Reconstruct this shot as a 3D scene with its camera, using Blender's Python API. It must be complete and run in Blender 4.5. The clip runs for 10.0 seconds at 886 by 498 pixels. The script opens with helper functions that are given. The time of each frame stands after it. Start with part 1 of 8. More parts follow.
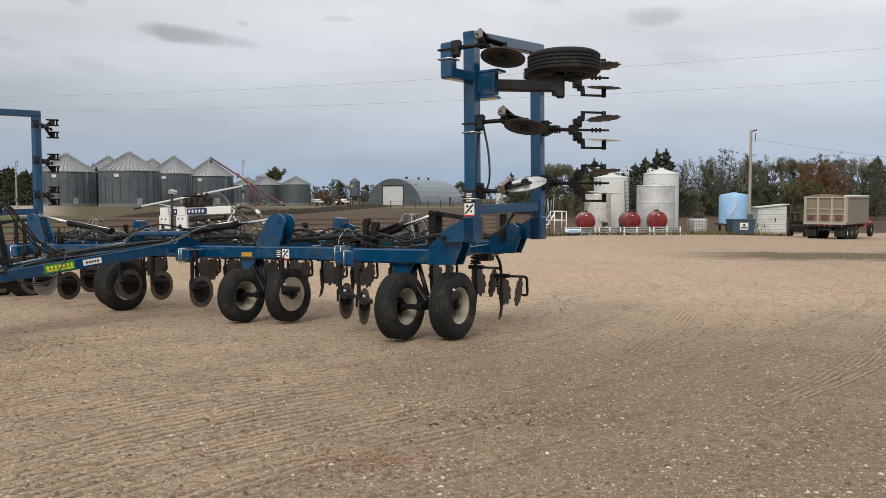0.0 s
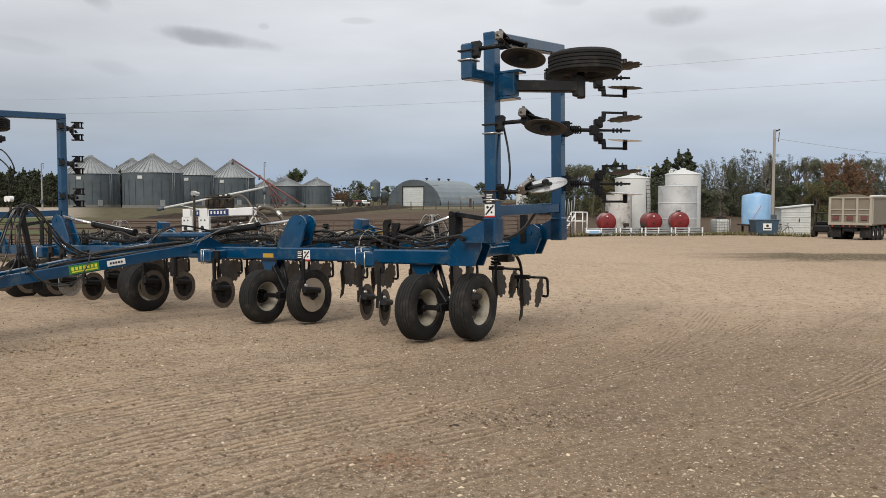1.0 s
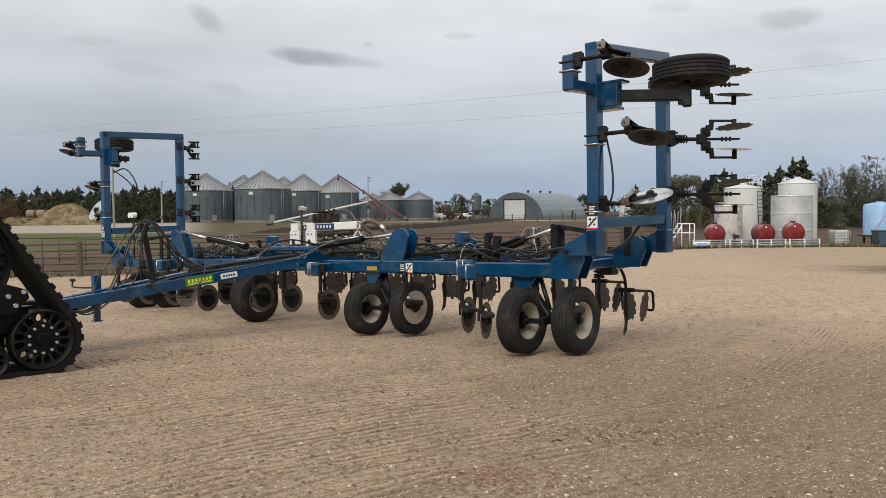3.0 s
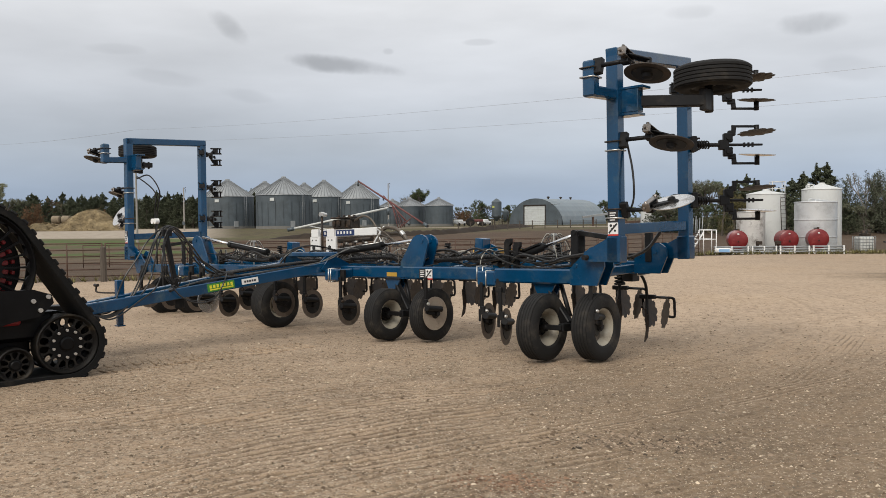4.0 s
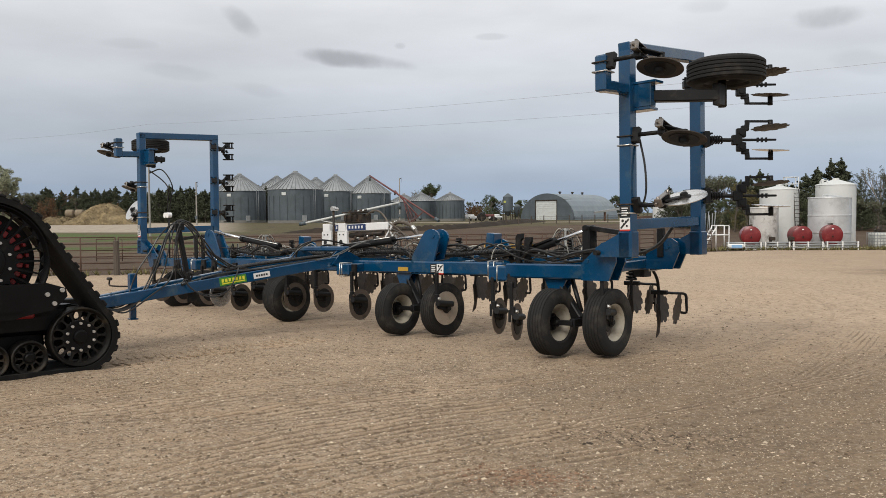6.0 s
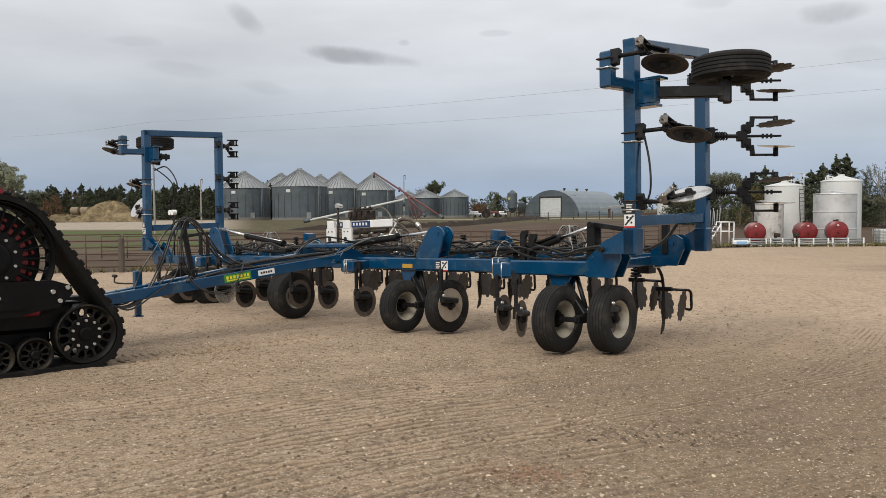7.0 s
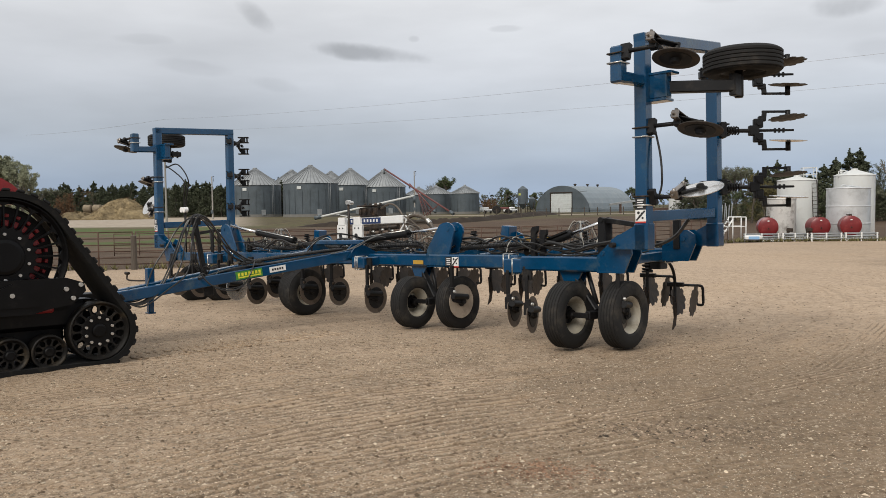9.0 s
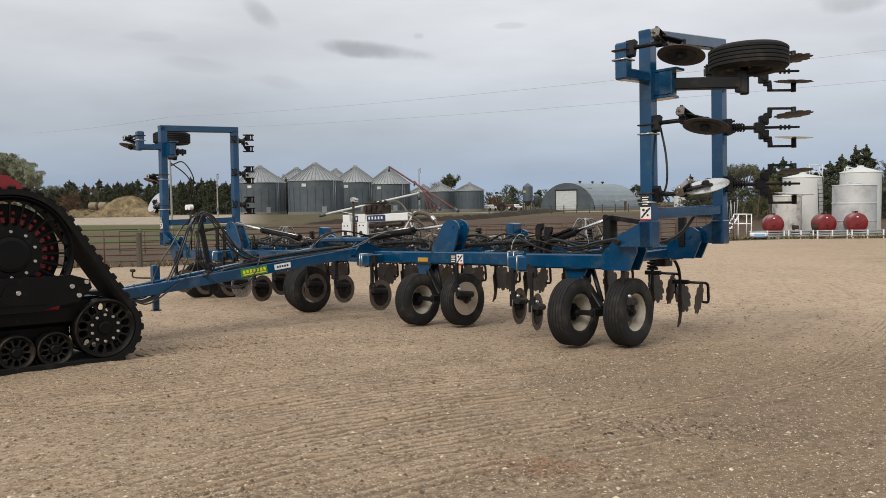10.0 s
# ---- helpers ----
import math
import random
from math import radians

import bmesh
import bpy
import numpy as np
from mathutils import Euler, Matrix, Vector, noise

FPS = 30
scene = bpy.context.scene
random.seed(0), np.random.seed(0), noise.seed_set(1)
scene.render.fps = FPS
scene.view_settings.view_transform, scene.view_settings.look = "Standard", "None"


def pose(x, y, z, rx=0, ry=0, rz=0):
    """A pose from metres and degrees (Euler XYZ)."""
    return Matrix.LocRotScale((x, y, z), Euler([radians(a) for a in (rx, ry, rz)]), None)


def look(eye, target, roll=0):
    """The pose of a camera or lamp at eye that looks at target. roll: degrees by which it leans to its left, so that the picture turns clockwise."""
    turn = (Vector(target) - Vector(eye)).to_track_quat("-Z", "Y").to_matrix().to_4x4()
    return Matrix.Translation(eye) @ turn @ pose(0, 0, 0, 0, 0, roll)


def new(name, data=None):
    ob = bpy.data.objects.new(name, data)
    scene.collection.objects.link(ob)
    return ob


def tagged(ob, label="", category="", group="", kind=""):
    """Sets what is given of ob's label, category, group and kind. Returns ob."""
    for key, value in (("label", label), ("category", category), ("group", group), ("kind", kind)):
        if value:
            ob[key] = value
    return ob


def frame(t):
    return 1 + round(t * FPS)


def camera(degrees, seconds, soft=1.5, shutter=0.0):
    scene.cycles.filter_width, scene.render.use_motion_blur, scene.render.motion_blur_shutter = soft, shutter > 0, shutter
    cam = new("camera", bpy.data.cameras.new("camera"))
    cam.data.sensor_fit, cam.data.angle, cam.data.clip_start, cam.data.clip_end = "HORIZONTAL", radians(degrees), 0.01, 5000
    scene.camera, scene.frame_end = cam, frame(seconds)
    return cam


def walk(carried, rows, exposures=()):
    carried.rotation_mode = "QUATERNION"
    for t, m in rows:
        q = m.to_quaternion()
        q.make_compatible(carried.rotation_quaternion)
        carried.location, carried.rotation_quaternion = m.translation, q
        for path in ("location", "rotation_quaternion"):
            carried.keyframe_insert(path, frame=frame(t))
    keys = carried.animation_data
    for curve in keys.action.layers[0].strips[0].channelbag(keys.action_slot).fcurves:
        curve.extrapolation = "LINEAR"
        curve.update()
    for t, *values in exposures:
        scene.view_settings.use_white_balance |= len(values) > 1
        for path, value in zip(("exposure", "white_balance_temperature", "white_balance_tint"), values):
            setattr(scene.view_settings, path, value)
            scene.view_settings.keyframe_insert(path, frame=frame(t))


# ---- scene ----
# ---- camera: stands still and turns ----
cam = camera(57.84, 10.0, soft=0.65)
PATH = [(0, -0.008, -3.634, -0.065), (0.5, 0.429, -3.633, -0.013), (1, 1.435, -3.563, 0.043), (1.5, 3.134, -3.429, 0.247),
        (2, 5.226, -3.209, 0.407), (2.5, 7.215, -2.929, 0.527), (4, 10.071, -2.154, 0.549), (4.5, 10.364, -2.140, 0.497),
        (5, 10.567, -2.238, 0.466), (5.5, 10.740, -2.387, 0.424), (7, 11.186, -2.740, 0.487), (7.5, 11.411, -2.845, 0.585),
        (8, 11.615, -2.926, 0.629), (8.5, 11.817, -2.972, 0.692), (9, 11.935, -3.004, 0.733), (9.5, 12.086, -3.071, 0.752),
        (10, 12.273, -3.190, 0.762)]
EYE = (0.0, 0.0, 1.48)
walk(cam, [(t, pose(*EYE, 90 + p, r, y)) for t, y, p, r in PATH])

# ---- sky and sun ----
SUN_AZ, SUN_EL = radians(196), radians(42)
world = bpy.data.worlds.new("sky")
scene.world = world
world.use_nodes = True
wt = world.node_tree
wt.nodes.clear()


def wn(kind, **sets):
    n = wt.nodes.new(kind)
    for k, val in sets.items():
        if k == "op":
            n.operation = val
        elif k == "blend":
            n.data_type = "RGBA"
            n.blend_type = val
    return n


def wmath(op, a, b=None, c=None):
    n = wn("ShaderNodeMath", op=op)
    for i, s in enumerate((a, b, c)):
        if s is None:
            continue
        if isinstance(s, (int, float)):
            n.inputs[i].default_value = s
        else:
            wt.links.new(s, n.inputs[i])
    return n.outputs[0]


def build_sky():
    link = wt.links.new
    out = wn("ShaderNodeOutputWorld")
    bg = wn("ShaderNodeBackground")
    link(bg.outputs[0], out.inputs[0])
    sky = wn("ShaderNodeTexSky")
    sky.sky_type = "NISHITA"
    sky.sun_disc = False
    sky.sun_elevation, sky.sun_rotation = SUN_EL, SUN_AZ
    sky.dust_density = 3.0
    geo = wn("ShaderNodeTexCoord")
    sep = wn("ShaderNodeSeparateXYZ")
    link(geo.outputs["Generated"], sep.inputs[0])
    ramp = wn("ShaderNodeValToRGB")
    link(sep.outputs[2], ramp.inputs[0])
    r = ramp.color_ramp
    r.elements[0].position, r.elements[0].color = 0.0, (0.35, 0.44, 0.58, 1)
    r.elements[1].position, r.elements[1].color = 0.9, (0.84, 0.85, 0.86, 1)
    for p, c in ((0.035, (0.37, 0.45, 0.57, 1)), (0.09, (0.48, 0.53, 0.60, 1)), (0.16, (0.62, 0.645, 0.69, 1)), (0.26, (0.78, 0.79, 0.81, 1))):
        e = r.elements.new(p)
        e.color = c
    # soft overcast structure, stretched sideways
    mp = wn("ShaderNodeMapping")
    mp.inputs["Scale"].default_value = (2.2, 2.2, 9.0)
    link(geo.outputs["Generated"], mp.inputs[0])
    nz = wn("ShaderNodeTexNoise")
    nz.inputs["Scale"].default_value, nz.inputs["Detail"].default_value, nz.inputs["Roughness"].default_value = 1.6, 5.0, 0.5
    link(mp.outputs[0], nz.inputs[0])
    soft = wmath("MULTIPLY_ADD", nz.outputs[0], 0.55, 0.73)
    fine = wn("ShaderNodeTexNoise")
    fine.inputs["Scale"].default_value, fine.inputs["Detail"].default_value = 17.0, 4.0
    link(geo.outputs["Generated"], fine.inputs[0])
    az = wmath("ARCTAN2", sep.outputs[0], sep.outputs[1])
    el = wmath("ARCSINE", sep.outputs[2])
    wob = wmath("MULTIPLY_ADD", fine.outputs[0], 3.4, -1.7)
    dark = None
    clouds = [(-0.29, 0.187, 0.066, 0.0105, -0.10, 0.36), (-0.43, 0.226, 0.022, 0.014, -0.5, 0.22), (0.256, 0.213, 0.035, 0.012, 0.0, 0.26),
              (0.30, 0.16, 0.035, 0.012, -0.2, 0.07), (-0.50, 0.166, 0.045, 0.008, -0.1, 0.07), (-0.124, 0.214, 0.02, 0.004, 0.0, 0.12),
              (-0.242, 0.204, 0.007, 0.004, 0.0, 0.13), (0.122, 0.237, 0.03, 0.008, 0.0, 0.10), (-0.413, 0.150, 0.04, 0.008, -0.15, 0.07),
              (-0.56, 0.196, 0.03, 0.006, 0.0, 0.08)]
    for a0, e0, sa, se, tilt, depth in clouds:
        da = wmath("SUBTRACT", az, a0)
        de = wmath("SUBTRACT", el, e0)
        de = wmath("SUBTRACT", de, wmath("MULTIPLY", da, tilt))
        d2 = wmath("ADD", wmath("POWER", wmath("ABSOLUTE", wmath("DIVIDE", da, sa)), 2.0), wmath("POWER", wmath("ABSOLUTE", wmath("DIVIDE", de, se)), 2.0))
        edge = wmath("ADD", wmath("SUBTRACT", 1.0, d2), wob)
        sm = wn("ShaderNodeMapRange")
        sm.interpolation_type = "SMOOTHSTEP"
        link(edge, sm.inputs[0])
        sm.inputs[1].default_value, sm.inputs[2].default_value, sm.inputs[3].default_value, sm.inputs[4].default_value = -0.45, 0.95, 0.0, depth
        dark = sm.outputs[0] if dark is None else wmath("MAXIMUM", dark, sm.outputs[0])
    soft = wmath("MULTIPLY", soft, wmath("MULTIPLY_ADD", wmath("MAXIMUM", wmath("COSINE", wmath("SUBTRACT", az, 0.5)), 0.5), 0.32, 0.785))
    shade = wmath("MULTIPLY", soft, wmath("SUBTRACT", 1.0, dark))
    grey = wn("ShaderNodeMix", blend="MULTIPLY")
    grey.inputs[0].default_value = 1.0
    link(ramp.outputs[0], grey.inputs[6])
    link(shade, grey.inputs[7])
    thin = wn("ShaderNodeMix", blend="MIX")
    thin.inputs[0].default_value = 0.06
    sc = wn("ShaderNodeMix", blend="MULTIPLY")
    sc.inputs[0].default_value = 1.0
    sc.inputs[7].default_value = (0.12, 0.12, 0.12, 1)
    link(sky.outputs[0], sc.inputs[6])
    link(grey.outputs[2], thin.inputs[6])
    link(sc.outputs[2], thin.inputs[7])
    link(thin.outputs[2], bg.inputs[0])
    bg.inputs[1].default_value = 1.0


build_sky()
sun_data = bpy.data.lights.new("sun", "SUN")
sun_data.energy, sun_data.angle, sun_data.color = 2.2, radians(28), (1.0, 0.94, 0.86)
sun = new("sun", sun_data)
sun.matrix_world = look((30 * math.sin(SUN_AZ), 30 * math.cos(SUN_AZ), 30 * math.tan(SUN_EL)), (0, 0, 0))
scene.view_settings.exposure = 0.0


# ---- materials ----
def mat(name, col, rough=0.6, metal=0.0, var=0.25, scale=6.0, fine=60.0, bump=0.1, dirt=None, dirt_amount=0.4, dirt_scale=2.0, spec=0.5, island=0.0, obrand=0.0, stretch=None):
    """Base colour with two scales of variation, optional dirt patches and fine relief."""
    m = bpy.data.materials.new(name)
    m.use_nodes = True
    nt = m.node_tree
    b = nt.nodes["Principled BSDF"]
    link = nt.links.new
    tc = nt.nodes.new("ShaderNodeTexCoord")
    src = tc.outputs["Object"]
    if stretch:
        mp = nt.nodes.new("ShaderNodeMapping")
        mp.inputs["Scale"].default_value = stretch
        link(src, mp.inputs[0])
        src = mp.outputs[0]
    n1 = nt.nodes.new("ShaderNodeTexNoise")
    n1.inputs["Scale"].default_value, n1.inputs["Detail"].default_value = scale, 5
    n2 = nt.nodes.new("ShaderNodeTexNoise")
    n2.inputs["Scale"].default_value, n2.inputs["Detail"].default_value = fine, 3
    link(src, n1.inputs[0])
    link(src, n2.inputs[0])
    add = nt.nodes.new("ShaderNodeMath")
    add.operation = "MULTIPLY_ADD"
    link(n2.outputs[0], add.inputs[0])
    add.inputs[1].default_value = 0.4
    link(n1.outputs[0], add.inputs[2])
    mr = nt.nodes.new("ShaderNodeMapRange")
    mr.inputs[1].default_value, mr.inputs[2].default_value = 0.4, 1.0
    mr.inputs[3].default_value, mr.inputs[4].default_value = 1 - var, 1 + var
    link(add.outputs[0], mr.inputs[0])
    fac = mr.outputs[0]
    if island or obrand:
        g = nt.nodes.new("ShaderNodeNewGeometry" if island else "ShaderNodeObjectInfo")
        k = nt.nodes.new("ShaderNodeMath")
        k.operation = "MULTIPLY_ADD"
        a = island or obrand
        link(g.outputs["Random Per Island" if island else "Random"], k.inputs[0])
        k.inputs[1].default_value, k.inputs[2].default_value = 2 * a, 1 - a
        kk = nt.nodes.new("ShaderNodeMath")
        kk.operation = "MULTIPLY"
        link(k.outputs[0], kk.inputs[0])
        link(fac, kk.inputs[1])
        fac = kk.outputs[0]
    mul = nt.nodes.new("ShaderNodeMix")
    mul.data_type, mul.blend_type = "RGBA", "MULTIPLY"
    mul.inputs[0].default_value = 1.0
    mul.inputs[6].default_value = (*col, 1)
    link(fac, mul.inputs[7])
    colour = mul.outputs[2]
    if dirt:
        n3 = nt.nodes.new("ShaderNodeTexNoise")
        n3.inputs["Scale"].default_value, n3.inputs["Detail"].default_value = dirt_scale, 8
        n3.inputs["Roughness"].default_value = 0.7
        link(tc.outputs["Object"], n3.inputs[0])
        r3 = nt.nodes.new("ShaderNodeMapRange")
        r3.inputs[1].default_value, r3.inputs[2].default_value = 0.62 - dirt_amount * 0.4, 0.8 - dirt_amount * 0.25
        link(n3.outputs[0], r3.inputs[0])
        mx = nt.nodes.new("ShaderNodeMix")
        mx.data_type = "RGBA"
        link(r3.outputs[0], mx.inputs[0])
        link(colour, mx.inputs[6])
        mx.inputs[7].default_value = (*dirt, 1)
        colour = mx.outputs[2]
    link(colour, b.inputs["Base Color"])
    rr = nt.nodes.new("ShaderNodeMapRange")
    rr.inputs[3].default_value, rr.inputs[4].default_value = max(0.03, rough - 0.12), min(1, rough + 0.12)
    link(n1.outputs[0], rr.inputs[0])
    link(rr.outputs[0], b.inputs["Roughness"])
    b.inputs["Metallic"].default_value = metal
    b.inputs["Specular IOR Level"].default_value = spec
    if bump:
        bp = nt.nodes.new("ShaderNodeBump")
        bp.inputs["Strength"].default_value, bp.inputs["Distance"].default_value = bump, 0.01
        link(add.outputs[0], bp.inputs["Height"])
        link(bp.outputs[0], b.inputs["Normal"])
    return m


DUST = (0.30, 0.24, 0.17)
M = dict(
    blue=mat("blue_paint", (0.001, 0.047, 0.118), 0.17, 0, 0.25, 2.5, 40, 0.02, (0.05, 0.09, 0.115), 0.22, 3.0),
    black=mat("black_paint", (0.007, 0.007, 0.0075), 0.5, 0, 0.3, 4, 50, 0.05, (0.04, 0.034, 0.027), 0.20, 5.0, 0.3),
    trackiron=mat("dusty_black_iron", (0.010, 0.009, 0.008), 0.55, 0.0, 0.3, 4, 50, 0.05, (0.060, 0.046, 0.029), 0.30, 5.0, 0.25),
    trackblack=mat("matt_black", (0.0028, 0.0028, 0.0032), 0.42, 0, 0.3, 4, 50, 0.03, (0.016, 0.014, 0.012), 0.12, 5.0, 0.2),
    trackrubber=mat("track_rubber", (0.009, 0.009, 0.009), 0.85, 0, 0.3, 4, 60, 0.06, (0.035, 0.030, 0.024), 0.22, 4.0, 0.2),
    iron=mat("worn_iron", (0.030, 0.025, 0.021), 0.55, 0.5, 0.4, 8, 80, 0.12, (0.12, 0.075, 0.045), 0.35, 9.0),
    rubber=mat("tyre_rubber", (0.016, 0.0155, 0.015), 0.82, 0, 0.25, 4, 60, 0.08, (0.062, 0.053, 0.042), 0.28, 3.0, 0.3),
    hose=mat("hose_rubber", (0.012, 0.0115, 0.011), 0.38, 0, 0.25, 5, 90, 0.05, (0.06, 0.053, 0.043), 0.22, 6.0),
    paleline=mat("pale_plastic_line", (0.36, 0.35, 0.31), 0.45, 0, 0.15),
    greyhose=mat("grey_hose", (0.10, 0.10, 0.095), 0.6, 0, 0.2, 5, 60, 0.03),
    rim=mat("cream_rim", (0.40, 0.365, 0.29), 0.5, 0, 0.12, 6, 50, 0.04, (0.20, 0.165, 0.12), 0.35, 4.0),
    disc=mat("polished_disc", (0.72, 0.71, 0.69), 0.25, 0.85, 0.12, 6, 70, 0.03, (0.30, 0.26, 0.21), 0.28, 5.0),
    discd=mat("soiled_disc", (0.15, 0.12, 0.095), 0.5, 0.45, 0.3, 6, 70, 0.08, (0.05, 0.042, 0.035), 0.30, 6.0),
    paledisc=mat("bare_worn_disc", (0.36, 0.30, 0.235), 0.5, 0.2, 0.2, 6, 70, 0.06, (0.20, 0.16, 0.12), 0.25, 5.0),
    notch=mat("rusty_disc", (0.045, 0.036, 0.029), 0.6, 0.25, 0.35, 6, 70, 0.08, (0.085, 0.062, 0.045), 0.25, 6.0),
    chrome=mat("chrome_rod", (0.78, 0.78, 0.78), 0.18, 1.0, 0.05, 6, 60, 0.0),
    brassy=mat("brass_fitting", (0.35, 0.25, 0.10), 0.4, 0.8, 0.2, 9, 60, 0.02),
    knuckle=mat("worn_bracket_steel", (0.26, 0.235, 0.21), 0.32, 0.8, 0.3, 8, 60, 0.05, (0.12, 0.07, 0.05), 0.3, 6.0),
    zinc=mat("zinc_bolt", (0.62, 0.61, 0.58), 0.35, 0.9, 0.15, 9, 60, 0.02),
    white=mat("white_paint", (0.78, 0.78, 0.76), 0.45, 0, 0.06, 3, 40, 0.02, (0.42, 0.38, 0.31), 0.15, 4.0),
    yellow=mat("yellow_paint", (0.44, 0.26, 0.035), 0.5, 0, 0.12, 5, 40, 0.02, DUST, 0.25, 4.0),
    decal_blue=mat("decal_blue", (0.012, 0.032, 0.11), 0.4, 0, 0.08),
    decal_green=mat("decal_green", (0.05, 0.22, 0.03), 0.4, 0, 0.08),
    decal_yellow=mat("decal_yellow", (0.72, 0.66, 0.05), 0.4, 0, 0.08),
    bin_plate=mat("faded_yellow_plate", (0.40, 0.42, 0.10), 0.5, 0, 0.1),
    tanhose=mat("tan_dusty_hose", (0.085, 0.068, 0.050), 0.5, 0, 0.3, 5, 60, 0.05, (0.16, 0.13, 0.10), 0.3, 6.0),
    soil=mat("dark_bank_soil", (0.034, 0.026, 0.020), 0.95, 0, 0.35, 0.6, 8, 0.4, (0.05, 0.038, 0.028), 0.35, 0.4, 0.15),
    decal_white=mat("decal_white", (0.75, 0.75, 0.73), 0.45, 0, 0.05),
    decal_black=mat("decal_black", (0.02, 0.02, 0.02), 0.5, 0, 0.1),
    decal_red=mat("decal_red", (0.5, 0.03, 0.02), 0.45, 0, 0.1),
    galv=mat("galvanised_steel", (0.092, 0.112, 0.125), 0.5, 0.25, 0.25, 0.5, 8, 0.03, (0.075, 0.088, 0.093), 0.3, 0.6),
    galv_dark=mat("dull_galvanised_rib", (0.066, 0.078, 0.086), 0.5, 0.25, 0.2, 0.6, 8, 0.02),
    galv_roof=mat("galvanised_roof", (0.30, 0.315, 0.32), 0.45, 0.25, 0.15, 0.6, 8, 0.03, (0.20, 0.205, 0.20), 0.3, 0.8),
    rib=mat("roof_rib", (0.21, 0.22, 0.225), 0.5, 0.3, 0.15),
    quonset=mat("weathered_steel", (0.21, 0.25, 0.275), 0.6, 0.15, 0.12, 0.4, 6, 0.03, (0.27, 0.30, 0.31), 0.3, 0.5),
    wood=mat("weathered_wood", (0.14, 0.115, 0.09), 0.85, 0, 0.35, 3, 40, 0.25, stretch=(6, 6, 0.8)),
    darkpost=mat("dark_weathered_post", (0.085, 0.070, 0.056), 0.9, 0, 0.35, 3, 40, 0.25, stretch=(6, 6, 0.8)),
    rust=mat("rusty_pipe", (0.105, 0.062, 0.044), 0.75, 0.25, 0.35, 4, 60, 0.1, (0.07, 0.05, 0.04), 0.35, 3.0),
    red=mat("red_paint", (0.25, 0.016, 0.018), 0.45, 0, 0.15, 2, 30, 0.02, (0.20, 0.05, 0.035), 0.3, 2.0),
    redtank=mat("red_tank_paint", (0.17, 0.014, 0.016), 0.32, 0, 0.15, 2, 30, 0.02, (0.30, 0.06, 0.05), 0.2, 2.0),
    dullred=mat("faded_red_steel", (0.15, 0.05, 0.045), 0.6, 0.1, 0.25, 1, 20, 0.03, (0.12, 0.09, 0.08), 0.3, 1.0),
    tank=mat("white_tank", (0.60, 0.61, 0.59), 0.5, 0, 0.06, 1.0, 20, 0.02, (0.50, 0.50, 0.47), 0.15, 0.9, stretch=(1, 1, 0.3)),
    stained=mat("stained_tank", (0.58, 0.57, 0.54), 0.5, 0.2, 0.12, 1.5, 20, 0.03, (0.14, 0.12, 0.10), 0.35, 1.6),
    silver=mat("silver_tank", (0.55, 0.565, 0.57), 0.5, 0.3, 0.12, 0.8, 18, 0.02, (0.36, 0.365, 0.36), 0.3, 1.0),
    polyblue=mat("pale_blue_poly", (0.26, 0.46, 0.70), 0.45, 0, 0.06, 1, 20, 0.02, (0.42, 0.55, 0.68), 0.25, 1.0),
    navy=mat("navy_plastic", (0.035, 0.07, 0.11), 0.5, 0, 0.15, 3, 30, 0.02, (0.10, 0.11, 0.12), 0.2, 2.0),
    poly=mat("cloudy_plastic", (0.62, 0.63, 0.60), 0.4, 0, 0.12, 3, 20, 0.05, (0.36, 0.36, 0.33), 0.3, 2.5),
    tin=mat("white_tin", (0.55, 0.575, 0.56), 0.5, 0.1, 0.1, 1.2, 20, 0.02, (0.42, 0.41, 0.37), 0.25, 1.5),
    truckframe=mat("pale_box_frame", (0.35, 0.32, 0.26), 0.55, 0, 0.12, 1.5, 25, 0.03, (0.30, 0.25, 0.19), 0.3, 1.6),
    cream=mat("tan_box_paint", (0.185, 0.162, 0.125), 0.55, 0, 0.14, 1.5, 25, 0.04, (0.22, 0.17, 0.12), 0.3, 1.6),
    glass=mat("dark_glass", (0.02, 0.025, 0.03), 0.08, 0, 0.05, 2, 20, 0.0),
    straw=mat("straw", (0.26, 0.20, 0.112), 0.95, 0, 0.4, 1.2, 9, 0.9, (0.13, 0.10, 0.06), 0.5, 0.7, 0.2),
    bale=mat("old_bale", (0.27, 0.22, 0.155), 0.95, 0, 0.3, 2, 20, 0.8, (0.16, 0.12, 0.08), 0.3, 1.0, 0.2),
    bark=mat("bark", (0.11, 0.095, 0.078), 0.95, 0, 0.35, 3, 20, 0.6, stretch=(4, 4, 1), spec=0.2),
    palebark=mat("pale_bark", (0.20, 0.18, 0.155), 0.95, 0, 0.3, 3, 20, 0.4, stretch=(4, 4, 1), spec=0.2),
    cedar=mat("cedar_leaf", (0.080, 0.090, 0.056), 0.9, 0, 0.35, 0.5, 6, 0.0, spec=0.15, island=0.45),
    leaf=mat("green_leaf", (0.085, 0.105, 0.05), 0.85, 0, 0.3, 0.4, 6, 0.0, spec=0.2, island=0.4),
    airy=mat("grey_green_leaf", (0.105, 0.115, 0.078), 0.9, 0, 0.3, 0.4, 6, 0.0, spec=0.15, island=0.5),
    dull=mat("dull_leaf", (0.135, 0.138, 0.092), 0.9, 0, 0.3, 0.4, 6, 0.0, spec=0.15, island=0.4),
    paleleaf=mat("pale_green_leaf", (0.25, 0.26, 0.175), 0.9, 0, 0.3, 0.4, 6, 0.0, spec=0.15, island=0.4),
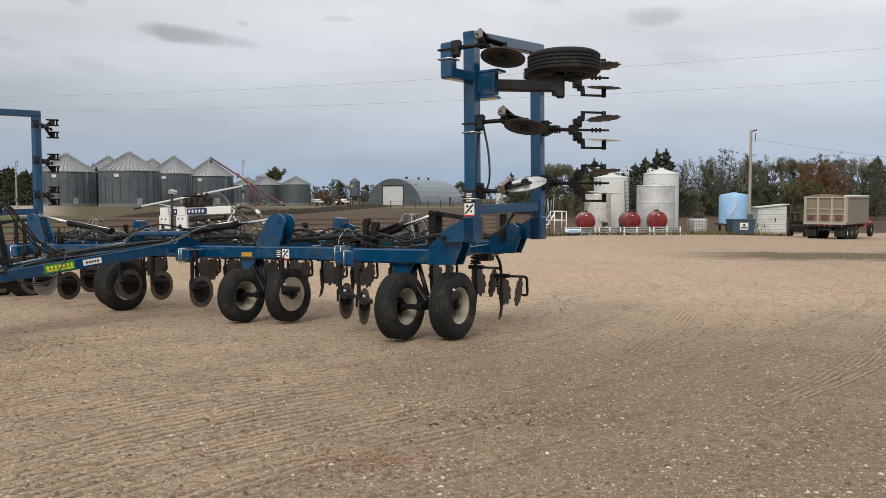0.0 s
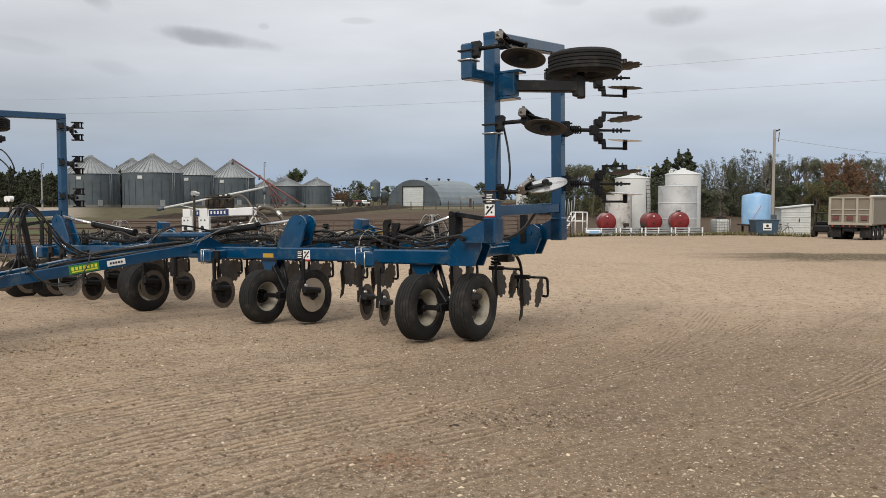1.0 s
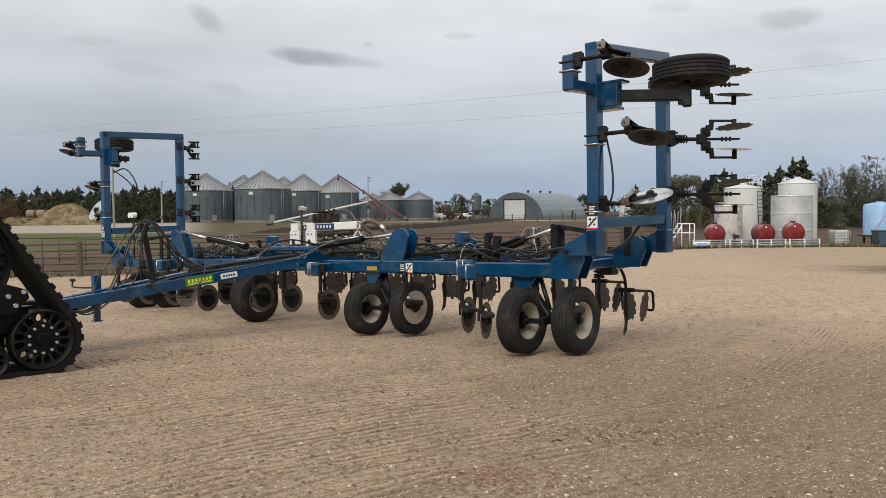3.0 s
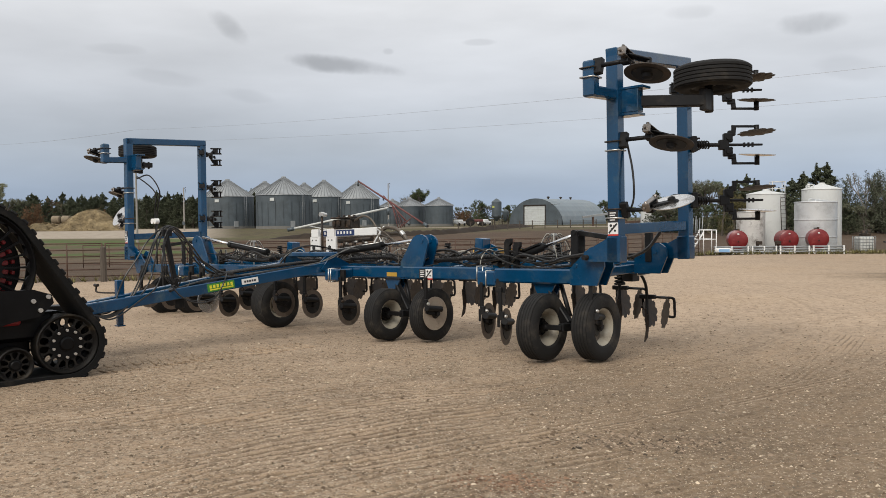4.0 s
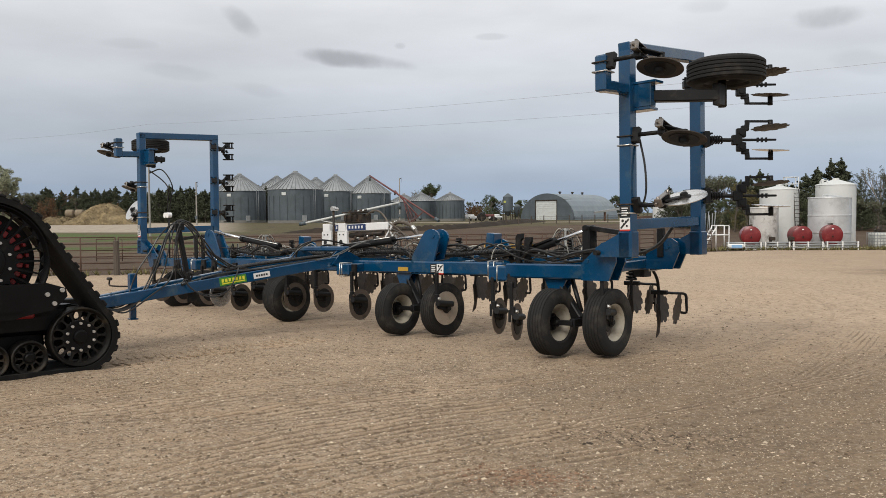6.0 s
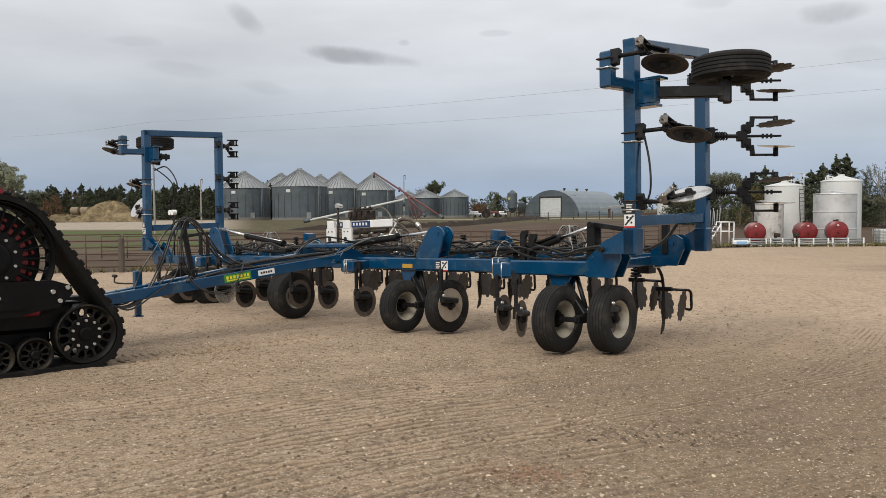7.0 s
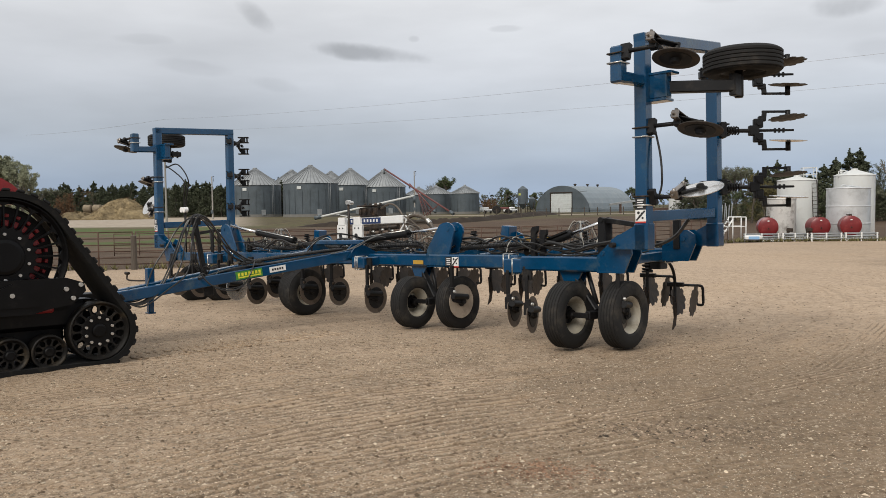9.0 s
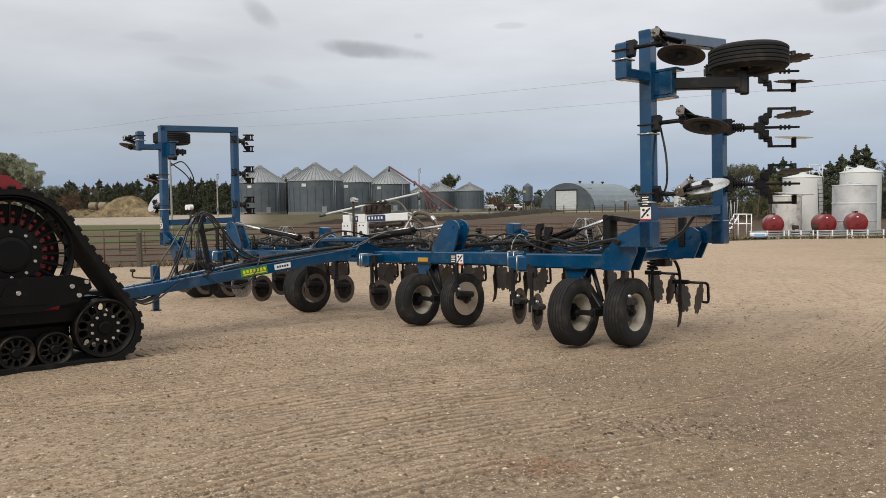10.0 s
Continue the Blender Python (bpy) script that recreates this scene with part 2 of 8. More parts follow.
    rustleaf=mat("russet_leaf", (0.17, 0.10, 0.058), 0.9, 0, 0.3, 0.4, 6, 0.0, spec=0.15, island=0.45),
    gold=mat("golden_leaf", (0.125, 0.11, 0.05), 0.9, 0, 0.3, 0.4, 6, 0.0, spec=0.15, island=0.45),
    darkstone=mat("dark_gravel", (0.19, 0.142, 0.10), 0.9, 0, 0.25, 8, 60, 0.1, island=0.75, spec=0.25),
    packed=mat("packed_dirt_ridge", (0.30, 0.215, 0.145), 0.95, 0, 0.35, 5, 40, 0.3, (0.46, 0.35, 0.24), 0.4, 3.0, 0.15),
    stone=mat("gravel_stone", (0.37, 0.305, 0.225), 0.9, 0, 0.25, 8, 60, 0.1, island=0.7, spec=0.25),
    redclod=mat("reddish_clod", (0.21, 0.13, 0.085), 0.95, 0, 0.25, 8, 60, 0.2, island=0.45, spec=0.15),
    clod=mat("dirt_clod", (0.185, 0.134, 0.09), 0.95, 0, 0.25, 8, 60, 0.2, island=0.4, spec=0.15),
    weed=mat("dry_weed", (0.17, 0.155, 0.07), 0.95, 0, 0.3, 3, 30, 0.0, island=0.4, spec=0.15),
    concrete=mat("weathered_concrete", (0.17, 0.165, 0.15), 0.9, 0, 0.15, 0.8, 15, 0.1),
    greywood=mat("weathered_grey_pole", (0.31, 0.29, 0.26), 0.85, 0, 0.25, 3, 40, 0.2, stretch=(6, 6, 0.8)),
    wire=mat("line_wire", (0.34, 0.35, 0.36), 0.5, 0.5, 0.1),
)
# glossy lacquer on the blue paint
lacquer = M["blue"].node_tree.nodes["Principled BSDF"]
lacquer.inputs["Coat Weight"].default_value, lacquer.inputs["Coat Roughness"].default_value = 0.4, 0.06


# ---- mesh helpers ----
def box(bm, c, s, rot=None, bev=0.0):
    """A box with chamfered edges at c of size s, turned by rot."""
    t = bmesh.new()
    bmesh.ops.create_cube(t, size=1.0)
    bmesh.ops.scale(t, vec=s, verts=t.verts)
    if bev:
        bmesh.ops.bevel(t, geom=t.edges[:], offset=bev, segments=1, affect="EDGES", profile=0.5)
    m = Matrix.Translation(c) @ (rot.to_4x4() if rot else Matrix())
    join(bm, t, m)


def join(bm, t, m=None):
    if m is not None:
        t.transform(m)
    me = bpy.data.meshes.new("tmp")
    t.to_mesh(me)
    t.free()
    bm.from_mesh(me)
    bpy.data.meshes.remove(me)


def aim(p, q, up=(0, 0, 1)):
    """Frame with x from p to q, and z near up."""
    x = (Vector(q) - Vector(p)).normalized()
    u = Vector(up)
    if abs(x.dot(u)) > 0.98:
        u = Vector((0, 1, 0))
    y = u.cross(x).normalized()
    z = x.cross(y)
    return Matrix((x, y, z)).transposed()


def beam(bm, p, q, w, h, up=(0, 0, 1), bev=0.0):
    """Rectangular tube from p to q, w wide and h high."""
    p, q = Vector(p), Vector(q)
    box(bm, (p + q) / 2, ((q - p).length, w, h), aim(p, q, up), bev)


def cyl(bm, p, q, r, r2=None, seg=12, caps=True):
    p, q = Vector(p), Vector(q)
    r2 = r if r2 is None else r2
    a = aim(p, q)
    y, z = a.col[1], a.col[2]
    rings = []
    for c, rad in ((p, r), (q, r2)):
        rings.append([bm.verts.new(c + (y * math.cos(k * math.tau / seg) + z * math.sin(k * math.tau / seg)) * rad) for k in range(seg)])
    for k in range(seg):
        f = bm.faces.new((rings[0][k], rings[0][(k + 1) % seg], rings[1][(k + 1) % seg], rings[1][k]))
        f.smooth = True
    if caps:
        bm.faces.new(rings[0][::-1])
        bm.faces.new(rings[1])


def lathe(bm, prof, p, axis, seg=24, close=False, smooth=True):
    """Turns a profile of (distance along axis, radius) about the axis through p."""
    p, ax = Vector(p), Vector(axis).normalized()
    a = aim((0, 0, 0), ax)
    y, z = a.col[1], a.col[2]
    rings = []
    for d, r in prof:
        c = p + ax * d
        if r < 1e-5:
            rings.append([bm.verts.new(c)])
        else:
            rings.append([bm.verts.new(c + (y * math.cos(k * math.tau / seg) + z * math.sin(k * math.tau / seg)) * r) for k in range(seg)])
    pairs = list(zip(rings[:-1], rings[1:]))
    if close:
        pairs.append((rings[-1], rings[0]))
    for r0, r1 in pairs:
        for k in range(seg):
            j = (k + 1) % seg
            vs = [r0[k % len(r0)], r0[j % len(r0)], r1[j % len(r1)], r1[k % len(r1)]]
            vs = list(dict.fromkeys(vs))
            if len(vs) > 2:
                f = bm.faces.new(vs)
                f.smooth = smooth


def plate(bm, pts, n, thick):
    """A flat plate: outline pts (3D), thickness along n, centred."""
    n = Vector(n).normalized() * thick / 2
    a = [bm.verts.new(Vector(q) + n) for q in pts]
    b = [bm.verts.new(Vector(q) - n) for q in pts]
    bm.faces.new(a)
    bm.faces.new(b[::-1])
    for i in range(len(pts)):
        j = (i + 1) % len(pts)
        bm.faces.new((a[i], b[i], b[j], a[j]))


def smooth_path(pts, steps=6):
    """Points along a smooth curve through pts."""
    P = [Vector(q) for q in pts]
    P = [P[0] * 2 - P[1]] + P + [P[-1] * 2 - P[-2]]
    out = []
    for i in range(1, len(P) - 2):
        for s in range(steps):
            t = s / steps
            a, b, c, d = P[i - 1:i + 3]
            out.append(0.5 * ((2 * b) + (c - a) * t + (2 * a - 5 * b + 4 * c - d) * t * t + (3 * b - a - 3 * c + d) * t ** 3))
    out.append(P[-2])
    return out


def sweep(bm, pts, r, seg=6, steps=6):
    """A round hose along a smooth curve through pts."""
    path = smooth_path(pts, steps)
    rings = []
    up = Vector((0.13, 0.31, 0.94))
    for i, c in enumerate(path):
        t = (path[min(i + 1, len(path) - 1)] - path[max(i - 1, 0)]).normalized()
        y = up.cross(t)
        y = y.normalized() if y.length > 1e-4 else Vector((1, 0, 0))
        z = t.cross(y)
        rings.append([bm.verts.new(c + (y * math.cos(k * math.tau / seg) + z * math.sin(k * math.tau / seg)) * r) for k in range(seg)])
    for a, b in zip(rings[:-1], rings[1:]):
        for k in range(seg):
            f = bm.faces.new((a[k], a[(k + 1) % seg], b[(k + 1) % seg], b[k]))
            f.smooth = True
    bm.faces.new(rings[0][::-1])
    bm.faces.new(rings[-1])


def coil(bm, p, q, r, turns, wire=0.012):
    """A coil spring from p to q."""
    p, q = Vector(p), Vector(q)
    a = aim(p, q)
    y, z = a.col[1], a.col[2]
    pts = [p.lerp(q, i / (turns * 8)) + (y * math.cos(i * math.tau / 8) + z * math.sin(i * math.tau / 8)) * r for i in range(turns * 8 + 1)]
    sweep(bm, pts, wire, 5, 1)


def mesh_of(bm, name, material):
    bmesh.ops.recalc_face_normals(bm, faces=bm.faces[:])
    for e in bm.edges:
        if len(e.link_faces) == 2 and e.calc_face_angle(0.0) > 0.6:
            e.smooth = False
    me = bpy.data.meshes.new(name)
    bm.to_mesh(me)
    bm.free()
    me.materials.append(material)
    return me


def part(name, bm, material, parent=None, label="", m=None):
    """One mesh object from a bmesh (or a shared mesh), under parent."""
    me = bm if isinstance(bm, bpy.types.Mesh) else mesh_of(bm, name, material)
    ob = new(name, me)
    if parent is not None:
        ob.parent = parent
    if m is not None:
        ob.matrix_basis = m
    if label:
        ob["label"] = label
    return ob


def thing(name, m, label, category, group="", kind=""):
    ob = new(name)
    ob.empty_display_size = 0.3
    ob.matrix_basis = m
    return tagged(ob, label, category, group, kind)


def made(fn, *args):
    """A fresh bmesh filled by fn."""
    bm = bmesh.new()
    fn(bm, *args)
    return bm


rng = random.Random(7)


# ---- ground ----
def sm(a, b, x):
    t = min(1, max(0, (x - a) / (b - a)))
    return t * t * (3 - 2 * t)


def gz(x, y):
    """Height of the ground: the yard falls away gently, the pens beyond rise again."""
    yy = max(-30.0, y)
    low = 0.006 * max(-40, min(40, x)) - 0.026 * min(yy, 66) + 0.25 * sm(36, 57, yy) * sm(-8, 4, x) * sm(29, 19, x)
    return low + (0.0 - low) * sm(60, 135, yy) * 0.93
def ground_material():
    m = bpy.data.materials.new("ground")
    m.use_nodes = True
    nt = m.node_tree
    b = nt.nodes["Principled BSDF"]
    link = nt.links.new

    def noise_at(scale, detail=6, rough=0.6, vec=None, dist=0.0):
        n = nt.nodes.new("ShaderNodeTexNoise")
        n.inputs["Scale"].default_value, n.inputs["Detail"].default_value, n.inputs["Roughness"].default_value = scale, detail, rough
        n.inputs["Distortion"].default_value = dist
        link(vec or pos, n.inputs[0])
        return n.outputs[0]

    def mth(op, a, bb=None, c=None):
        n = nt.nodes.new("ShaderNodeMath")
        n.operation = op
        for i, s in enumerate((a, bb, c)):
            if s is None:
                continue
            if isinstance(s, (int, float)):
                n.inputs[i].default_value = s
            else:
                link(s, n.inputs[i])
        return n.outputs[0]

    def step(a, lo, hi, o0=0.0, o1=1.0):
        n = nt.nodes.new("ShaderNodeMapRange")
        n.interpolation_type = "SMOOTHSTEP"
        link(a, n.inputs[0])
        for i, val in zip((1, 2, 3, 4), (lo, hi, o0, o1)):
            n.inputs[i].default_value = val
        return n.outputs[0]

    def mix(f, a, bb):
        n = nt.nodes.new("ShaderNodeMix")
        n.data_type = "RGBA"
        if isinstance(f, float):
            n.inputs[0].default_value = f
        else:
            link(f, n.inputs[0])
        for i, s in ((6, a), (7, bb)):
            if isinstance(s, tuple):
                n.inputs[i].default_value = (*s, 1)
            else:
                link(s, n.inputs[i])
        return n.outputs[2]

    g = nt.nodes.new("ShaderNodeNewGeometry")
    pos = g.outputs["Position"]
    sep = nt.nodes.new("ShaderNodeSeparateXYZ")
    link(pos, sep.inputs[0])
    X, Y = sep.outputs[0], sep.outputs[1]
    big = noise_at(0.14, 5)
    mid = noise_at(0.9, 6)
    small = noise_at(7.0, 6, 0.7)
    grit = noise_at(55.0, 4, 0.75)
    # crushed stone, sand and packed dirt of the yard
    gravel = mix(step(mid, 0.32, 0.70), (0.645, 0.478, 0.325), (0.50, 0.365, 0.242))
    gravel = mix(step(big, 0.45, 0.62, 0.0, 0.8), gravel, (0.58, 0.41, 0.255))
    gravel = mix(step(big, 0.46, 0.34, 0.0, 0.6), gravel, (0.42, 0.315, 0.225))
    gravel = mix(step(small, 0.54, 0.66, 0.0, 0.5), gravel, (0.27, 0.19, 0.125))
    gravel = mix(step(small, 0.44, 0.30, 0.0, 0.45), gravel, (0.60, 0.475, 0.335))
    fleck = noise_at(19.0, 5, 0.8)
    gravel = mix(step(fleck, 0.545, 0.59, 0.0, 0.75), gravel, (0.175, 0.125, 0.083))
    gravel = mix(step(fleck, 0.445, 0.40, 0.0, 0.75), gravel, (0.80, 0.665, 0.50))

    def pebbles(scale, lo, hi, stain):
        vor = nt.nodes.new("ShaderNodeTexVoronoi")
        vor.inputs["Scale"].default_value = scale
        link(pos, vor.inputs[0])
        sep2 = nt.nodes.new("ShaderNodeSeparateColor")
        link(vor.outputs["Color"], sep2.inputs[0])
        core = step(vor.outputs["Distance"], 0.50, 0.30)
        return sep2.outputs[0], core

    tone1, core1 = pebbles(26.0, 0, 0, 0)
    tone2, core2 = pebbles(62.0, 0, 0, 0)
    more = step(mid, 0.38, 0.62, 0.35, 1.0)
    for tone, core, much in ((tone2, core2, 0.8), (tone1, core1, 0.5)):
        gravel = mix(mth("MULTIPLY", mth("MULTIPLY", core, step(tone, 0.74, 0.82)), mth("MULTIPLY", more, much)), gravel, (0.60, 0.51, 0.39))
        gravel = mix(mth("MULTIPLY", mth("MULTIPLY", core, step(tone, 0.34, 0.24)), mth("MULTIPLY", more, much)), gravel, (0.085, 0.064, 0.047))
    gravel = mix(step(grit, 0.58, 0.70, 0.0, 0.6), gravel, (0.58, 0.46, 0.33))
    furrow = None
    # drawn-out streaks left by turning vehicles
    for cx, cy, far_, near_, amount in ((-14.3, 20.7, 15.5, 34.0, 0.30), (-6.26, 14.1, 6.8, 12.5, 0.30)):
        dx = mth("SUBTRACT", X, cx)
        dy = mth("SUBTRACT", Y, cy)
        rad = mth("SQRT", mth("ADD", mth("MULTIPLY", dx, dx), mth("MULTIPLY", dy, dy)))
        ang = mth("ARCTAN2", dx, mth("MULTIPLY", dy, -1.0))
        cmb = nt.nodes.new("ShaderNodeCombineXYZ")
        link(mth("MULTIPLY", rad, 3.2), cmb.inputs[0])
        link(mth("MULTIPLY", ang, 7.0), cmb.inputs[1])
        sn = noise_at(1.0, 7, 0.68, cmb.outputs[0])
        zone = mth("MULTIPLY", step(rad, far_, far_ + 1.5), step(rad, near_, near_ - 2.0))
        gravel = mix(mth("MULTIPLY", mth("MULTIPLY", step(sn, 0.54, 0.66), zone), amount), gravel, (0.27, 0.185, 0.12))
        gravel = mix(mth("MULTIPLY", mth("MULTIPLY", step(sn, 0.48, 0.36), zone), amount), gravel, (0.60, 0.405, 0.24))
        cmb = nt.nodes.new("ShaderNodeCombineXYZ")
        link(mth("MULTIPLY", rad, 17.0), cmb.inputs[0])
        link(mth("MULTIPLY", ang, 9.0), cmb.inputs[1])
        thin = mth("ADD", noise_at(1.0, 4, 0.6, cmb.outputs[0]), mth("MULTIPLY_ADD", fleck, 0.16, -0.08))
        thin = mth("MULTIPLY", step(thin, 0.585, 0.62), mth("MULTIPLY", zone, step(sn, 0.46, 0.58, 0.25, 1.0)))
        furrow = thin if furrow is None else mth("MAXIMUM", furrow, thin)
        # fine dark furrow lines, the shade of small hollows painted as colour
        gravel = mix(mth("MULTIPLY", thin, 0.55 if cx > -10 else 0.26), gravel, (0.20, 0.138, 0.088))
    gravel = mix(step(grit, 0.44, 0.34, 0.0, 0.6), gravel, (0.10, 0.078, 0.055))
    # loose dark gravel, reddish clods near the camera, and painted shade under the toolbar
    for px_, py_, rx_, ry_, colr in ((0.6, 5.9, 1.1, 0.42, (0.13, 0.105, 0.08)), (-0.3, 4.7, 0.6, 0.3, (0.13, 0.07, 0.048)), (-1.5, 12.0, 3.2, 0.9, (0.15, 0.115, 0.08)), (3.5, 8.6, 1.4, 0.9, (0.19, 0.125, 0.08))):
        ex = mth("POWER", mth("ABSOLUTE", mth("DIVIDE", mth("SUBTRACT", X, px_), rx_)), 2.0)
        ey = mth("POWER", mth("ABSOLUTE", mth("DIVIDE", mth("SUBTRACT", Y, py_), ry_)), 2.0)
        dd = mth("ADD", mth("SQRT", mth("ADD", ex, ey)), mth("MULTIPLY_ADD", small, 1.3, -0.65))
        gravel = mix(mth("MULTIPLY", mth("MULTIPLY", step(dd, 1.15, 0.35), step(fleck, 0.46, 0.56, 0.05, 1.0)), 0.48), gravel, colr)
    # pale sandy scrape beside the machine
    ex = mth("POWER", mth("ABSOLUTE", mth("DIVIDE", mth("SUBTRACT", X, 3.2), 2.0)), 2.0)
    ey = mth("POWER", mth("ABSOLUTE", mth("DIVIDE", mth("SUBTRACT", Y, 20.0), 1.6)), 2.0)
    gravel = mix(mth("MULTIPLY", step(mth("ADD", mth("ADD", ex, ey), mth("MULTIPLY_ADD", mid, 3.0, -1.5)), 1.3, 0.2), 0.35), gravel, (0.56, 0.40, 0.235))
    # paler sand over the middle of the yard, greyer loose gravel close by on one side
    haul = mth("ADD", Y, mth("MULTIPLY_ADD", big, 8.0, -4.0))
    sandy = mth("MULTIPLY", step(haul, 7.5, 15.0), mth("MULTIPLY", step(X, -9.0, 0.0, 0.6, 1.0), step(X, 5.0, 15.0, 1.0, 0.5)))
    gravel = mix(mth("MULTIPLY", mth("MULTIPLY", sandy, step(small, 0.62, 0.42, 0.35, 1.0)), 0.70), gravel, (0.90, 0.685, 0.49))
    greyer = mth("MULTIPLY", step(haul, 13.0, 6.0), step(mth("ADD", X, mth("MULTIPLY", mid, 2.0)), -1.2, 2.2))
    gravel = mix(mth("MULTIPLY", mth("MULTIPLY", greyer, step(fleck, 0.36, 0.58, 0.55, 1.0)), 0.74), gravel, (0.272, 0.197, 0.128))
    # wheel tracks: two sets of bands, sweeping round the parked machine
    rut = None
    wander = noise_at(0.10, 2)
    grain = noise_at(1.7, 3)
    for cx, cy, r0, width, lo, hi in ((-14.3, 20.7, 4.6, 1.0, 17.6, 22.6), (-6.26, 14.1, 3.9, 0.8, 7.6, 11.0), (13.0, 4.2, 2.2, 0.5, 11.4, 12.9), (-15.3, 26.7, 3.4, 1.0, 24.6, 30.0)):
        dx = mth("SUBTRACT", X, cx)
        dy = mth("SUBTRACT", Y, cy)
        rad = mth("SQRT", mth("ADD", mth("MULTIPLY", dx, dx), mth("MULTIPLY", dy, dy)))
        rad = mth("ADD", rad, mth("MULTIPLY", wander, 0.9))
        ang = mth("ARCTAN2", dx, mth("MULTIPLY", dy, -1.0))
        cmb = nt.nodes.new("ShaderNodeCombineXYZ")
        link(mth("MULTIPLY", rad, 13.0), cmb.inputs[0])
        link(mth("MULTIPLY", ang, 3.5), cmb.inputs[1])
        band = step(mth("ADD", noise_at(1.0, 3, 0.55, cmb.outputs[0]), mth("MULTIPLY_ADD", fleck, 0.2, -0.1)), 0.50, 0.60, -1.0, 1.0)
        lanes = step(mth("SINE", mth("MULTIPLY", rad, r0)), 0.15, 0.7)
        inside = mth("MULTIPLY", step(rad, lo, lo + 1.0), step(rad, hi, hi - 1.0))
        patchy = mth("MULTIPLY", step(noise_at(0.22, 2), 0.32, 0.55), width)
        rr = mth("MULTIPLY", mth("MULTIPLY", mth("MULTIPLY_ADD", band, 0.5, 0.5), lanes), mth("MULTIPLY", inside, patchy))
        rut = rr if rut is None else mth("MAXIMUM", rut, rr)
    gravel = mix(mth("MULTIPLY", rut, 0.2), gravel, (0.17, 0.12, 0.078))
    # ribs paler, grooves darker: relief shade painted in, along with dust and grit
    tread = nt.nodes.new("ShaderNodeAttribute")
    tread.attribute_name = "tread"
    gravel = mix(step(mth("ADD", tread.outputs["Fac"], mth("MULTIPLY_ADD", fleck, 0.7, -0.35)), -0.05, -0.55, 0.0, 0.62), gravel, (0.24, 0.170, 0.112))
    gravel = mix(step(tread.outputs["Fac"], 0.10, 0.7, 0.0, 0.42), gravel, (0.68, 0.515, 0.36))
    tone = nt.nodes.new("ShaderNodeHueSaturation")
    tone.inputs["Value"].default_value, tone.inputs["Saturation"].default_value = 0.59, 1.0
    link(gravel, tone.inputs["Color"])
    gravel = tone.outputs[0]
    # dirt pen, dry grass and pale lane beyond the fence
    edge = mth("MULTIPLY_ADD", mid, 5.0, -2.5)
    pen_col = mix(step(small, 0.4, 0.65), (0.098, 0.066, 0.043), (0.062, 0.043, 0.030))
    pen_col = mix(step(big, 0.45, 0.65, 0.0, 0.6), pen_col, (0.115, 0.083, 0.056))
    grass = mix(step(mid, 0.35, 0.65), (0.108, 0.088, 0.046), (0.072, 0.060, 0.034))
    grass = mix(step(big, 0.50, 0.62, 0.0, 0.25), grass, (0.085, 0.105, 0.032))
    lane = mix(step(mid, 0.4, 0.7), (0.37, 0.315, 0.25), (0.30, 0.25, 0.195))
    # fence line: from left to right it runs away from the camera
    beyond = mth("ADD", mth("SUBTRACT", Y, mth("MINIMUM", mth("MULTIPLY_ADD", X, 0.98, 47.3), mth("MULTIPLY_ADD", X, 0.05, 66.0))), mth("MULTIPLY", edge, 0.35))
    beyond = mth("MINIMUM", beyond, mth("SUBTRACT", Y, mth("MULTIPLY_ADD", X, 0.30, 34.3)))
    col = mix(step(beyond, -0.6, 0.8), gravel, pen_col)
    far = mth("ADD", mth("SUBTRACT", Y, mth("MULTIPLY_ADD", X, 0.55, 121.0)), mth("MULTIPLY", edge, 1.5))
    col = mix(step(far, -3.0, 3.0), col, grass)
    leftside = step(mth("SUBTRACT", X, mth("MULTIPLY", Y, -0.47)), 3.0, -6.0)
    dry = mth("MULTIPLY", leftside, mth("MULTIPLY", step(Y, 52.0, 60.0), step(Y, 108.0, 100.0)))
    col = mix(mth("MULTIPLY", dry, step(small, 0.40, 0.58, 0.1, 0.4)), col, (0.16, 0.13, 0.08))
    green = mth("MULTIPLY", leftside, mth("MULTIPLY", step(Y, 64.0, 74.0), step(Y, 106.0, 98.0)))
    col = mix(mth("MULTIPLY", green, step(noise_at(0.07, 3), 0.44, 0.54, 0.0, 0.85)), col, (0.072, 0.108, 0.030))
    lanes2 = mth("MULTIPLY", leftside, mth("MULTIPLY", step(Y, 101.0, 105.0), step(Y, 170.0, 150.0)))
    col = mix(lanes2, col, lane)
    lane3 = mth("MULTIPLY", step(Y, 138.0, 141.0), step(Y, 150.0, 146.0))
    col = mix(mth("MULTIPLY", lane3, step(X, -52.0, -46.0)), col, lane)
    # a strip of old grass in the yard and bleached earth near the tanks
    edge2 = mth("MULTIPLY_ADD", noise_at(0.30, 5, 0.65), 9.0, -4.5)
    lie = mth("ADD", mth("MULTIPLY_ADD", X, 0.12, -1.6), edge2)
    strip = mth("MULTIPLY", mth("MULTIPLY", step(mth("ADD", Y, lie), 26.0, 28.5), step(mth("ADD", Y, lie), 34.5, 32.5)), step(mth("ADD", X, edge2), 7.5, 13.0))
    col = mix(mth("MULTIPLY", strip, step(small, 0.36, 0.52, 0.3, 1.0)), col, (0.088, 0.066, 0.038))
    col = mix(mth("MULTIPLY", strip, step(fleck, 0.52, 0.62, 0.0, 0.6)), col, (0.26, 0.20, 0.12))
    link(col, b.inputs["Base Color"])
    b.inputs["Roughness"].default_value = 0.95
    b.inputs["Specular IOR Level"].default_value = 0.2
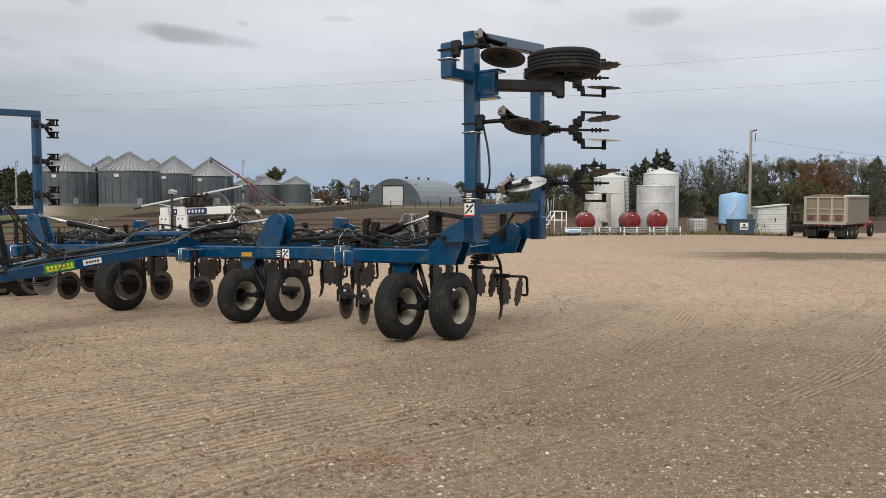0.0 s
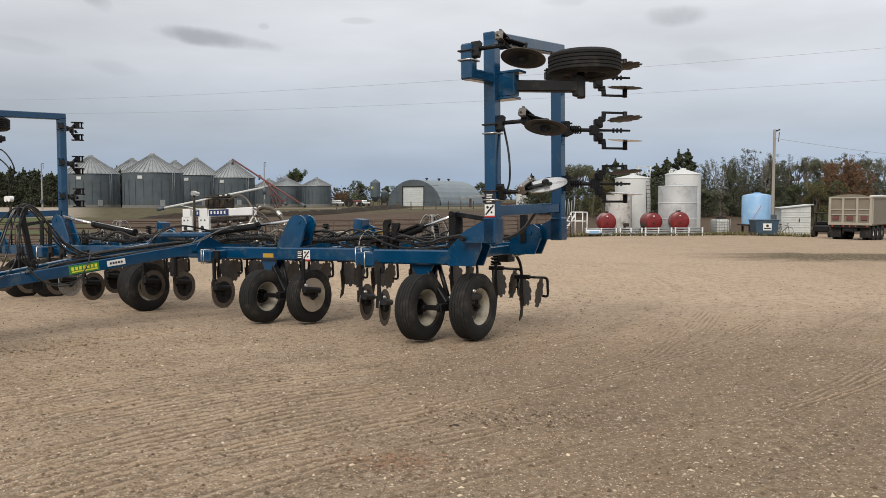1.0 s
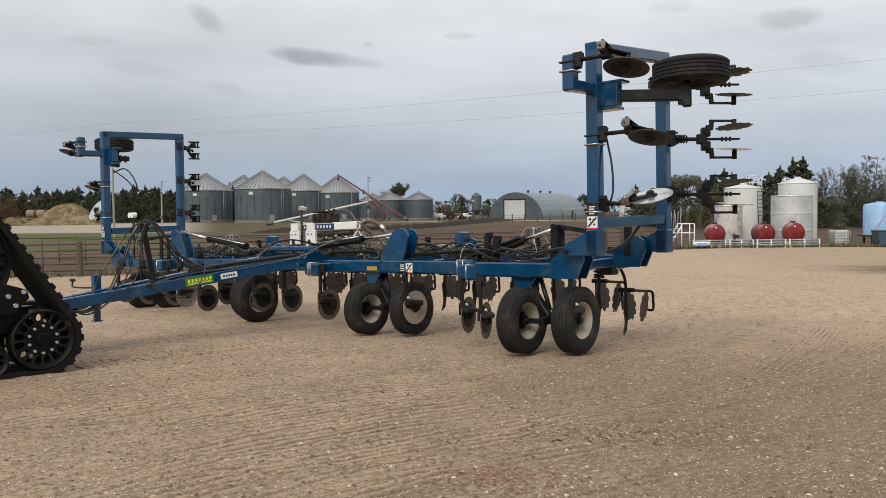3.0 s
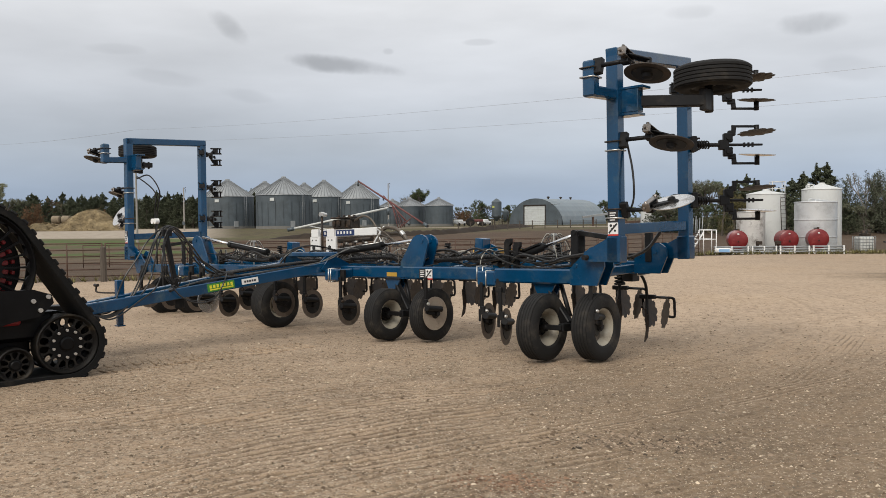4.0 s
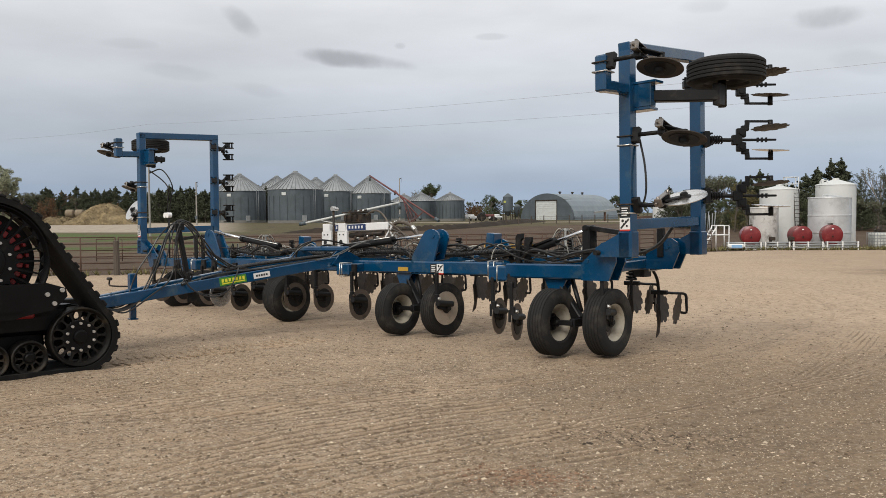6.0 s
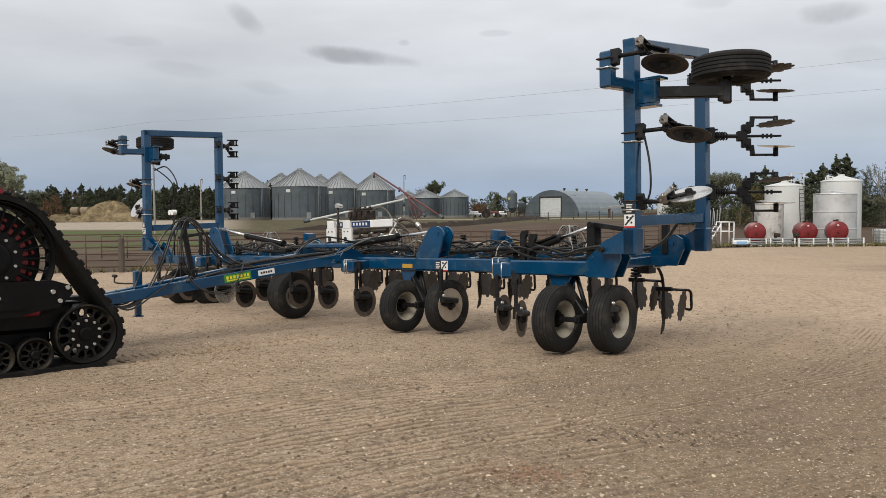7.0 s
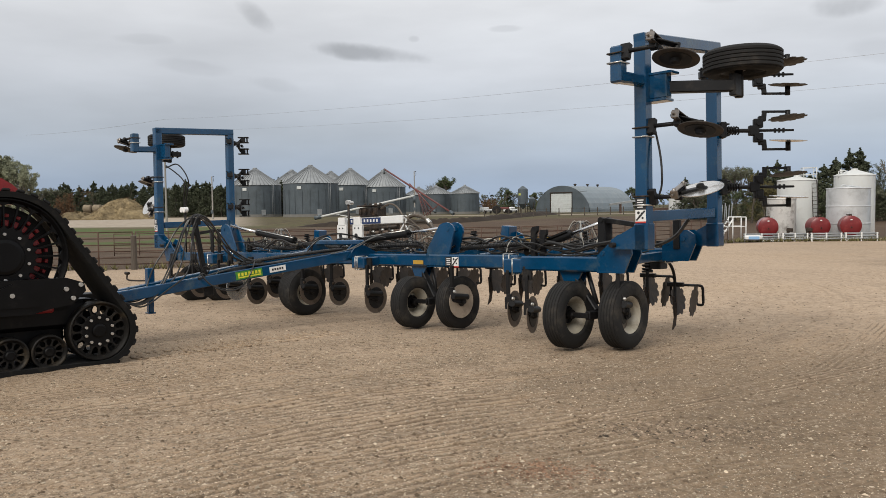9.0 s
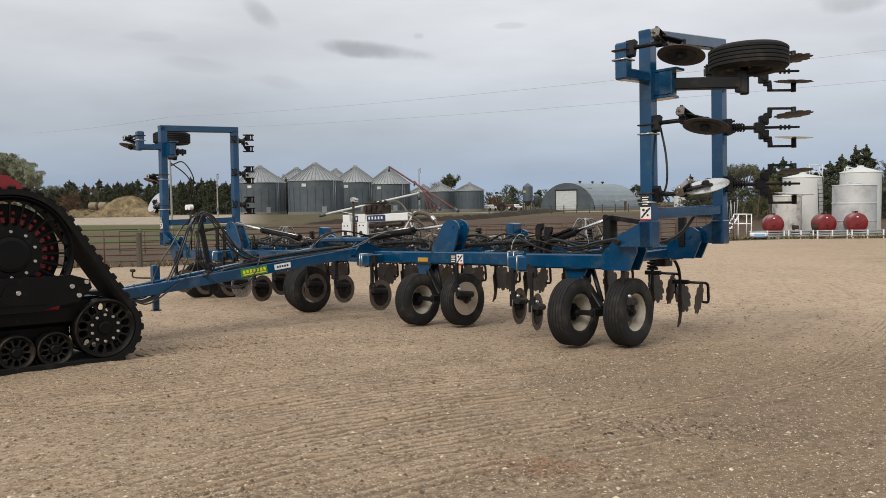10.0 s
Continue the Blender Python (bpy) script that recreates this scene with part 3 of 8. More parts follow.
    bump = nt.nodes.new("ShaderNodeBump")
    bump.inputs["Strength"].default_value, bump.inputs["Distance"].default_value = 1.0, 0.0045
    hgt = mth("ADD", mth("ADD", mth("MULTIPLY", small, 0.8), mth("ADD", mth("MULTIPLY", core1, 0.3), mth("MULTIPLY", core2, 0.2))), mth("ADD", mth("MULTIPLY", grit, 0.8), mth("MULTIPLY", furrow, 0.5)))
    link(hgt, bump.inputs["Height"])
    link(bump.outputs[0], b.inputs["Normal"])
    return m


def lattice(ix, iy, seed):
    h = np.sin(ix * 127.1 + iy * 311.7 + seed * 74.7) * 43758.5453
    return 2 * (h - np.floor(h)) - 1


def bumps(x, y, seed):
    """Smooth random heights from -1 to 1 on a unit lattice, for whole arrays."""
    ix, iy = np.floor(x), np.floor(y)
    fx, fy = x - ix, y - iy
    fx, fy = fx * fx * (3 - 2 * fx), fy * fy * (3 - 2 * fy)
    lo = lattice(ix, iy, seed) * (1 - fx) + lattice(ix + 1, iy, seed) * fx
    hi = lattice(ix, iy + 1, seed) * (1 - fx) + lattice(ix + 1, iy + 1, seed) * fx
    return lo * (1 - fy) + hi * fy


# tyre tracks on wide arcs: centre, radius, from and to in degrees, ribs, gap between ribs, depth
TRACKS = [(-19.07, 26.26, 27.67, -51, -30, 5, 0.064, 0.0112), (-19.07, 26.26, 29.5, -52, -36, 5, 0.064, 0.0077), (-22.18, 31.17, 33.28, -55, -38, 5, 0.084, 0.0091),
          (4.35, 0.46, 9.15, 157, 130, 6, 0.105, 0.0175), (4.35, 0.46, 8.35, 157, 126, 5, 0.108, 0.015), (2.45, 1.28, 6.12, 156, 121, 6, 0.102, 0.0149),
          (2.45, 1.28, 6.85, 156, 121, 4, 0.105, 0.0127), (4.84, -0.89, 8.68, 147, 123, 6, 0.105, 0.0159), (4.84, -0.89, 7.95, 150, 123, 4, 0.105, 0.0127),
          (4.84, -0.89, 9.45, 141, 123, 4, 0.116, 0.0127), (3.36, -0.46, 10.0, 146, 122, 5, 0.123, 0.0175), (3.36, -0.46, 10.9, 144, 124, 5, 0.094, 0.015),
          (-4.61, 15.4, 11.64, -62, -28, 6, 0.051, 0.0088), (-4.61, 15.4, 13.3, -60, -32, 5, 0.051, 0.0072), (22.76, -27.98, 39.66, 126, 122, 5, 0.096, 0.0187),
          (22.76, -27.98, 40.4, 126.5, 121, 4, 0.096, 0.0125), (-8.94, 18.31, 14.93, -52, -16, 4, 0.075, 0.0128), (-5.09, 15.62, 12.12, -56, -36, 5, 0.068, 0.0144), (-12.62, 19.25, 17.72, -33, -12, 4, 0.082, 0.0128),
          (-12.05, 22.34, 19.6, -44, -8, 6, 0.066, 0.0154), (-12.05, 22.34, 21.5, -40, -5, 6, 0.066, 0.0140), (-59.63, 37.53, 68.22, -26, -14, 7, 0.073, 0.0154),
          (-2.03, 10.11, 2.55, -97, -20, 4, 0.123, 0.02), (-2.06, 7.34, 3.24, 172, 120, 5, 0.108, 0.0175), (-12.05, 22.34, 24.6, -36, -2, 7, 0.073, 0.0154),
          (-14.3, 20.7, 27.5, -30, 2, 7, 0.080, 0.0168), (4.35, 0.46, 9.95, 155, 128, 5, 0.105, 0.016), (2.45, 1.28, 5.3, 150, 121, 5, 0.1, 0.0136),
          (4.84, -0.89, 10.4, 140, 123, 5, 0.11, 0.0136), (3.36, -0.46, 12.2, 141, 120, 5, 0.12, 0.018), (-22.18, 31.17, 31.6, -54, -36, 5, 0.082, 0.0112),
          (-19.07, 26.26, 25.6, -47, -24, 5, 0.082, 0.0112)]


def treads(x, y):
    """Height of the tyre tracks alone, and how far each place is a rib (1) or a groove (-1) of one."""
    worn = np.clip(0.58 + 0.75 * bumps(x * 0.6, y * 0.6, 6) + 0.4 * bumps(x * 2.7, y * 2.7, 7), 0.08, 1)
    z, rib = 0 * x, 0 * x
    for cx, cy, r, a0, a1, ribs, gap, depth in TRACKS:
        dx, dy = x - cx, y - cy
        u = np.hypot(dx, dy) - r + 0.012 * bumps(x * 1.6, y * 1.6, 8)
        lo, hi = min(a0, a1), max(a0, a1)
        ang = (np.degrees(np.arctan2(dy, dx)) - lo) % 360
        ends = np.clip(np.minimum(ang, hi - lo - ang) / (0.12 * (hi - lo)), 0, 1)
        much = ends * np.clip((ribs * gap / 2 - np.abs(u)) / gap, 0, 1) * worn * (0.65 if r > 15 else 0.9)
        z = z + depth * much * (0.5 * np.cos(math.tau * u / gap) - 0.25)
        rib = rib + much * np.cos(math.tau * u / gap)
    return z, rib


def relief(x, y):
    """Lumps and tyre tracks of the yard, over its general slope; x and y are arrays."""
    d = np.hypot(x, y)
    near = np.clip((34 - d) / 14, 0, 1)
    z = 0.02 * bumps(x * 0.5, y * 0.5, 1) * np.clip(d / 8, 0, 1) * np.clip((90 - d) / 20, 0, 1) + 0.008 * bumps(x * 2.1, y * 2.1, 2) * np.clip((60 - d) / 20, 0, 1)
    z = z + near * (0.005 * bumps(x * 6, y * 6, 3) + 0.004 * bumps(x * 15, y * 15, 4) + 0.0025 * bumps(x * 34, y * 34, 5))
    return z + treads(x, y)[0]


def dirt_z(x, y):
    return gz(x, y) + float(relief(np.array([x]), np.array([y]))[0])


def build_ground():
    """One sheet out to the horizon, finely divided over the open yard."""
    turns = [-43 + 0.11 * k for k in range(665)]
    turns += list(np.arange(turns[-1] + 2.5, 315.5, 2.5))
    rings, r = [], 0.6
    while r < 3200:
        rings.append(r)
        r += (0.25 if r < 3.3 else max(0.008, r * r / 2100)) if r < 32 else (r * 0.045 if r < 200 else r * 0.25)
    a = np.radians(np.array(turns))
    rr = np.array(rings)
    X, Y = np.outer(rr, np.sin(a)), np.outer(rr, np.cos(a))
    yy = np.maximum(-30.0, Y)
    far, side, end = np.clip((yy - 36) / 21, 0, 1), np.clip((X + 8) / 12, 0, 1), np.clip((29 - X) / 10, 0, 1)
    low = 0.006 * np.clip(X, -40, 40) - 0.026 * np.minimum(yy, 66) + 0.25 * far * far * (3 - 2 * far) * side * side * (3 - 2 * side) * end * end * (3 - 2 * end)
    t = np.clip((yy - 60) / 75, 0, 1)
    Z = low - low * t * t * (3 - 2 * t) * 0.93 + relief(X, Y)
    segs, n = len(turns), len(rings)
    verts = np.vstack([np.array([[0.0, 0.0, 0.0]]), np.stack([X.ravel(), Y.ravel(), Z.ravel()], axis=1)])
    k = np.arange(segs)
    j = (k + 1) % segs
    base = (1 + np.arange(n - 1) * segs)[:, None]
    quads = np.stack([base + k, base + j, base + segs + j, base + segs + k], axis=2).reshape(-1, 4)
    fan = np.stack([np.zeros(segs, int), 1 + j, 1 + k], axis=1)
    me = bpy.data.meshes.new("ground")
    me.from_pydata(verts.tolist(), [], fan.tolist() + quads.tolist())
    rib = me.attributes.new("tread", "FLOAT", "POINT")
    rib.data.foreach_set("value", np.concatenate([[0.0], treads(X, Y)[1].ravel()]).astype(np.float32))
    me.materials.append(ground_material())
    me.shade_smooth()
    g = new("ground", me)
    tagged(g, "packed sandy gravel farmyard with tyre tracks", "ground", kind="structure")
    return g


yard = build_ground()


def scatter(name, count, spots, sizes, material, label, category, seed, flat=0.55):
    """Many small lumps on the ground as one mesh."""
    R = random.Random(seed)
    places = [spots(R) for _ in range(count)]
    xs, ys = np.array([p[0] for p in places]), np.array([p[1] for p in places])
    lifts = relief(xs, ys)
    verts, faces = [], []
    for (x, y), lift in zip(places, lifts):
        s = sizes(R)
        a = R.uniform(0, math.tau)
        ca, sa = math.cos(a), math.sin(a)
        sx, sy, sz = s * R.uniform(0.75, 1.35), s * R.uniform(0.55, 1.0), s * flat * R.uniform(0.7, 1.3)
        z0 = gz(x, y) + lift
        o = len(verts)
        for px, py, pz in ((1, 0.1, -0.15), (0.25, 1, 0.1), (-0.9, 0.5, -0.15), (-0.6, -0.8, 0.1), (0.5, -0.9, -0.15), (0.1, 0.0, 1.0)):
            k = R.uniform(0.75, 1.2)
            u, w = px * sx * k, py * sy * k
            verts.append((x + u * ca - w * sa, y + u * sa + w * ca, z0 + pz * sz * k + sz * 0.1))
        faces += [(o + i, o + (i + 1) % 5, o + 5) for i in range(5)]
    me = bpy.data.meshes.new(name)
    me.from_pydata(verts, [], faces)
    me.materials.append(material)
    tagged(new(name, me), label, category, kind="stuff")


def yard_from(d0, d1, bias=1.0):
    """Places on the open yard between two distances from its edge."""
    def spot(R):
        d = d0 * (d1 / d0) ** (R.random() ** bias)
        a = radians(R.uniform(-44, 31))
        return d * math.sin(a), d * math.cos(a)
    return spot


scatter("fine_gravel", 60000, yard_from(3.5, 12.0, 0.9), lambda R: 0.003 + 0.006 * R.random() ** 5, M["stone"], "fine pale and dark grit strewn over the yard", "gravel", 11)
scatter("gravel", 24000, yard_from(3.5, 30.0, 0.75), lambda R: 0.006 + 0.014 * R.random() ** 7, M["stone"], "small pale and dark stones strewn over the yard", "gravel", 15)
scatter("clods", 26000, yard_from(3.5, 28.0, 0.8), lambda R: 0.006 + 0.016 * R.random() ** 4, M["clod"], "small dry dirt clods on the yard", "dirt clods", 12)


def heap(cx, cy, sx, sy):
    return lambda R: (R.gauss(cx, sx), R.gauss(cy, sy))


scatter("loose_gravel", 900, heap(0.32, 5.85, 0.42, 0.16), lambda R: 0.006 + 0.018 * R.random() ** 4, M["darkstone"], "patch of loose dark gravel on the yard", "gravel", 13)
scatter("loose_clods", 700, heap(-0.45, 4.80, 0.20, 0.12), lambda R: 0.005 + 0.013 * R.random() ** 3, M["redclod"], "patch of loose reddish clods on the yard", "dirt clods", 14)


def track_prints():
    """Chevron prints of the tractor's rubber track behind it."""
    bm = bmesh.new()
    R = random.Random(32)
    for i in range(26):
        for s in (0, 1):
            d = 0.45 + i * 0.115 + 0.058 * s
            w = 0.17 + 0.37 * s
            x, y = -5.565 + 0.58 * d - 0.815 * w, 7.86 + 0.815 * d + 0.58 * w
            box(bm, (x, y, dirt_z(x, y) + 0.001), (0.055 * R.uniform(0.7, 1.2), 0.32 * R.uniform(0.6, 1.0), 0.026), pose(0, 0, 0, R.uniform(-3, 3), R.uniform(-3, 3), 54.6 + (10 if s == 0 else -10) + R.uniform(-5, 5)).to_3x3(), 0.006)
    me = mesh_of(bm, "track_prints", bpy.data.materials["ground"])
    part("track_print", me, None, yard, "chevron dirt prints left by a rubber track")


track_prints()

# ---- toolbar: local axes are out along the bar (o), back (b) and up (h) ----
eo = Vector((0.84404, -0.53569, 0.02500)).normalized()
eb = Vector((0.53617, 0.84387, -0.02)).normalized()
eh = eo.cross(eb).normalized()
T = Matrix((eo, eb, eh)).transposed().to_4x4()
T.translation = Vector((-4.24, 12.77, -0.357))
toolbar = thing("fertilizer_toolbar", T, "blue folding fertilizer toolbar with raised wings, standing on its gauge wheels", "farm implement")


def tp(name, bm, material, label="", parent=None, m=None):
    return part(name, bm, M[material], parent or toolbar, label, m)


def bar(name, p, q, w=0.18, h=0.18, material="blue", bev=0.018, parent=None, label=""):
    bm = bmesh.new()
    beam(bm, p, q, w, h, bev=bev)
    return tp(name, bm, material, label, parent)


def clamp(p, axis, w=0.18, h=0.18, parent=None, material="zinc"):
    """A U-bolt round a bar at p; axis 0 = bar along o, 1 = along b, 2 = along h."""
    bm = bmesh.new()
    e = [Vector((1, 0, 0)), Vector((0, 1, 0)), Vector((0, 0, 1))]
    a, u = [k for k in range(3) if k != axis]
    c = Vector(p)
    W, H = w / 2 + 0.012, h / 2 + 0.012
    pts = [c - e[a] * W - e[u] * H, c + e[a] * W - e[u] * H, c + e[a] * W + e[u] * H, c - e[a] * W + e[u] * H]
    for i in range(4):
        cyl(bm, pts[i], pts[(i + 1) % 4], 0.009, seg=6)
    return tp("u_bolt", bm, material, "bright steel U-bolt", parent)


# tyre, rim and hub, axis along local x
def tyre_bm(r=0.40, w=0.26):
    bm = bmesh.new()
    half = w / 2
    prof = [(-half * 0.62, r * 0.53), (-half * 0.92, r * 0.60), (-half, r * 0.74), (-half * 0.96, r * 0.88), (-half * 0.80, r * 0.965)]
    ribs = 5
    span = half * 1.5
    for i in range(ribs):
        x0 = -span / 2 + span * i / ribs
        x1 = x0 + span / ribs
        prof += [(x0 + 0.002, r * 0.985), (x0 + 0.008, r), (x1 - 0.008, r), (x1 - 0.002, r * 0.985), (x1, r * 0.955)]
    prof += [(half * 0.80, r * 0.965), (half * 0.96, r * 0.88), (half, r * 0.74), (half * 0.92, r * 0.60), (half * 0.62, r * 0.53)]
    lathe(bm, prof, (0, 0, 0), (1, 0, 0), 40, close=True)
    return bm


def rim_bm(r=0.40, w=0.26, dish=-1.6):
    bm = bmesh.new()
    half = w / 2
    d = 0.03 * dish
    prof = [(-half * 0.70, r * 0.52), (-half * 0.74, r * 0.555), (-half * 0.55, r * 0.50), (-half * 0.2, r * 0.42), (half * 0.2, r * 0.42), (half * 0.55, r * 0.50), (half * 0.74, r * 0.555), (half * 0.70, r * 0.52),
            (half * 0.5, r * 0.47), (half * 0.1, r * 0.40), (d + 0.01, r * 0.37), (d + 0.03, r * 0.25), (d + 0.03, 0.0)]
    lathe(bm, prof, (0, 0, 0), (1, 0, 0), 32)
    lathe(bm, [(d - 0.0, 0.0), (d - 0.0, r * 0.25), (d - 0.02, r * 0.37), (-half * 0.1, r * 0.40), (-half * 0.5, r * 0.47), (-half * 0.7, r * 0.52)], (0, 0, 0), (1, 0, 0), 32)
    return bm


def hub_bm():
    bm = bmesh.new()
    cyl(bm, (-0.12, 0, 0), (0.06, 0, 0), 0.055, seg=14)
    cyl(bm, (0.06, 0, 0), (0.085, 0, 0), 0.04, 0.03, seg=14)
    cyl(bm, (-0.045, 0, 0), (-0.012, 0, 0), 0.105, seg=18)
    for k in range(6):
        a = k * math.tau / 6
        cyl(bm, (-0.02, 0.082 * math.cos(a), 0.082 * math.sin(a)), (0.01, 0.082 * math.cos(a), 0.082 * math.sin(a)), 0.012, seg=6)
    return bm


TYRE, RIM, DEEPRIM, DARKRIM, HUB = mesh_of(tyre_bm(), "tyre", M["rubber"]), mesh_of(rim_bm(), "rim", M["rim"]), mesh_of(rim_bm(0.40, 0.26, -3.1), "rim", M["rim"]), mesh_of(rim_bm(), "rim", M["black"]), mesh_of(hub_bm(), "hub", M["black"])


def wheel(m, scale=1.0, dark=False, deep=False):
    mm = m @ Matrix.Diagonal((scale, scale, scale, 1))
    w = part("gauge_wheel", TYRE, None, toolbar, "ribbed black implement tyre", mm)
    # wing wheel rims take black, painting in the shade of their underside
    part("rim", DARKRIM if dark else DEEPRIM if deep else RIM, None, w, "steel rim with the shade of its underside painted black" if dark else "cream painted steel rim")
    part("hub", HUB, None, w)
    return w


def wheel_set(o1, b1, o2, b2, size=1.0):
    """A pair of staggered wheels on one arm."""
    mo, mb = (o1 + o2) / 2, (b1 + b2) / 2
    for o, b, flip in ((o1, b1, 1), (o2, b2, -1)):
        wheel(Matrix.Translation((o, b, 0.40 * size)) @ pose(0, 0, 0, rng.uniform(0, 90)), size, False, flip > 0)
    bm = bmesh.new()
    beam(bm, (o1, b1, 0.40), (mo + 0.02, b1, 0.40), 0.06, 0.06, bev=0.008)
    beam(bm, (mo, b1, 0.40), (mo, b2, 0.40), 0.07, 0.10, bev=0.01)
    beam(bm, (mo - 0.02, b2, 0.40), (o2, b2, 0.40), 0.06, 0.06, bev=0.008)
    tp("walking_axle", bm, "black", "black walking axle")
    bm = bmesh.new()
    beam(bm, (mo, mb, 0.42), (mo - 0.42, mb + 0.12, 0.86), 0.09, 0.12, bev=0.012)
    tp("wheel_arm", bm, "black", "black wheel arm")
    bm = bmesh.new()
    cyl(bm, (mo - 0.02, mb + 0.05, 0.52), (mo - 0.22, mb + 0.15, 0.92), 0.028, seg=10)
    tp("lift_cylinder", bm, "black", "black lift cylinder")
    bm = bmesh.new()
    plate(bm, [(mo - 0.56, mb + 0.06, 0.91), (mo - 0.22, mb + 0.06, 0.91), (mo - 0.32, mb + 0.06, 0.74), (mo - 0.48, mb + 0.06, 0.74)], (0, 1, 0), 0.025)
    plate(bm, [(mo - 0.56, mb + 0.20, 0.91), (mo - 0.22, mb + 0.20, 0.91), (mo - 0.32, mb + 0.20, 0.74), (mo - 0.48, mb + 0.20, 0.74)], (0, 1, 0), 0.025)
    tp("arm_bracket", bm, "blue")


wheel_set(4.84, -0.66, 5.36, -0.29)
wheel_set(1.82, -0.36, 2.40, -0.01, 0.955)
wheel_set(-1.72, 0.12, -1.12, -0.20)
wheel_set(-5.60, 0.15, -5.05, 0.45)

# main frame
bar("front_bar", (-3.62, -0.11, 0.995), (3.68, -0.11, 0.995))
for s in (1, -1):
    bar("outer_bar", (3.98 * s, -0.42, 0.995), (5.30 * s, -0.42, 0.995))
    bar("offset_block", (3.70 * s, -0.42, 0.955), (4.0 * s, -0.42, 0.955), 0.20, 0.19)
    bar("offset_link", (3.84 * s, -0.36, 0.955), (3.84 * s, -0.02, 0.955), 0.20, 0.15)
    bar("offset_block", (0.64 * s, -0.47, 0.955), (0.94 * s, -0.47, 0.955), 0.20, 0.18)
    bar("offset_link", (0.79 * s, -0.37, 0.965), (0.79 * s, -0.19, 0.975), 0.20, 0.15)
    for o in (3.45, 3.55, 3.86, 0.74, 0.79):
        clamp((o * s, -0.11 if 3.3 < o < 3.6 else (-0.42 if o > 1 else -0.47), 0.995 if 3.3 < o < 3.6 else 0.95), 0)
bar("rear_bar", (-5.30, 1.10, 1.06), (5.30, 1.10, 1.06))
for o in (-5.1, -4.1, -2.5, -0.9, 0.9, 2.5, 4.1, 5.1):
    f = -0.35 if abs(o) > 3.7 else -0.03
    bar("cross_bar", (o, f, 0.995), (o, 1.02, 1.05), 0.12, 0.12, bev=0.01)
    clamp((o + 0.1, 1.10, 1.06), 0)

# drawbar in the shape of a narrow A
for s in (1, -1):
    tip, root = (0.10 * s, -4.15, 0.615), (0.56 * s, -0.45, 1.08)
    bar("drawbar_rail", tip, root, 0.10, 0.15, bev=0.01)
    bm = bmesh.new()
    plate(bm, [(0.62 * s, -0.62, 1.04), (0.62 * s, -0.45, 1.22), (0.62 * s, -0.28, 1.22), (0.62 * s, -0.02, 1.10), (0.62 * s, -0.02, 0.88), (0.62 * s, -0.30, 0.88)], (1, 0, 0), 0.03)
    plate(bm, [(0.52 * s, -0.62, 1.10), (0.52 * s, -0.45, 1.24), (0.52 * s, -0.25, 1.24), (0.52 * s, -0.02, 1.10), (0.52 * s, -0.02, 0.90), (0.52 * s, -0.35, 0.90)], (1, 0, 0), 0.02)
    tp("gusset", bm, "blue")
bar("drawbar_tie", (-0.42, -1.75, 0.93), (0.42, -1.75, 0.93), 0.09, 0.12)
bar("tongue_beam", (-0.03, -4.65, 0.585), (-0.03, -3.9, 0.63), 0.16, 0.14)
bar("top_rail", (-0.55, -0.32, 1.27), (0.62, -0.32, 1.27), 0.12, 0.08)
bm = bmesh.new()
beam(bm, (-0.28, -3.42, 0.36), (-0.28, -3.42, 0.62), 0.075, 0.075, up=(0, 1, 0), bev=0.008)
box(bm, (-0.28, -3.42, 0.35), (0.11, 0.11, 0.02), bev=0.004)
jack = tp("jack_leg", bm, "blue", "blue jack leg, raised")
bm = bmesh.new()
beam(bm, (-0.28, -3.42, 0.55), (-0.28, -3.42, 0.98), 0.10, 0.10, up=(0, 1, 0), bev=0.01)
tp("jack_tube", bm, "blue", parent=jack)
bm = bmesh.new()
sweep(bm, [(-0.33, -3.42, 0.80), (-0.5, -3.52, 0.80), (-0.72, -3.54, 0.81), (-0.73, -3.54, 0.88)], 0.012)
cyl(bm, (-0.78, -3.54, 0.90), (-0.68, -3.54, 0.90), 0.022, seg=8)
tp("crank", bm, "iron", parent=jack)

# decals: a green field with yellow bars, white labels and warning plates
def decal(p, q, h, lift, material, label, name="decal", up=(0, 0, 1), parent=None):
    """A thin label from p to q (its lower middle line), h high, set off by lift."""
    bm = bmesh.new()
    beam(bm, Vector(p) + Vector(lift), Vector(q) + Vector(lift), 0.004, h, up)
    return tp(name, bm, material, label, parent)


def rail_at(k, s=1):
    return Vector((0.10 * s, -4.15, 0.615)).lerp(Vector((0.56 * s, -0.45, 1.08)), k)


n_r = Vector((0.99, -0.123, 0)) * 0.052
g = decal(rail_at(0.461), rail_at(0.571), 0.115, n_r, "decal_green", "green maker's plate with yellow bars")
decal(rail_at(0.471), rail_at(0.566), 0.018, n_r * 1.06 + Vector((0, 0, -0.03)), "decal_yellow", "", "yellow_bar", parent=g)
for k in range(7):
    a = 0.469 + k * 0.0142
    decal(rail_at(a), rail_at(a + 0.009), 0.045, n_r * 1.06 + Vector((0, 0, 0.012)), "decal_yellow", "", "yellow_bar", parent=g)
g = decal(rail_at(0.602), rail_at(0.672), 0.08, n_r, "decal_white", "white dealer's label with dark bars")
for k in range(5):
    a = 0.612 + k * 0.0105
    decal(rail_at(a), rail_at(a + 0.007), 0.03, n_r * 1.06, "decal_black", "", "dark_bar", parent=g)
bm = made(lambda b: box(b, (1.78, -0.207, 0.965), (0.215, 0.006, 0.06)))
tp("reflector", bm, "yellow", "amber reflector strip")


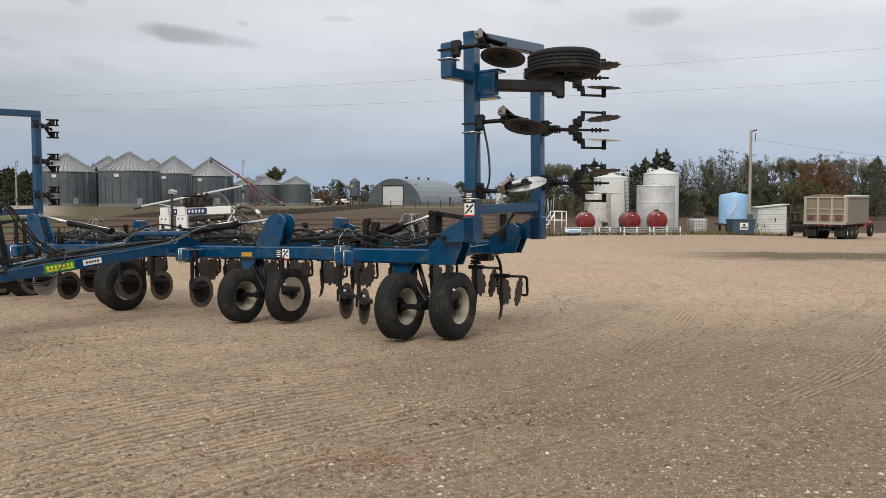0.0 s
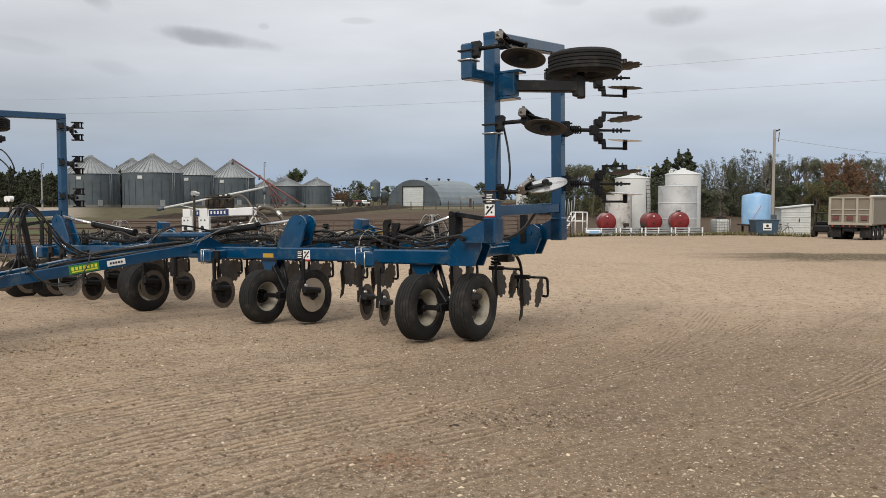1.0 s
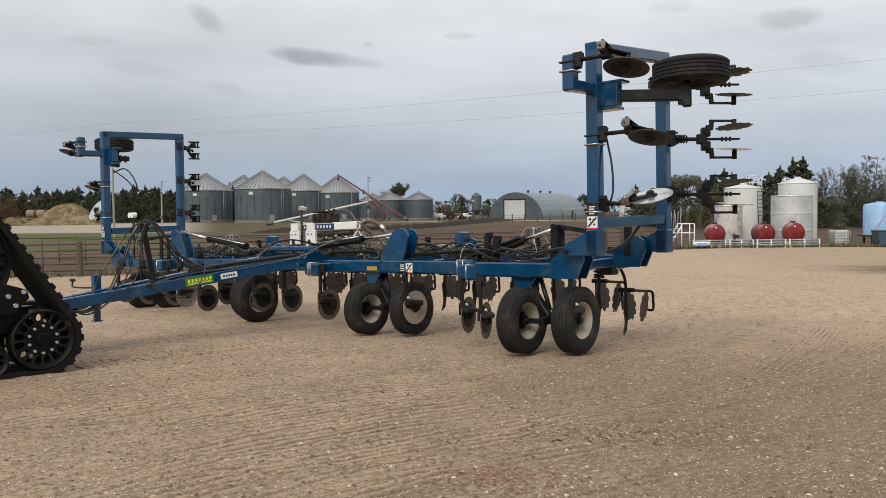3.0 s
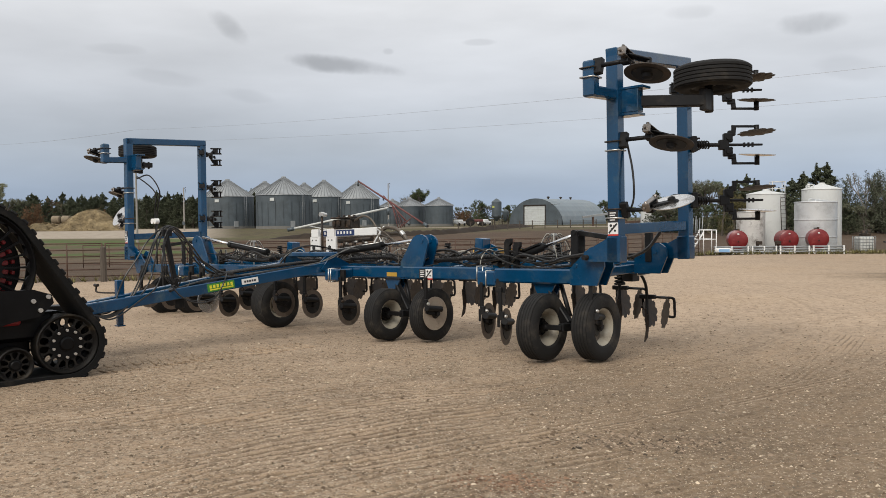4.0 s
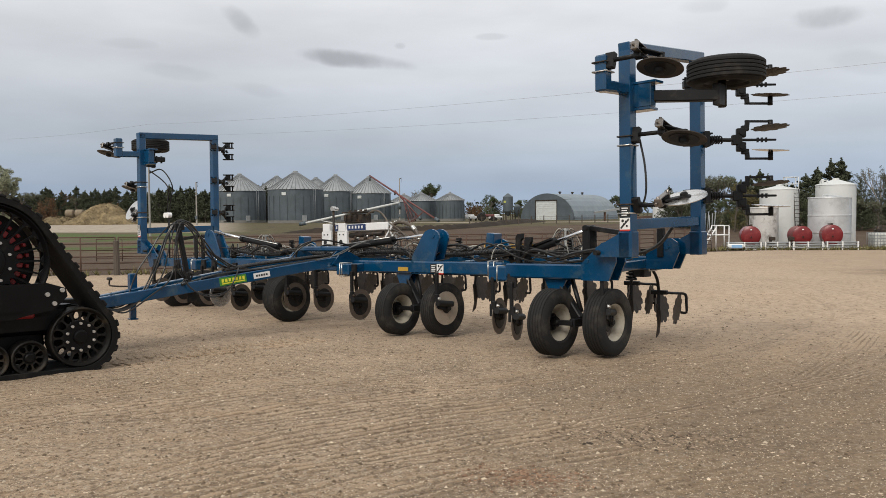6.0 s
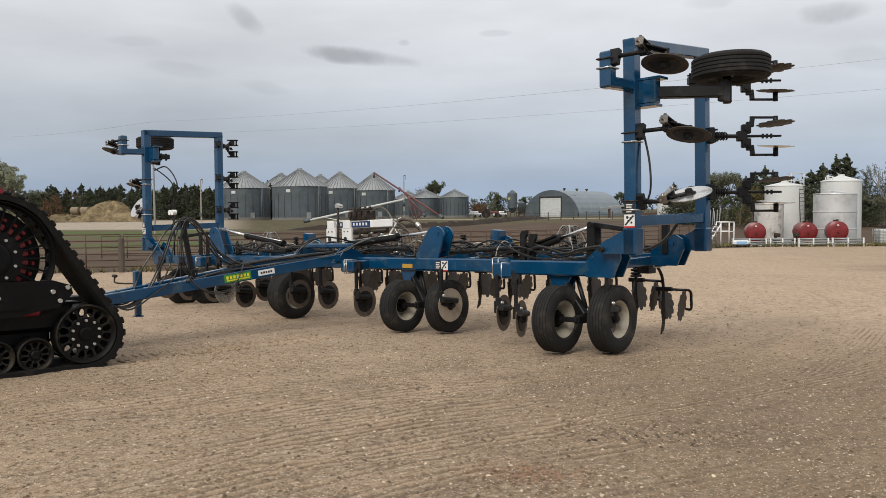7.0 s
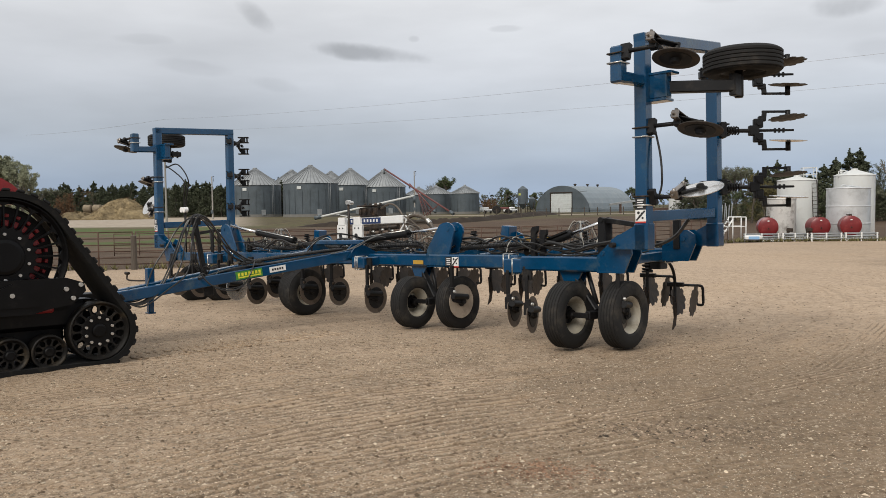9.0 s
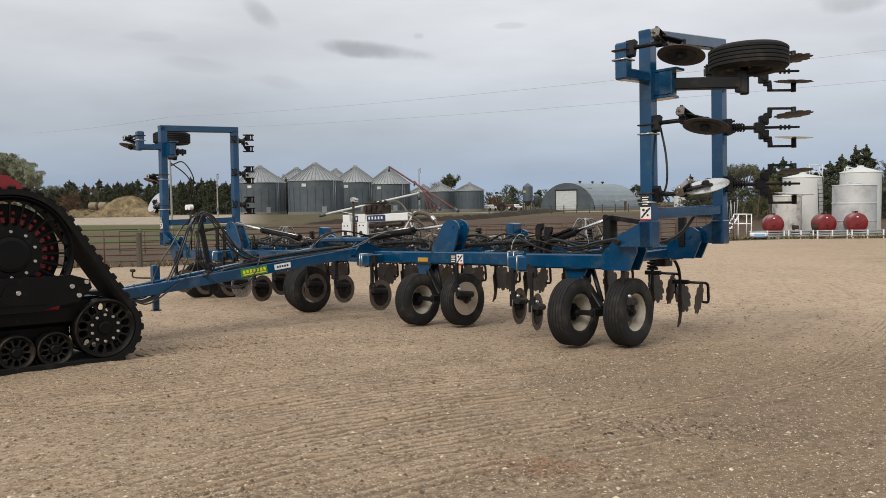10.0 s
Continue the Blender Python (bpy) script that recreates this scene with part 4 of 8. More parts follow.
def warning(c, axis_u, axis_v, n, s=0.13, stacked=False):
    """A white warning plate with a black slash, and a black one of white bars beside it."""
    u, w, nn = Vector(axis_u), Vector(axis_v), Vector(n)
    c = Vector(c)
    bm = bmesh.new()
    plate(bm, [c - u * s / 2 - w * s / 2, c + u * s / 2 - w * s / 2, c + u * s / 2 + w * s / 2, c - u * s / 2 + w * s / 2], nn, 0.004)
    g = tp("warning_plate", bm, "decal_white", "white warning plate with a black sign")
    bm = bmesh.new()
    f = c + nn * 0.004
    a, d = f - u * s * 0.4 - w * s * 0.4, f + u * s * 0.4 + w * s * 0.4
    k = (w - u) * s * 0.05
    plate(bm, [a - k, d - k, d + k, a + k], nn, 0.003)
    for x, y, r in ((-0.2, 0.25, 0.13), (0.1, 0.2, 0.08), (0.2, -0.2, 0.1), (-0.1, -0.05, 0.09)):
        q = f + u * s * x + w * s * y
        plate(bm, [q + (u * math.cos(t) + w * math.sin(t)) * s * r for t in [i * math.tau / 7 for i in range(7)]], nn, 0.003)
    tp("sign", bm, "decal_black", parent=g)
    bm = bmesh.new()
    q = c - w * (s / 2 + 0.006)
    plate(bm, [q - u * s / 2 - w * 0.012, q + u * s / 2 - w * 0.012, q + u * s / 2 + w * 0.006, q - u * s / 2 + w * 0.006], nn, 0.005)
    tp("red_edge", bm, "decal_red", parent=g)
    bm = bmesh.new()
    q = c + (w * 1.03 if stacked else -u) * s
    plate(bm, [q - u * s / 2 - w * s / 2, q + u * s / 2 - w * s / 2, q + u * s / 2 + w * s / 2, q - u * s / 2 + w * s / 2], nn, 0.003)
    g = tp("warning_plate", bm, "decal_black", "black warning plate with pale bars")
    bm = bmesh.new()
    for i in range(4):
        f = q + nn * 0.003 + w * s * (0.3 - i * 0.2)
        plate(bm, [f - u * s * 0.3 - w * 0.006, f + u * s * (0.3 - 0.08 * (i % 2)) - w * 0.006, f + u * s * (0.3 - 0.08 * (i % 2)) + w * 0.006, f - u * s * 0.3 + w * 0.006], nn, 0.003)
    tp("pale_bar", bm, "decal_white", parent=g)


warning((2.545, -0.206, 0.985), (1, 0, 0), (0, 0, 1), (0, -1, 0), 0.13)

# lift arms with their cylinders on the inner frame
for s in (1, -1):
    sh, rise = (0.0, 0.0) if s > 0 else (-1.42, 0.09)
    for k, b in enumerate((-0.17, 0.02)):
        bm = bmesh.new()
        out = [(1.94, 0.90), (1.95, 1.15), (2.16, 1.44), (2.19, 1.485), (2.23, 1.52), (2.29, 1.545), (2.36, 1.552), (2.42, 1.54), (2.47, 1.51), (2.505, 1.465), (2.51, 1.42), (2.40, 1.10), (2.28, 0.90)]
        plate(bm, [(o * s + sh, b, h + (rise if h > 1.4 else 0)) for o, h in out], (0, 1, 0), 0.03)
        cyl(bm, (1.97 * s + sh, b - 0.03, 1.06), (1.97 * s + sh, b + 0.03, 1.06), 0.035, seg=12)
        cyl(bm, (2.38 * s + sh, b - 0.025, 1.46 + rise), (2.38 * s + sh, b + 0.025, 1.46 + rise), 0.04, seg=12)
        tp("lift_arm", bm, "blue", "blue plate lift arm")
    bm = bmesh.new()
    root, neck, eye = Vector((0.0, 0.10, 1.28)), Vector((1.22, 0.10, 1.395)), Vector((2.30, -0.06, 1.485))
    if s < 0:
        root, neck, eye = Vector((-1.795, 0.10, 1.305)), Vector((-3.0, 0.10, 1.46)), Vector((-3.74, -0.06, 1.61))
    along = (neck - root).normalized()
    cyl(bm, root, neck, 0.055, seg=14)
    cyl(bm, neck - along * 0.06, neck + along * 0.03, 0.065, seg=14)
    cyl(bm, root + along * 0.02, root + along * 0.09, 0.064, seg=14)
    c1 = tp("fold_cylinder", bm, "black", "long black hydraulic cylinder")
    bm = bmesh.new()
    cyl(bm, neck, eye, 0.026, seg=10)
    tp("rod", bm, "chrome", "chrome cylinder rod", parent=c1)
    bm = bmesh.new()
    cyl(bm, root + Vector((0, -0.05, 0.045)), neck + Vector((0, -0.05, 0.05)), 0.009, seg=6)
    tp("steel_line", bm, "zinc", "bright steel oil line", parent=c1)
    # outer cylinder, posts and link to the wing
    bm = bmesh.new()
    cyl(bm, (3.50 * s, 0.22, 1.11), (4.27 * s, 0.22, 1.355), 0.05, seg=14)
    beam(bm, (3.40 * s, 0.22, 1.13), (4.22 * s, 0.22, 1.395), 0.12, 0.025)
    c1 = tp("fold_cylinder", bm, "black", "long black hydraulic cylinder")
    bm = bmesh.new()
    cyl(bm, (4.27 * s, 0.22, 1.355), (4.80 * s, 0.2, 1.515), 0.024, seg=10)
    tp("rod", bm, "chrome", "chrome cylinder rod", parent=c1)
    bm = bmesh.new()
    for o, h0, h1 in ((3.78, 1.05, 1.47), (3.93, 1.05, 1.42)):
        plate(bm, [(q * s, 0.06, z) for q, z in ((o - 0.05, h0), (o - 0.05, h1 - 0.05), (o - 0.02, h1 - 0.01), (o + 0.06, h1), (o + 0.06, h1 - 0.06), (o + 0.03, h1 - 0.10), (o + 0.03, h0))], (0, 1, 0), 0.05)
    tp("cylinder_post", bm, "black", "black cylinder post")
    for b in (0.12, 0.28):
        bm = bmesh.new()
        beam(bm, (4.80 * s, b, 1.06), (4.80 * s, b, 1.55), 0.10, 0.035, up=(0, 1, 0), bev=0.006)
        cyl(bm, (4.80 * s, b - 0.03, 1.53), (4.80 * s, b + 0.03, 1.53), 0.035, seg=10)
        tp("rocker", bm, "black", "black rocker plate")
    bm = bmesh.new()
    beam(bm, (4.80 * s, 0.2, 1.53), (5.50 * s, 0.0, 1.44), 0.05, 0.06, bev=0.006)
    tp("fold_link", bm, "black", "black fold link")
    for b in (-0.53, -0.33, 1.0, 1.2):
        bm = bmesh.new()
        up = 0.0 if b < 0 else 0.085
        plate(bm, [(o * s, b, h + up) for o, h in ((5.16, 0.90), (5.16, 1.09), (5.22, 1.15), (5.44, 1.34 - up * 0.5), (5.52, 1.36 - up * 0.7), (5.62, 1.28 - up * 0.5), (5.63, 1.12), (5.53, 0.90))], (0, 1, 0), 0.025)
        cyl(bm, (5.46 * s, b - 0.03, 1.23 + up * 0.5), (5.46 * s, b + 0.03, 1.23 + up * 0.5), 0.035, seg=12)
        cyl(bm, (5.24 * s, b - 0.025, 1.13 + up), (5.24 * s, b + 0.025, 1.13 + up), 0.028, seg=12)
        tp("hinge_plate", bm, "blue", "blue hinge plate with a dark pin")

# white pump mounts and the plumbing on the rear of the frame
for o in (-1.36, -0.91):
    bm = bmesh.new()
    box(bm, (o + 0.13, 0.76, 1.37), (0.27, 0.05, 0.40), bev=0.006)
    box(bm, (o + 0.13, 0.76, 1.635), (0.20, 0.06, 0.15), bev=0.006)
    w = tp("pump_bracket", bm, "white", "white bracket plate")
    for dx, h, r in ((0.10, 1.37, 0.045), (0.17, 1.51, 0.014), (0.07, 1.51, 0.014)):
        bm = made(lambda b: cyl(b, (o + dx, 0.728, h), (o + dx, 0.738, h), r, seg=12))
        tp("bolt", bm, "decal_black", parent=w)
bm = bmesh.new()
beam(bm, (-1.30, 0.90, 1.63), (-0.60, 0.90, 1.635), 0.12, 0.13, bev=0.01)
beam(bm, (-0.85, 0.82, 1.63), (0.40, 0.82, 1.645), 0.12, 0.135, bev=0.01)
bx = tp("cooler_box", bm, "white", "white box beam with blue panels")
for o0, o1, y in ((-0.66, -0.16, 0.757), (-1.12, -0.93, 0.837)):
    bm = bmesh.new()
    beam(bm, (o0, y, 1.632), (o1, y, 1.637), 0.006, 0.105)
    pn = tp("blue_panel", bm, "decal_blue", "blue panel with white bars", parent=bx)
    for i in range(5 if o0 > -1 else 2):
        bm = bmesh.new()
        x = o0 + 0.05 + i * 0.085
        beam(bm, (x, y - 0.004, 1.637), (x + 0.04, y - 0.004, 1.638), 0.006, 0.05)
        tp("white_bar", bm, "decal_white", parent=pn)
for p, q in (((0.30, 0.80, 1.45), (0.55, 0.80, 1.72)), ((0.30, 0.80, 1.70), (0.52, 0.80, 1.42)), ((0.55, 0.82, 1.72), (0.72, 0.84, 1.66))):
    bm = bmesh.new()
    beam(bm, p, q, 0.015, 0.025)
    tp("white_brace", bm, "white", "thin white brace")
bm = bmesh.new()
box(bm, (-0.46, 0.84, 1.79), (0.50, 0.22, 0.16), bev=0.015)
box(bm, (-0.46, 0.84, 1.90), (0.58, 0.26, 0.03), bev=0.006)
for x in (-0.66, -0.52, -0.38, -0.25):
    box(bm, (x, 0.72, 1.80), (0.07, 0.03, 0.10), bev=0.006)
    cyl(bm, (x, 0.84, 1.91), (x, 0.84, 1.95), 0.025, seg=8)
cyl(bm, (-0.62, 0.8, 1.49), (0.25, 0.8, 1.52), 0.045, seg=10)
cyl(bm, (-0.55, 0.78, 1.38), (0.2, 0.78, 1.40), 0.03, seg=10)
for x in (-0.45, -0.2, 0.05):
    cyl(bm, (x, 0.78, 1.36), (x, 0.80, 1.55), 0.035, seg=8)
cyl(bm, (-0.97, 0.70, 1.2), (-0.97, 0.70, 1.95), 0.022, seg=8)
tp("pump", bm, "iron", "dark pump and manifold")
for x, h in ((-0.35, 1.44), (-0.1, 1.47), (0.15, 1.45)):
    bm = made(lambda b: cyl(b, (x, 0.73, h), (x + 0.05, 0.73, h), 0.022, seg=8))
    tp("pipe_fitting", bm, "zinc", "bright pipe fitting")
for o, h in ((-0.52, 1.80), (-0.38, 1.80)):
    bm = made(lambda b: cyl(b, (o, 0.698, h), (o, 0.705, h), 0.028, seg=12))
    tp("gauge", bm, "iron", "small dark gauge")
bm = bmesh.new()
cyl(bm, (-0.97, 0.66, 1.98), (-0.97, 0.74, 1.98), 0.042, seg=16)
cyl(bm, (-0.90, 0.66, 1.97), (-0.90, 0.74, 1.97), 0.032, seg=16)
tp("work_lamp", bm, "zinc", "round work lamp")
for o, b, h in ((2.42, 1.12, 1.3), (-2.42, 1.12, 1.3)):
    bm = bmesh.new()
    beam(bm, (o, b, 1.05), (o + 0.04, b, 1.49), 0.16, 0.20, up=(0, 1, 0), bev=0.01)
    tp("rear_lift_arm", bm, "blue", "blue plate lift arm")
    bm = bmesh.new()
    plate(bm, [(o + 0.10, b + 0.1, 1.05), (o + 0.12, b + 0.1, 1.40), (o + 0.22, b + 0.1, 1.36), (o + 0.36, b + 0.1, 1.12), (o + 0.36, b + 0.1, 1.05)], (0, 1, 0), 0.03)
    tp("rear_lift_plate", bm, "blue")

# hoses
def ribbed(pts, r, gap=0.035):
    """A hose in a corrugated sleeve: a core with raised rings."""
    bm = bmesh.new()
    sweep(bm, pts, r * 0.82, 8, 6)
    way = [Vector(p) for p in smooth_path(pts, 24)]
    run, want = 0.0, 0.0
    for a, b in zip(way[:-1], way[1:]):
        run += (b - a).length
        if run >= want:
            d = (b - a).normalized()
            cyl(bm, a, a + d * gap * 0.5, r, seg=8)
            want = run + gap
    return bm


def hoses():
    R = random.Random(3)
    for i in range(64):
        o0 = R.uniform(-5.2, 3.8)
        ln = min(R.uniform(0.9, 2.4), 5.1 - o0)
        b0 = R.uniform(-0.05, 1.0)
        pts = []
        for k in range(5):
            pts.append((o0 + ln * k / 4, b0 + R.uniform(-0.16, 0.16), 1.12 + R.uniform(0.0, 0.17) + 0.06 * math.sin(k * 1.5)))
        bm = bmesh.new()
        sweep(bm, pts, R.choice((0.008, 0.010, 0.014, 0.020)), 6, 5)
        tp("hose", bm, "hose", "black hydraulic hose")
    for s in (1, -1):
        for k in range(3):
            bm = ribbed([(0.3 * s, 0.02 + k * 0.05, 1.16), (0.9 * s, 0.0 + k * 0.05, 1.21), (1.5 * s, 0.02 + k * 0.06, 1.22 - k * 0.02), (1.75 * s, 0.05, 1.17), (2.3 * s, 0.1 + 0.03 * k, 1.16), (3.1 * s, 0.1, 1.21), (3.7 * s, 0.1 + 0.05 * k, 1.22)], 0.036 - 0.005 * k)
            tp("hose", bm, "hose", "thick hose in a ribbed black sleeve")
    # clusters of thin white-grey lines round the manifold heads
    for c in ((4.05, 0.75), (0.45, 0.9), (-3.2, 0.75)):
        bm = bmesh.new()
        cyl(bm, (c[0], c[1], 1.05), (c[0], c[1], 1.50), 0.018, seg=10)
        cyl(bm, (c[0], c[1], 1.50), (c[0], c[1], 1.535), 0.045, seg=12)
        hd = tp("manifold", bm, "zinc", "grey manifold head")
        for k in range(13):
            a = k * math.tau / 13
            bm = bmesh.new()
            ca, sa = math.cos(a), math.sin(a)
            sweep(bm, [(c[0] + 0.03 * ca, c[1] + 0.03 * sa, 1.50), (c[0] + 0.10 * ca, c[1] + 0.10 * sa, 1.49 + 0.02 * (k % 3)), (c[0] + 0.19 * ca, c[1] + 0.19 * sa, 1.38 + 0.03 * (k % 2)), (c[0] + (0.24 + 0.05 * (k % 3)) * ca, c[1] + 0.24 * sa, 1.15)], 0.0055, 6, 4)
            tp("hose", bm, ("greyhose", "hose", "paleline")[k % 3], parent=hd)
    for pts, r in (([(-0.20, 0.8, 1.84), (0.03, 0.8, 1.918), (0.22, 0.8, 1.86), (0.36, 0.8, 1.71), (0.44, 0.8, 1.47), (0.46, 0.75, 1.18)], 0.017),
                   ([(0.50, 0.8, 1.66), (0.64, 0.8, 1.70), (0.84, 0.8, 1.675), (1.03, 0.8, 1.567), (1.13, 0.8, 1.40), (1.20, 0.8, 1.20)], 0.032),
                   ([(0.62, 0.9, 1.60), (0.82, 0.9, 1.59), (0.98, 0.9, 1.48), (1.06, 0.9, 1.33), (1.10, 0.9, 1.16)], 0.028),
                   ([(0.42, 0.78, 1.70), (0.62, 0.78, 1.60), (0.88, 0.8, 1.42), (1.15, 0.8, 1.30), (1.5, 0.8, 1.20)], 0.012),
                   ([(0.5, 0.85, 1.52), (0.8, 0.85, 1.40), (1.2, 0.85, 1.32), (1.5, 0.8, 1.2)], 0.010),
                   ([(0.3, 0.9, 1.6), (0.8, 0.9, 1.45), (1.2, 0.9, 1.2)], 0.014)):
        bm = bmesh.new()
        sweep(bm, pts, r, 8, 6)
        tp("hose", bm, "tanhose", "dusty brown hydraulic hose")
    for p, q in (((0.965, 0.8, 1.62), (1.03, 0.8, 1.565)), ((1.10, 0.8, 1.47), (1.125, 0.8, 1.41))):
        bm = bmesh.new()
        cyl(bm, p, q, 0.037, seg=12)
        tp("hose_clamp", bm, "zinc", "bright hose clamp")
    # hose arch over the drawbar and down to the tractor
    bm = bmesh.new()
    beam(bm, (0.18, -2.80, 0.70), (0.16, -2.97, 1.66), 0.06, 0.06, up=(0, 1, 0), bev=0.006)
    box(bm, (0.16, -2.965, 1.62), (0.12, 0.14, 0.10), bev=0.008)
    box(bm, (0.22, -2.80, 0.72), (0.03, 0.14, 0.30), bev=0.006)
    tp("hose_stand", bm, "black", "black hose stand")
    R2 = random.Random(8)
    for k in (0, 2, 3, 4, 6):
        dx, dd = (k - 3) * 0.035, (k - 3) * 0.045 + R2.uniform(-0.02, 0.02)
        drop = [(0.15 + dx, -2.97, 1.70 - 0.01 * abs(k - 3)), (0.15 + dx, -3.10 + dd * 0.5, 1.50), (0.15 + dx, -3.19 + dd, 1.25), (0.16 + dx, -3.27 + dd * 1.5, 1.05), (0.17 + dx, -3.37 + dd * 1.5, 0.86), (0.18 + dx, -3.53 + dd, 0.68 + dd * 0.3), (0.18 + dx, -3.78, 0.56 - 0.01 * k), (0.15 + dx, -4.05, 0.57), (0.05 + dx * 0.6, -4.6, 0.66)]
        if k < 4:
            rise = [(0.20 + dx, -1.85, 0.99), (0.15 + dx, -2.11, 1.01 + 0.015 * k), (0.15 + dx, -2.30, 1.10 + 0.02 * k), (0.15 + dx, -2.45 - 0.02 * k, 1.30), (0.15 + dx, -2.60 - 0.02 * k, 1.54), (0.15 + dx, -2.78, 1.67)]
        else:
            rise = [(0.05 + dx, -2.15, 1.02), (0.08 + dx, -2.40, 1.14 + 0.03 * (k - 4)), (0.10 + dx, -2.60, 1.34 + 0.05 * (k - 4)), (0.10 + dx, -2.74, 1.55), (0.12 + dx, -2.88, 1.67)]
        bm = bmesh.new()
        sweep(bm, rise + drop, 0.0105 + 0.0025 * (k % 2), 7, 6)
        tp("hose", bm, "hose", "dusty black hydraulic hose")
    for k in range(3):
        bm = bmesh.new()
        sweep(bm, [(0.10 + 0.05 * k, -2.93, 1.66), (0.16 + 0.05 * k, -2.98 - 0.04 * k, 1.35), (0.22 + 0.04 * k, -2.96 - 0.06 * k, 1.05), (0.26, -2.88, 0.86), (0.20 + 0.04 * k, -2.75, 0.80)], 0.0085, 6, 6)
        tp("hose", bm, "hose", "thin black hose")
    for k in range(6):
        a = R2.uniform(0, math.tau)
        c = Vector((0.24, -2.84, 0.86))
        bm = bmesh.new()
        sweep(bm, [c, c + Vector((0.05, 0.10 * math.cos(a), 0.10 * math.sin(a))), c + Vector((0.06, 0.17 * math.cos(a + 0.5), 0.14 * math.sin(a + 0.5))), c + Vector((0.03, 0.10 * math.cos(a + 1.4), 0.08 * math.sin(a + 1.4)))], 0.006, 5, 5)
        tp("tie_wire", bm, "greyhose" if k % 2 else "hose", "thin grey tie wire")
    for k in range(5):
        R2 = random.Random(20 + k)
        bm = bmesh.new()
        sweep(bm, [(0.1 + 0.05 * k, -3.0, 0.82), (0.25, -2.4, 0.90 + 0.01 * k), (0.3 + 0.03 * k, -1.8, 1.00), (0.35, -1.2, 1.06), (0.3 + 0.05 * k, -0.4, 1.14)], 0.016, 6, 5)
        tp("hose", bm, "hose", "black hydraulic hose")
    for k in range(2):
        bm = ribbed([(0.02 + 0.1 * k, -2.2, 0.99), (0.1 + 0.09 * k, -1.8, 1.05), (0.2 + 0.08 * k, -1.2, 1.11), (0.3, -0.7, 1.15), (0.3, -0.3, 1.16)], 0.027, 0.035)
        tp("hose", bm, "hose", "hose in a ribbed black sleeve")
    for s, pts in ((0.010, [(0.62, -0.6, 1.16), (0.72, -0.3, 1.3), (0.85, 0.1, 1.42), (0.8, 0.6, 1.3)]), (0.008, [(0.55, -0.9, 1.10), (0.7, -0.5, 1.2), (0.7, -0.1, 1.36), (0.9, 0.3, 1.25)])):
        bm = bmesh.new()
        sweep(bm, pts, s, 6, 6)
        tp("hose", bm, "greyhose", "pale grey thin line")
    for k in range(46):
        c = Vector((R.uniform(-5.0, 4.6), R.uniform(0.0, 0.95), 1.12))
        d = Vector((R.uniform(-0.5, 0.5), R.uniform(-0.3, 0.3), 0))
        bm = bmesh.new()
        hh = R.uniform(0.10, 0.26)
        sweep(bm, [c, c + d * 0.2 + Vector((0, 0, hh * 0.8)), c + d * 0.55 + Vector((0, 0, hh)), c + d * 0.9 + Vector((0, 0, hh * 0.5)), c + d], R.choice((0.007, 0.009, 0.012)), 6, 5)
        tp("hose", bm, R.choice(("hose", "hose", "tanhose", "greyhose", "paleline")), "looped hydraulic hose")
    for k in range(30):
        c = (R.uniform(-5.0, 4.6), R.uniform(0.0, 0.95), R.uniform(1.12, 1.22))
        a = R.uniform(0, math.pi)
        bm = bmesh.new()
        cyl(bm, c, (c[0] + 0.07 * math.cos(a), c[1] + 0.07 * math.sin(a), c[2] + R.uniform(0, 0.03)), 0.016, seg=8)
        tp("hose_fitting", bm, R.choice(("zinc", "iron", "zinc", "brassy")), "small metal hose fitting")
    for k in range(2):
        bm = bmesh.new()
        sweep(bm, [(0.32, -2.98, 0.90), (0.40, -2.90, 0.76), (0.42, -2.73, 0.66 + 0.02 * k), (0.42, -2.51, 0.64 + 0.03 * k), (0.42, -2.33, 0.73), (0.42, -2.21, 0.93), (0.30, -2.10, 1.02)], 0.011 - 0.003 * k, 6, 6)
        tp("hose", bm, "hose", "black hydraulic hose")
    for k in range(2):
        bm = bmesh.new()
        sweep(bm, [(-0.30, -0.75 + 0.1 * k, 1.10), (-0.22, -0.62, 1.28 + 0.03 * k), (-0.12, -0.40, 1.40), (0.05, -0.2, 1.40), (0.25, 0.2, 1.28), (0.35, 0.5, 1.15)], 0.014, 6, 6)
        tp("hose", bm, "hose", "dark hose loop")


hoses()
bm = bmesh.new()
cyl(bm, (-4.9, -0.42, 1.05), (-4.9, -0.42, 1.92), 0.014, seg=6)
tp("lamp_stalk", bm, "black")
bm = bmesh.new()
for dx in (-0.07, 0.07):
    cyl(bm, (-4.9 + dx * 0.8, -0.49, 1.96), (-4.9 + dx * 0.8, -0.41, 1.96), 0.055, seg=18)
tp("work_lamp", bm, "white", "pair of round white lamps")


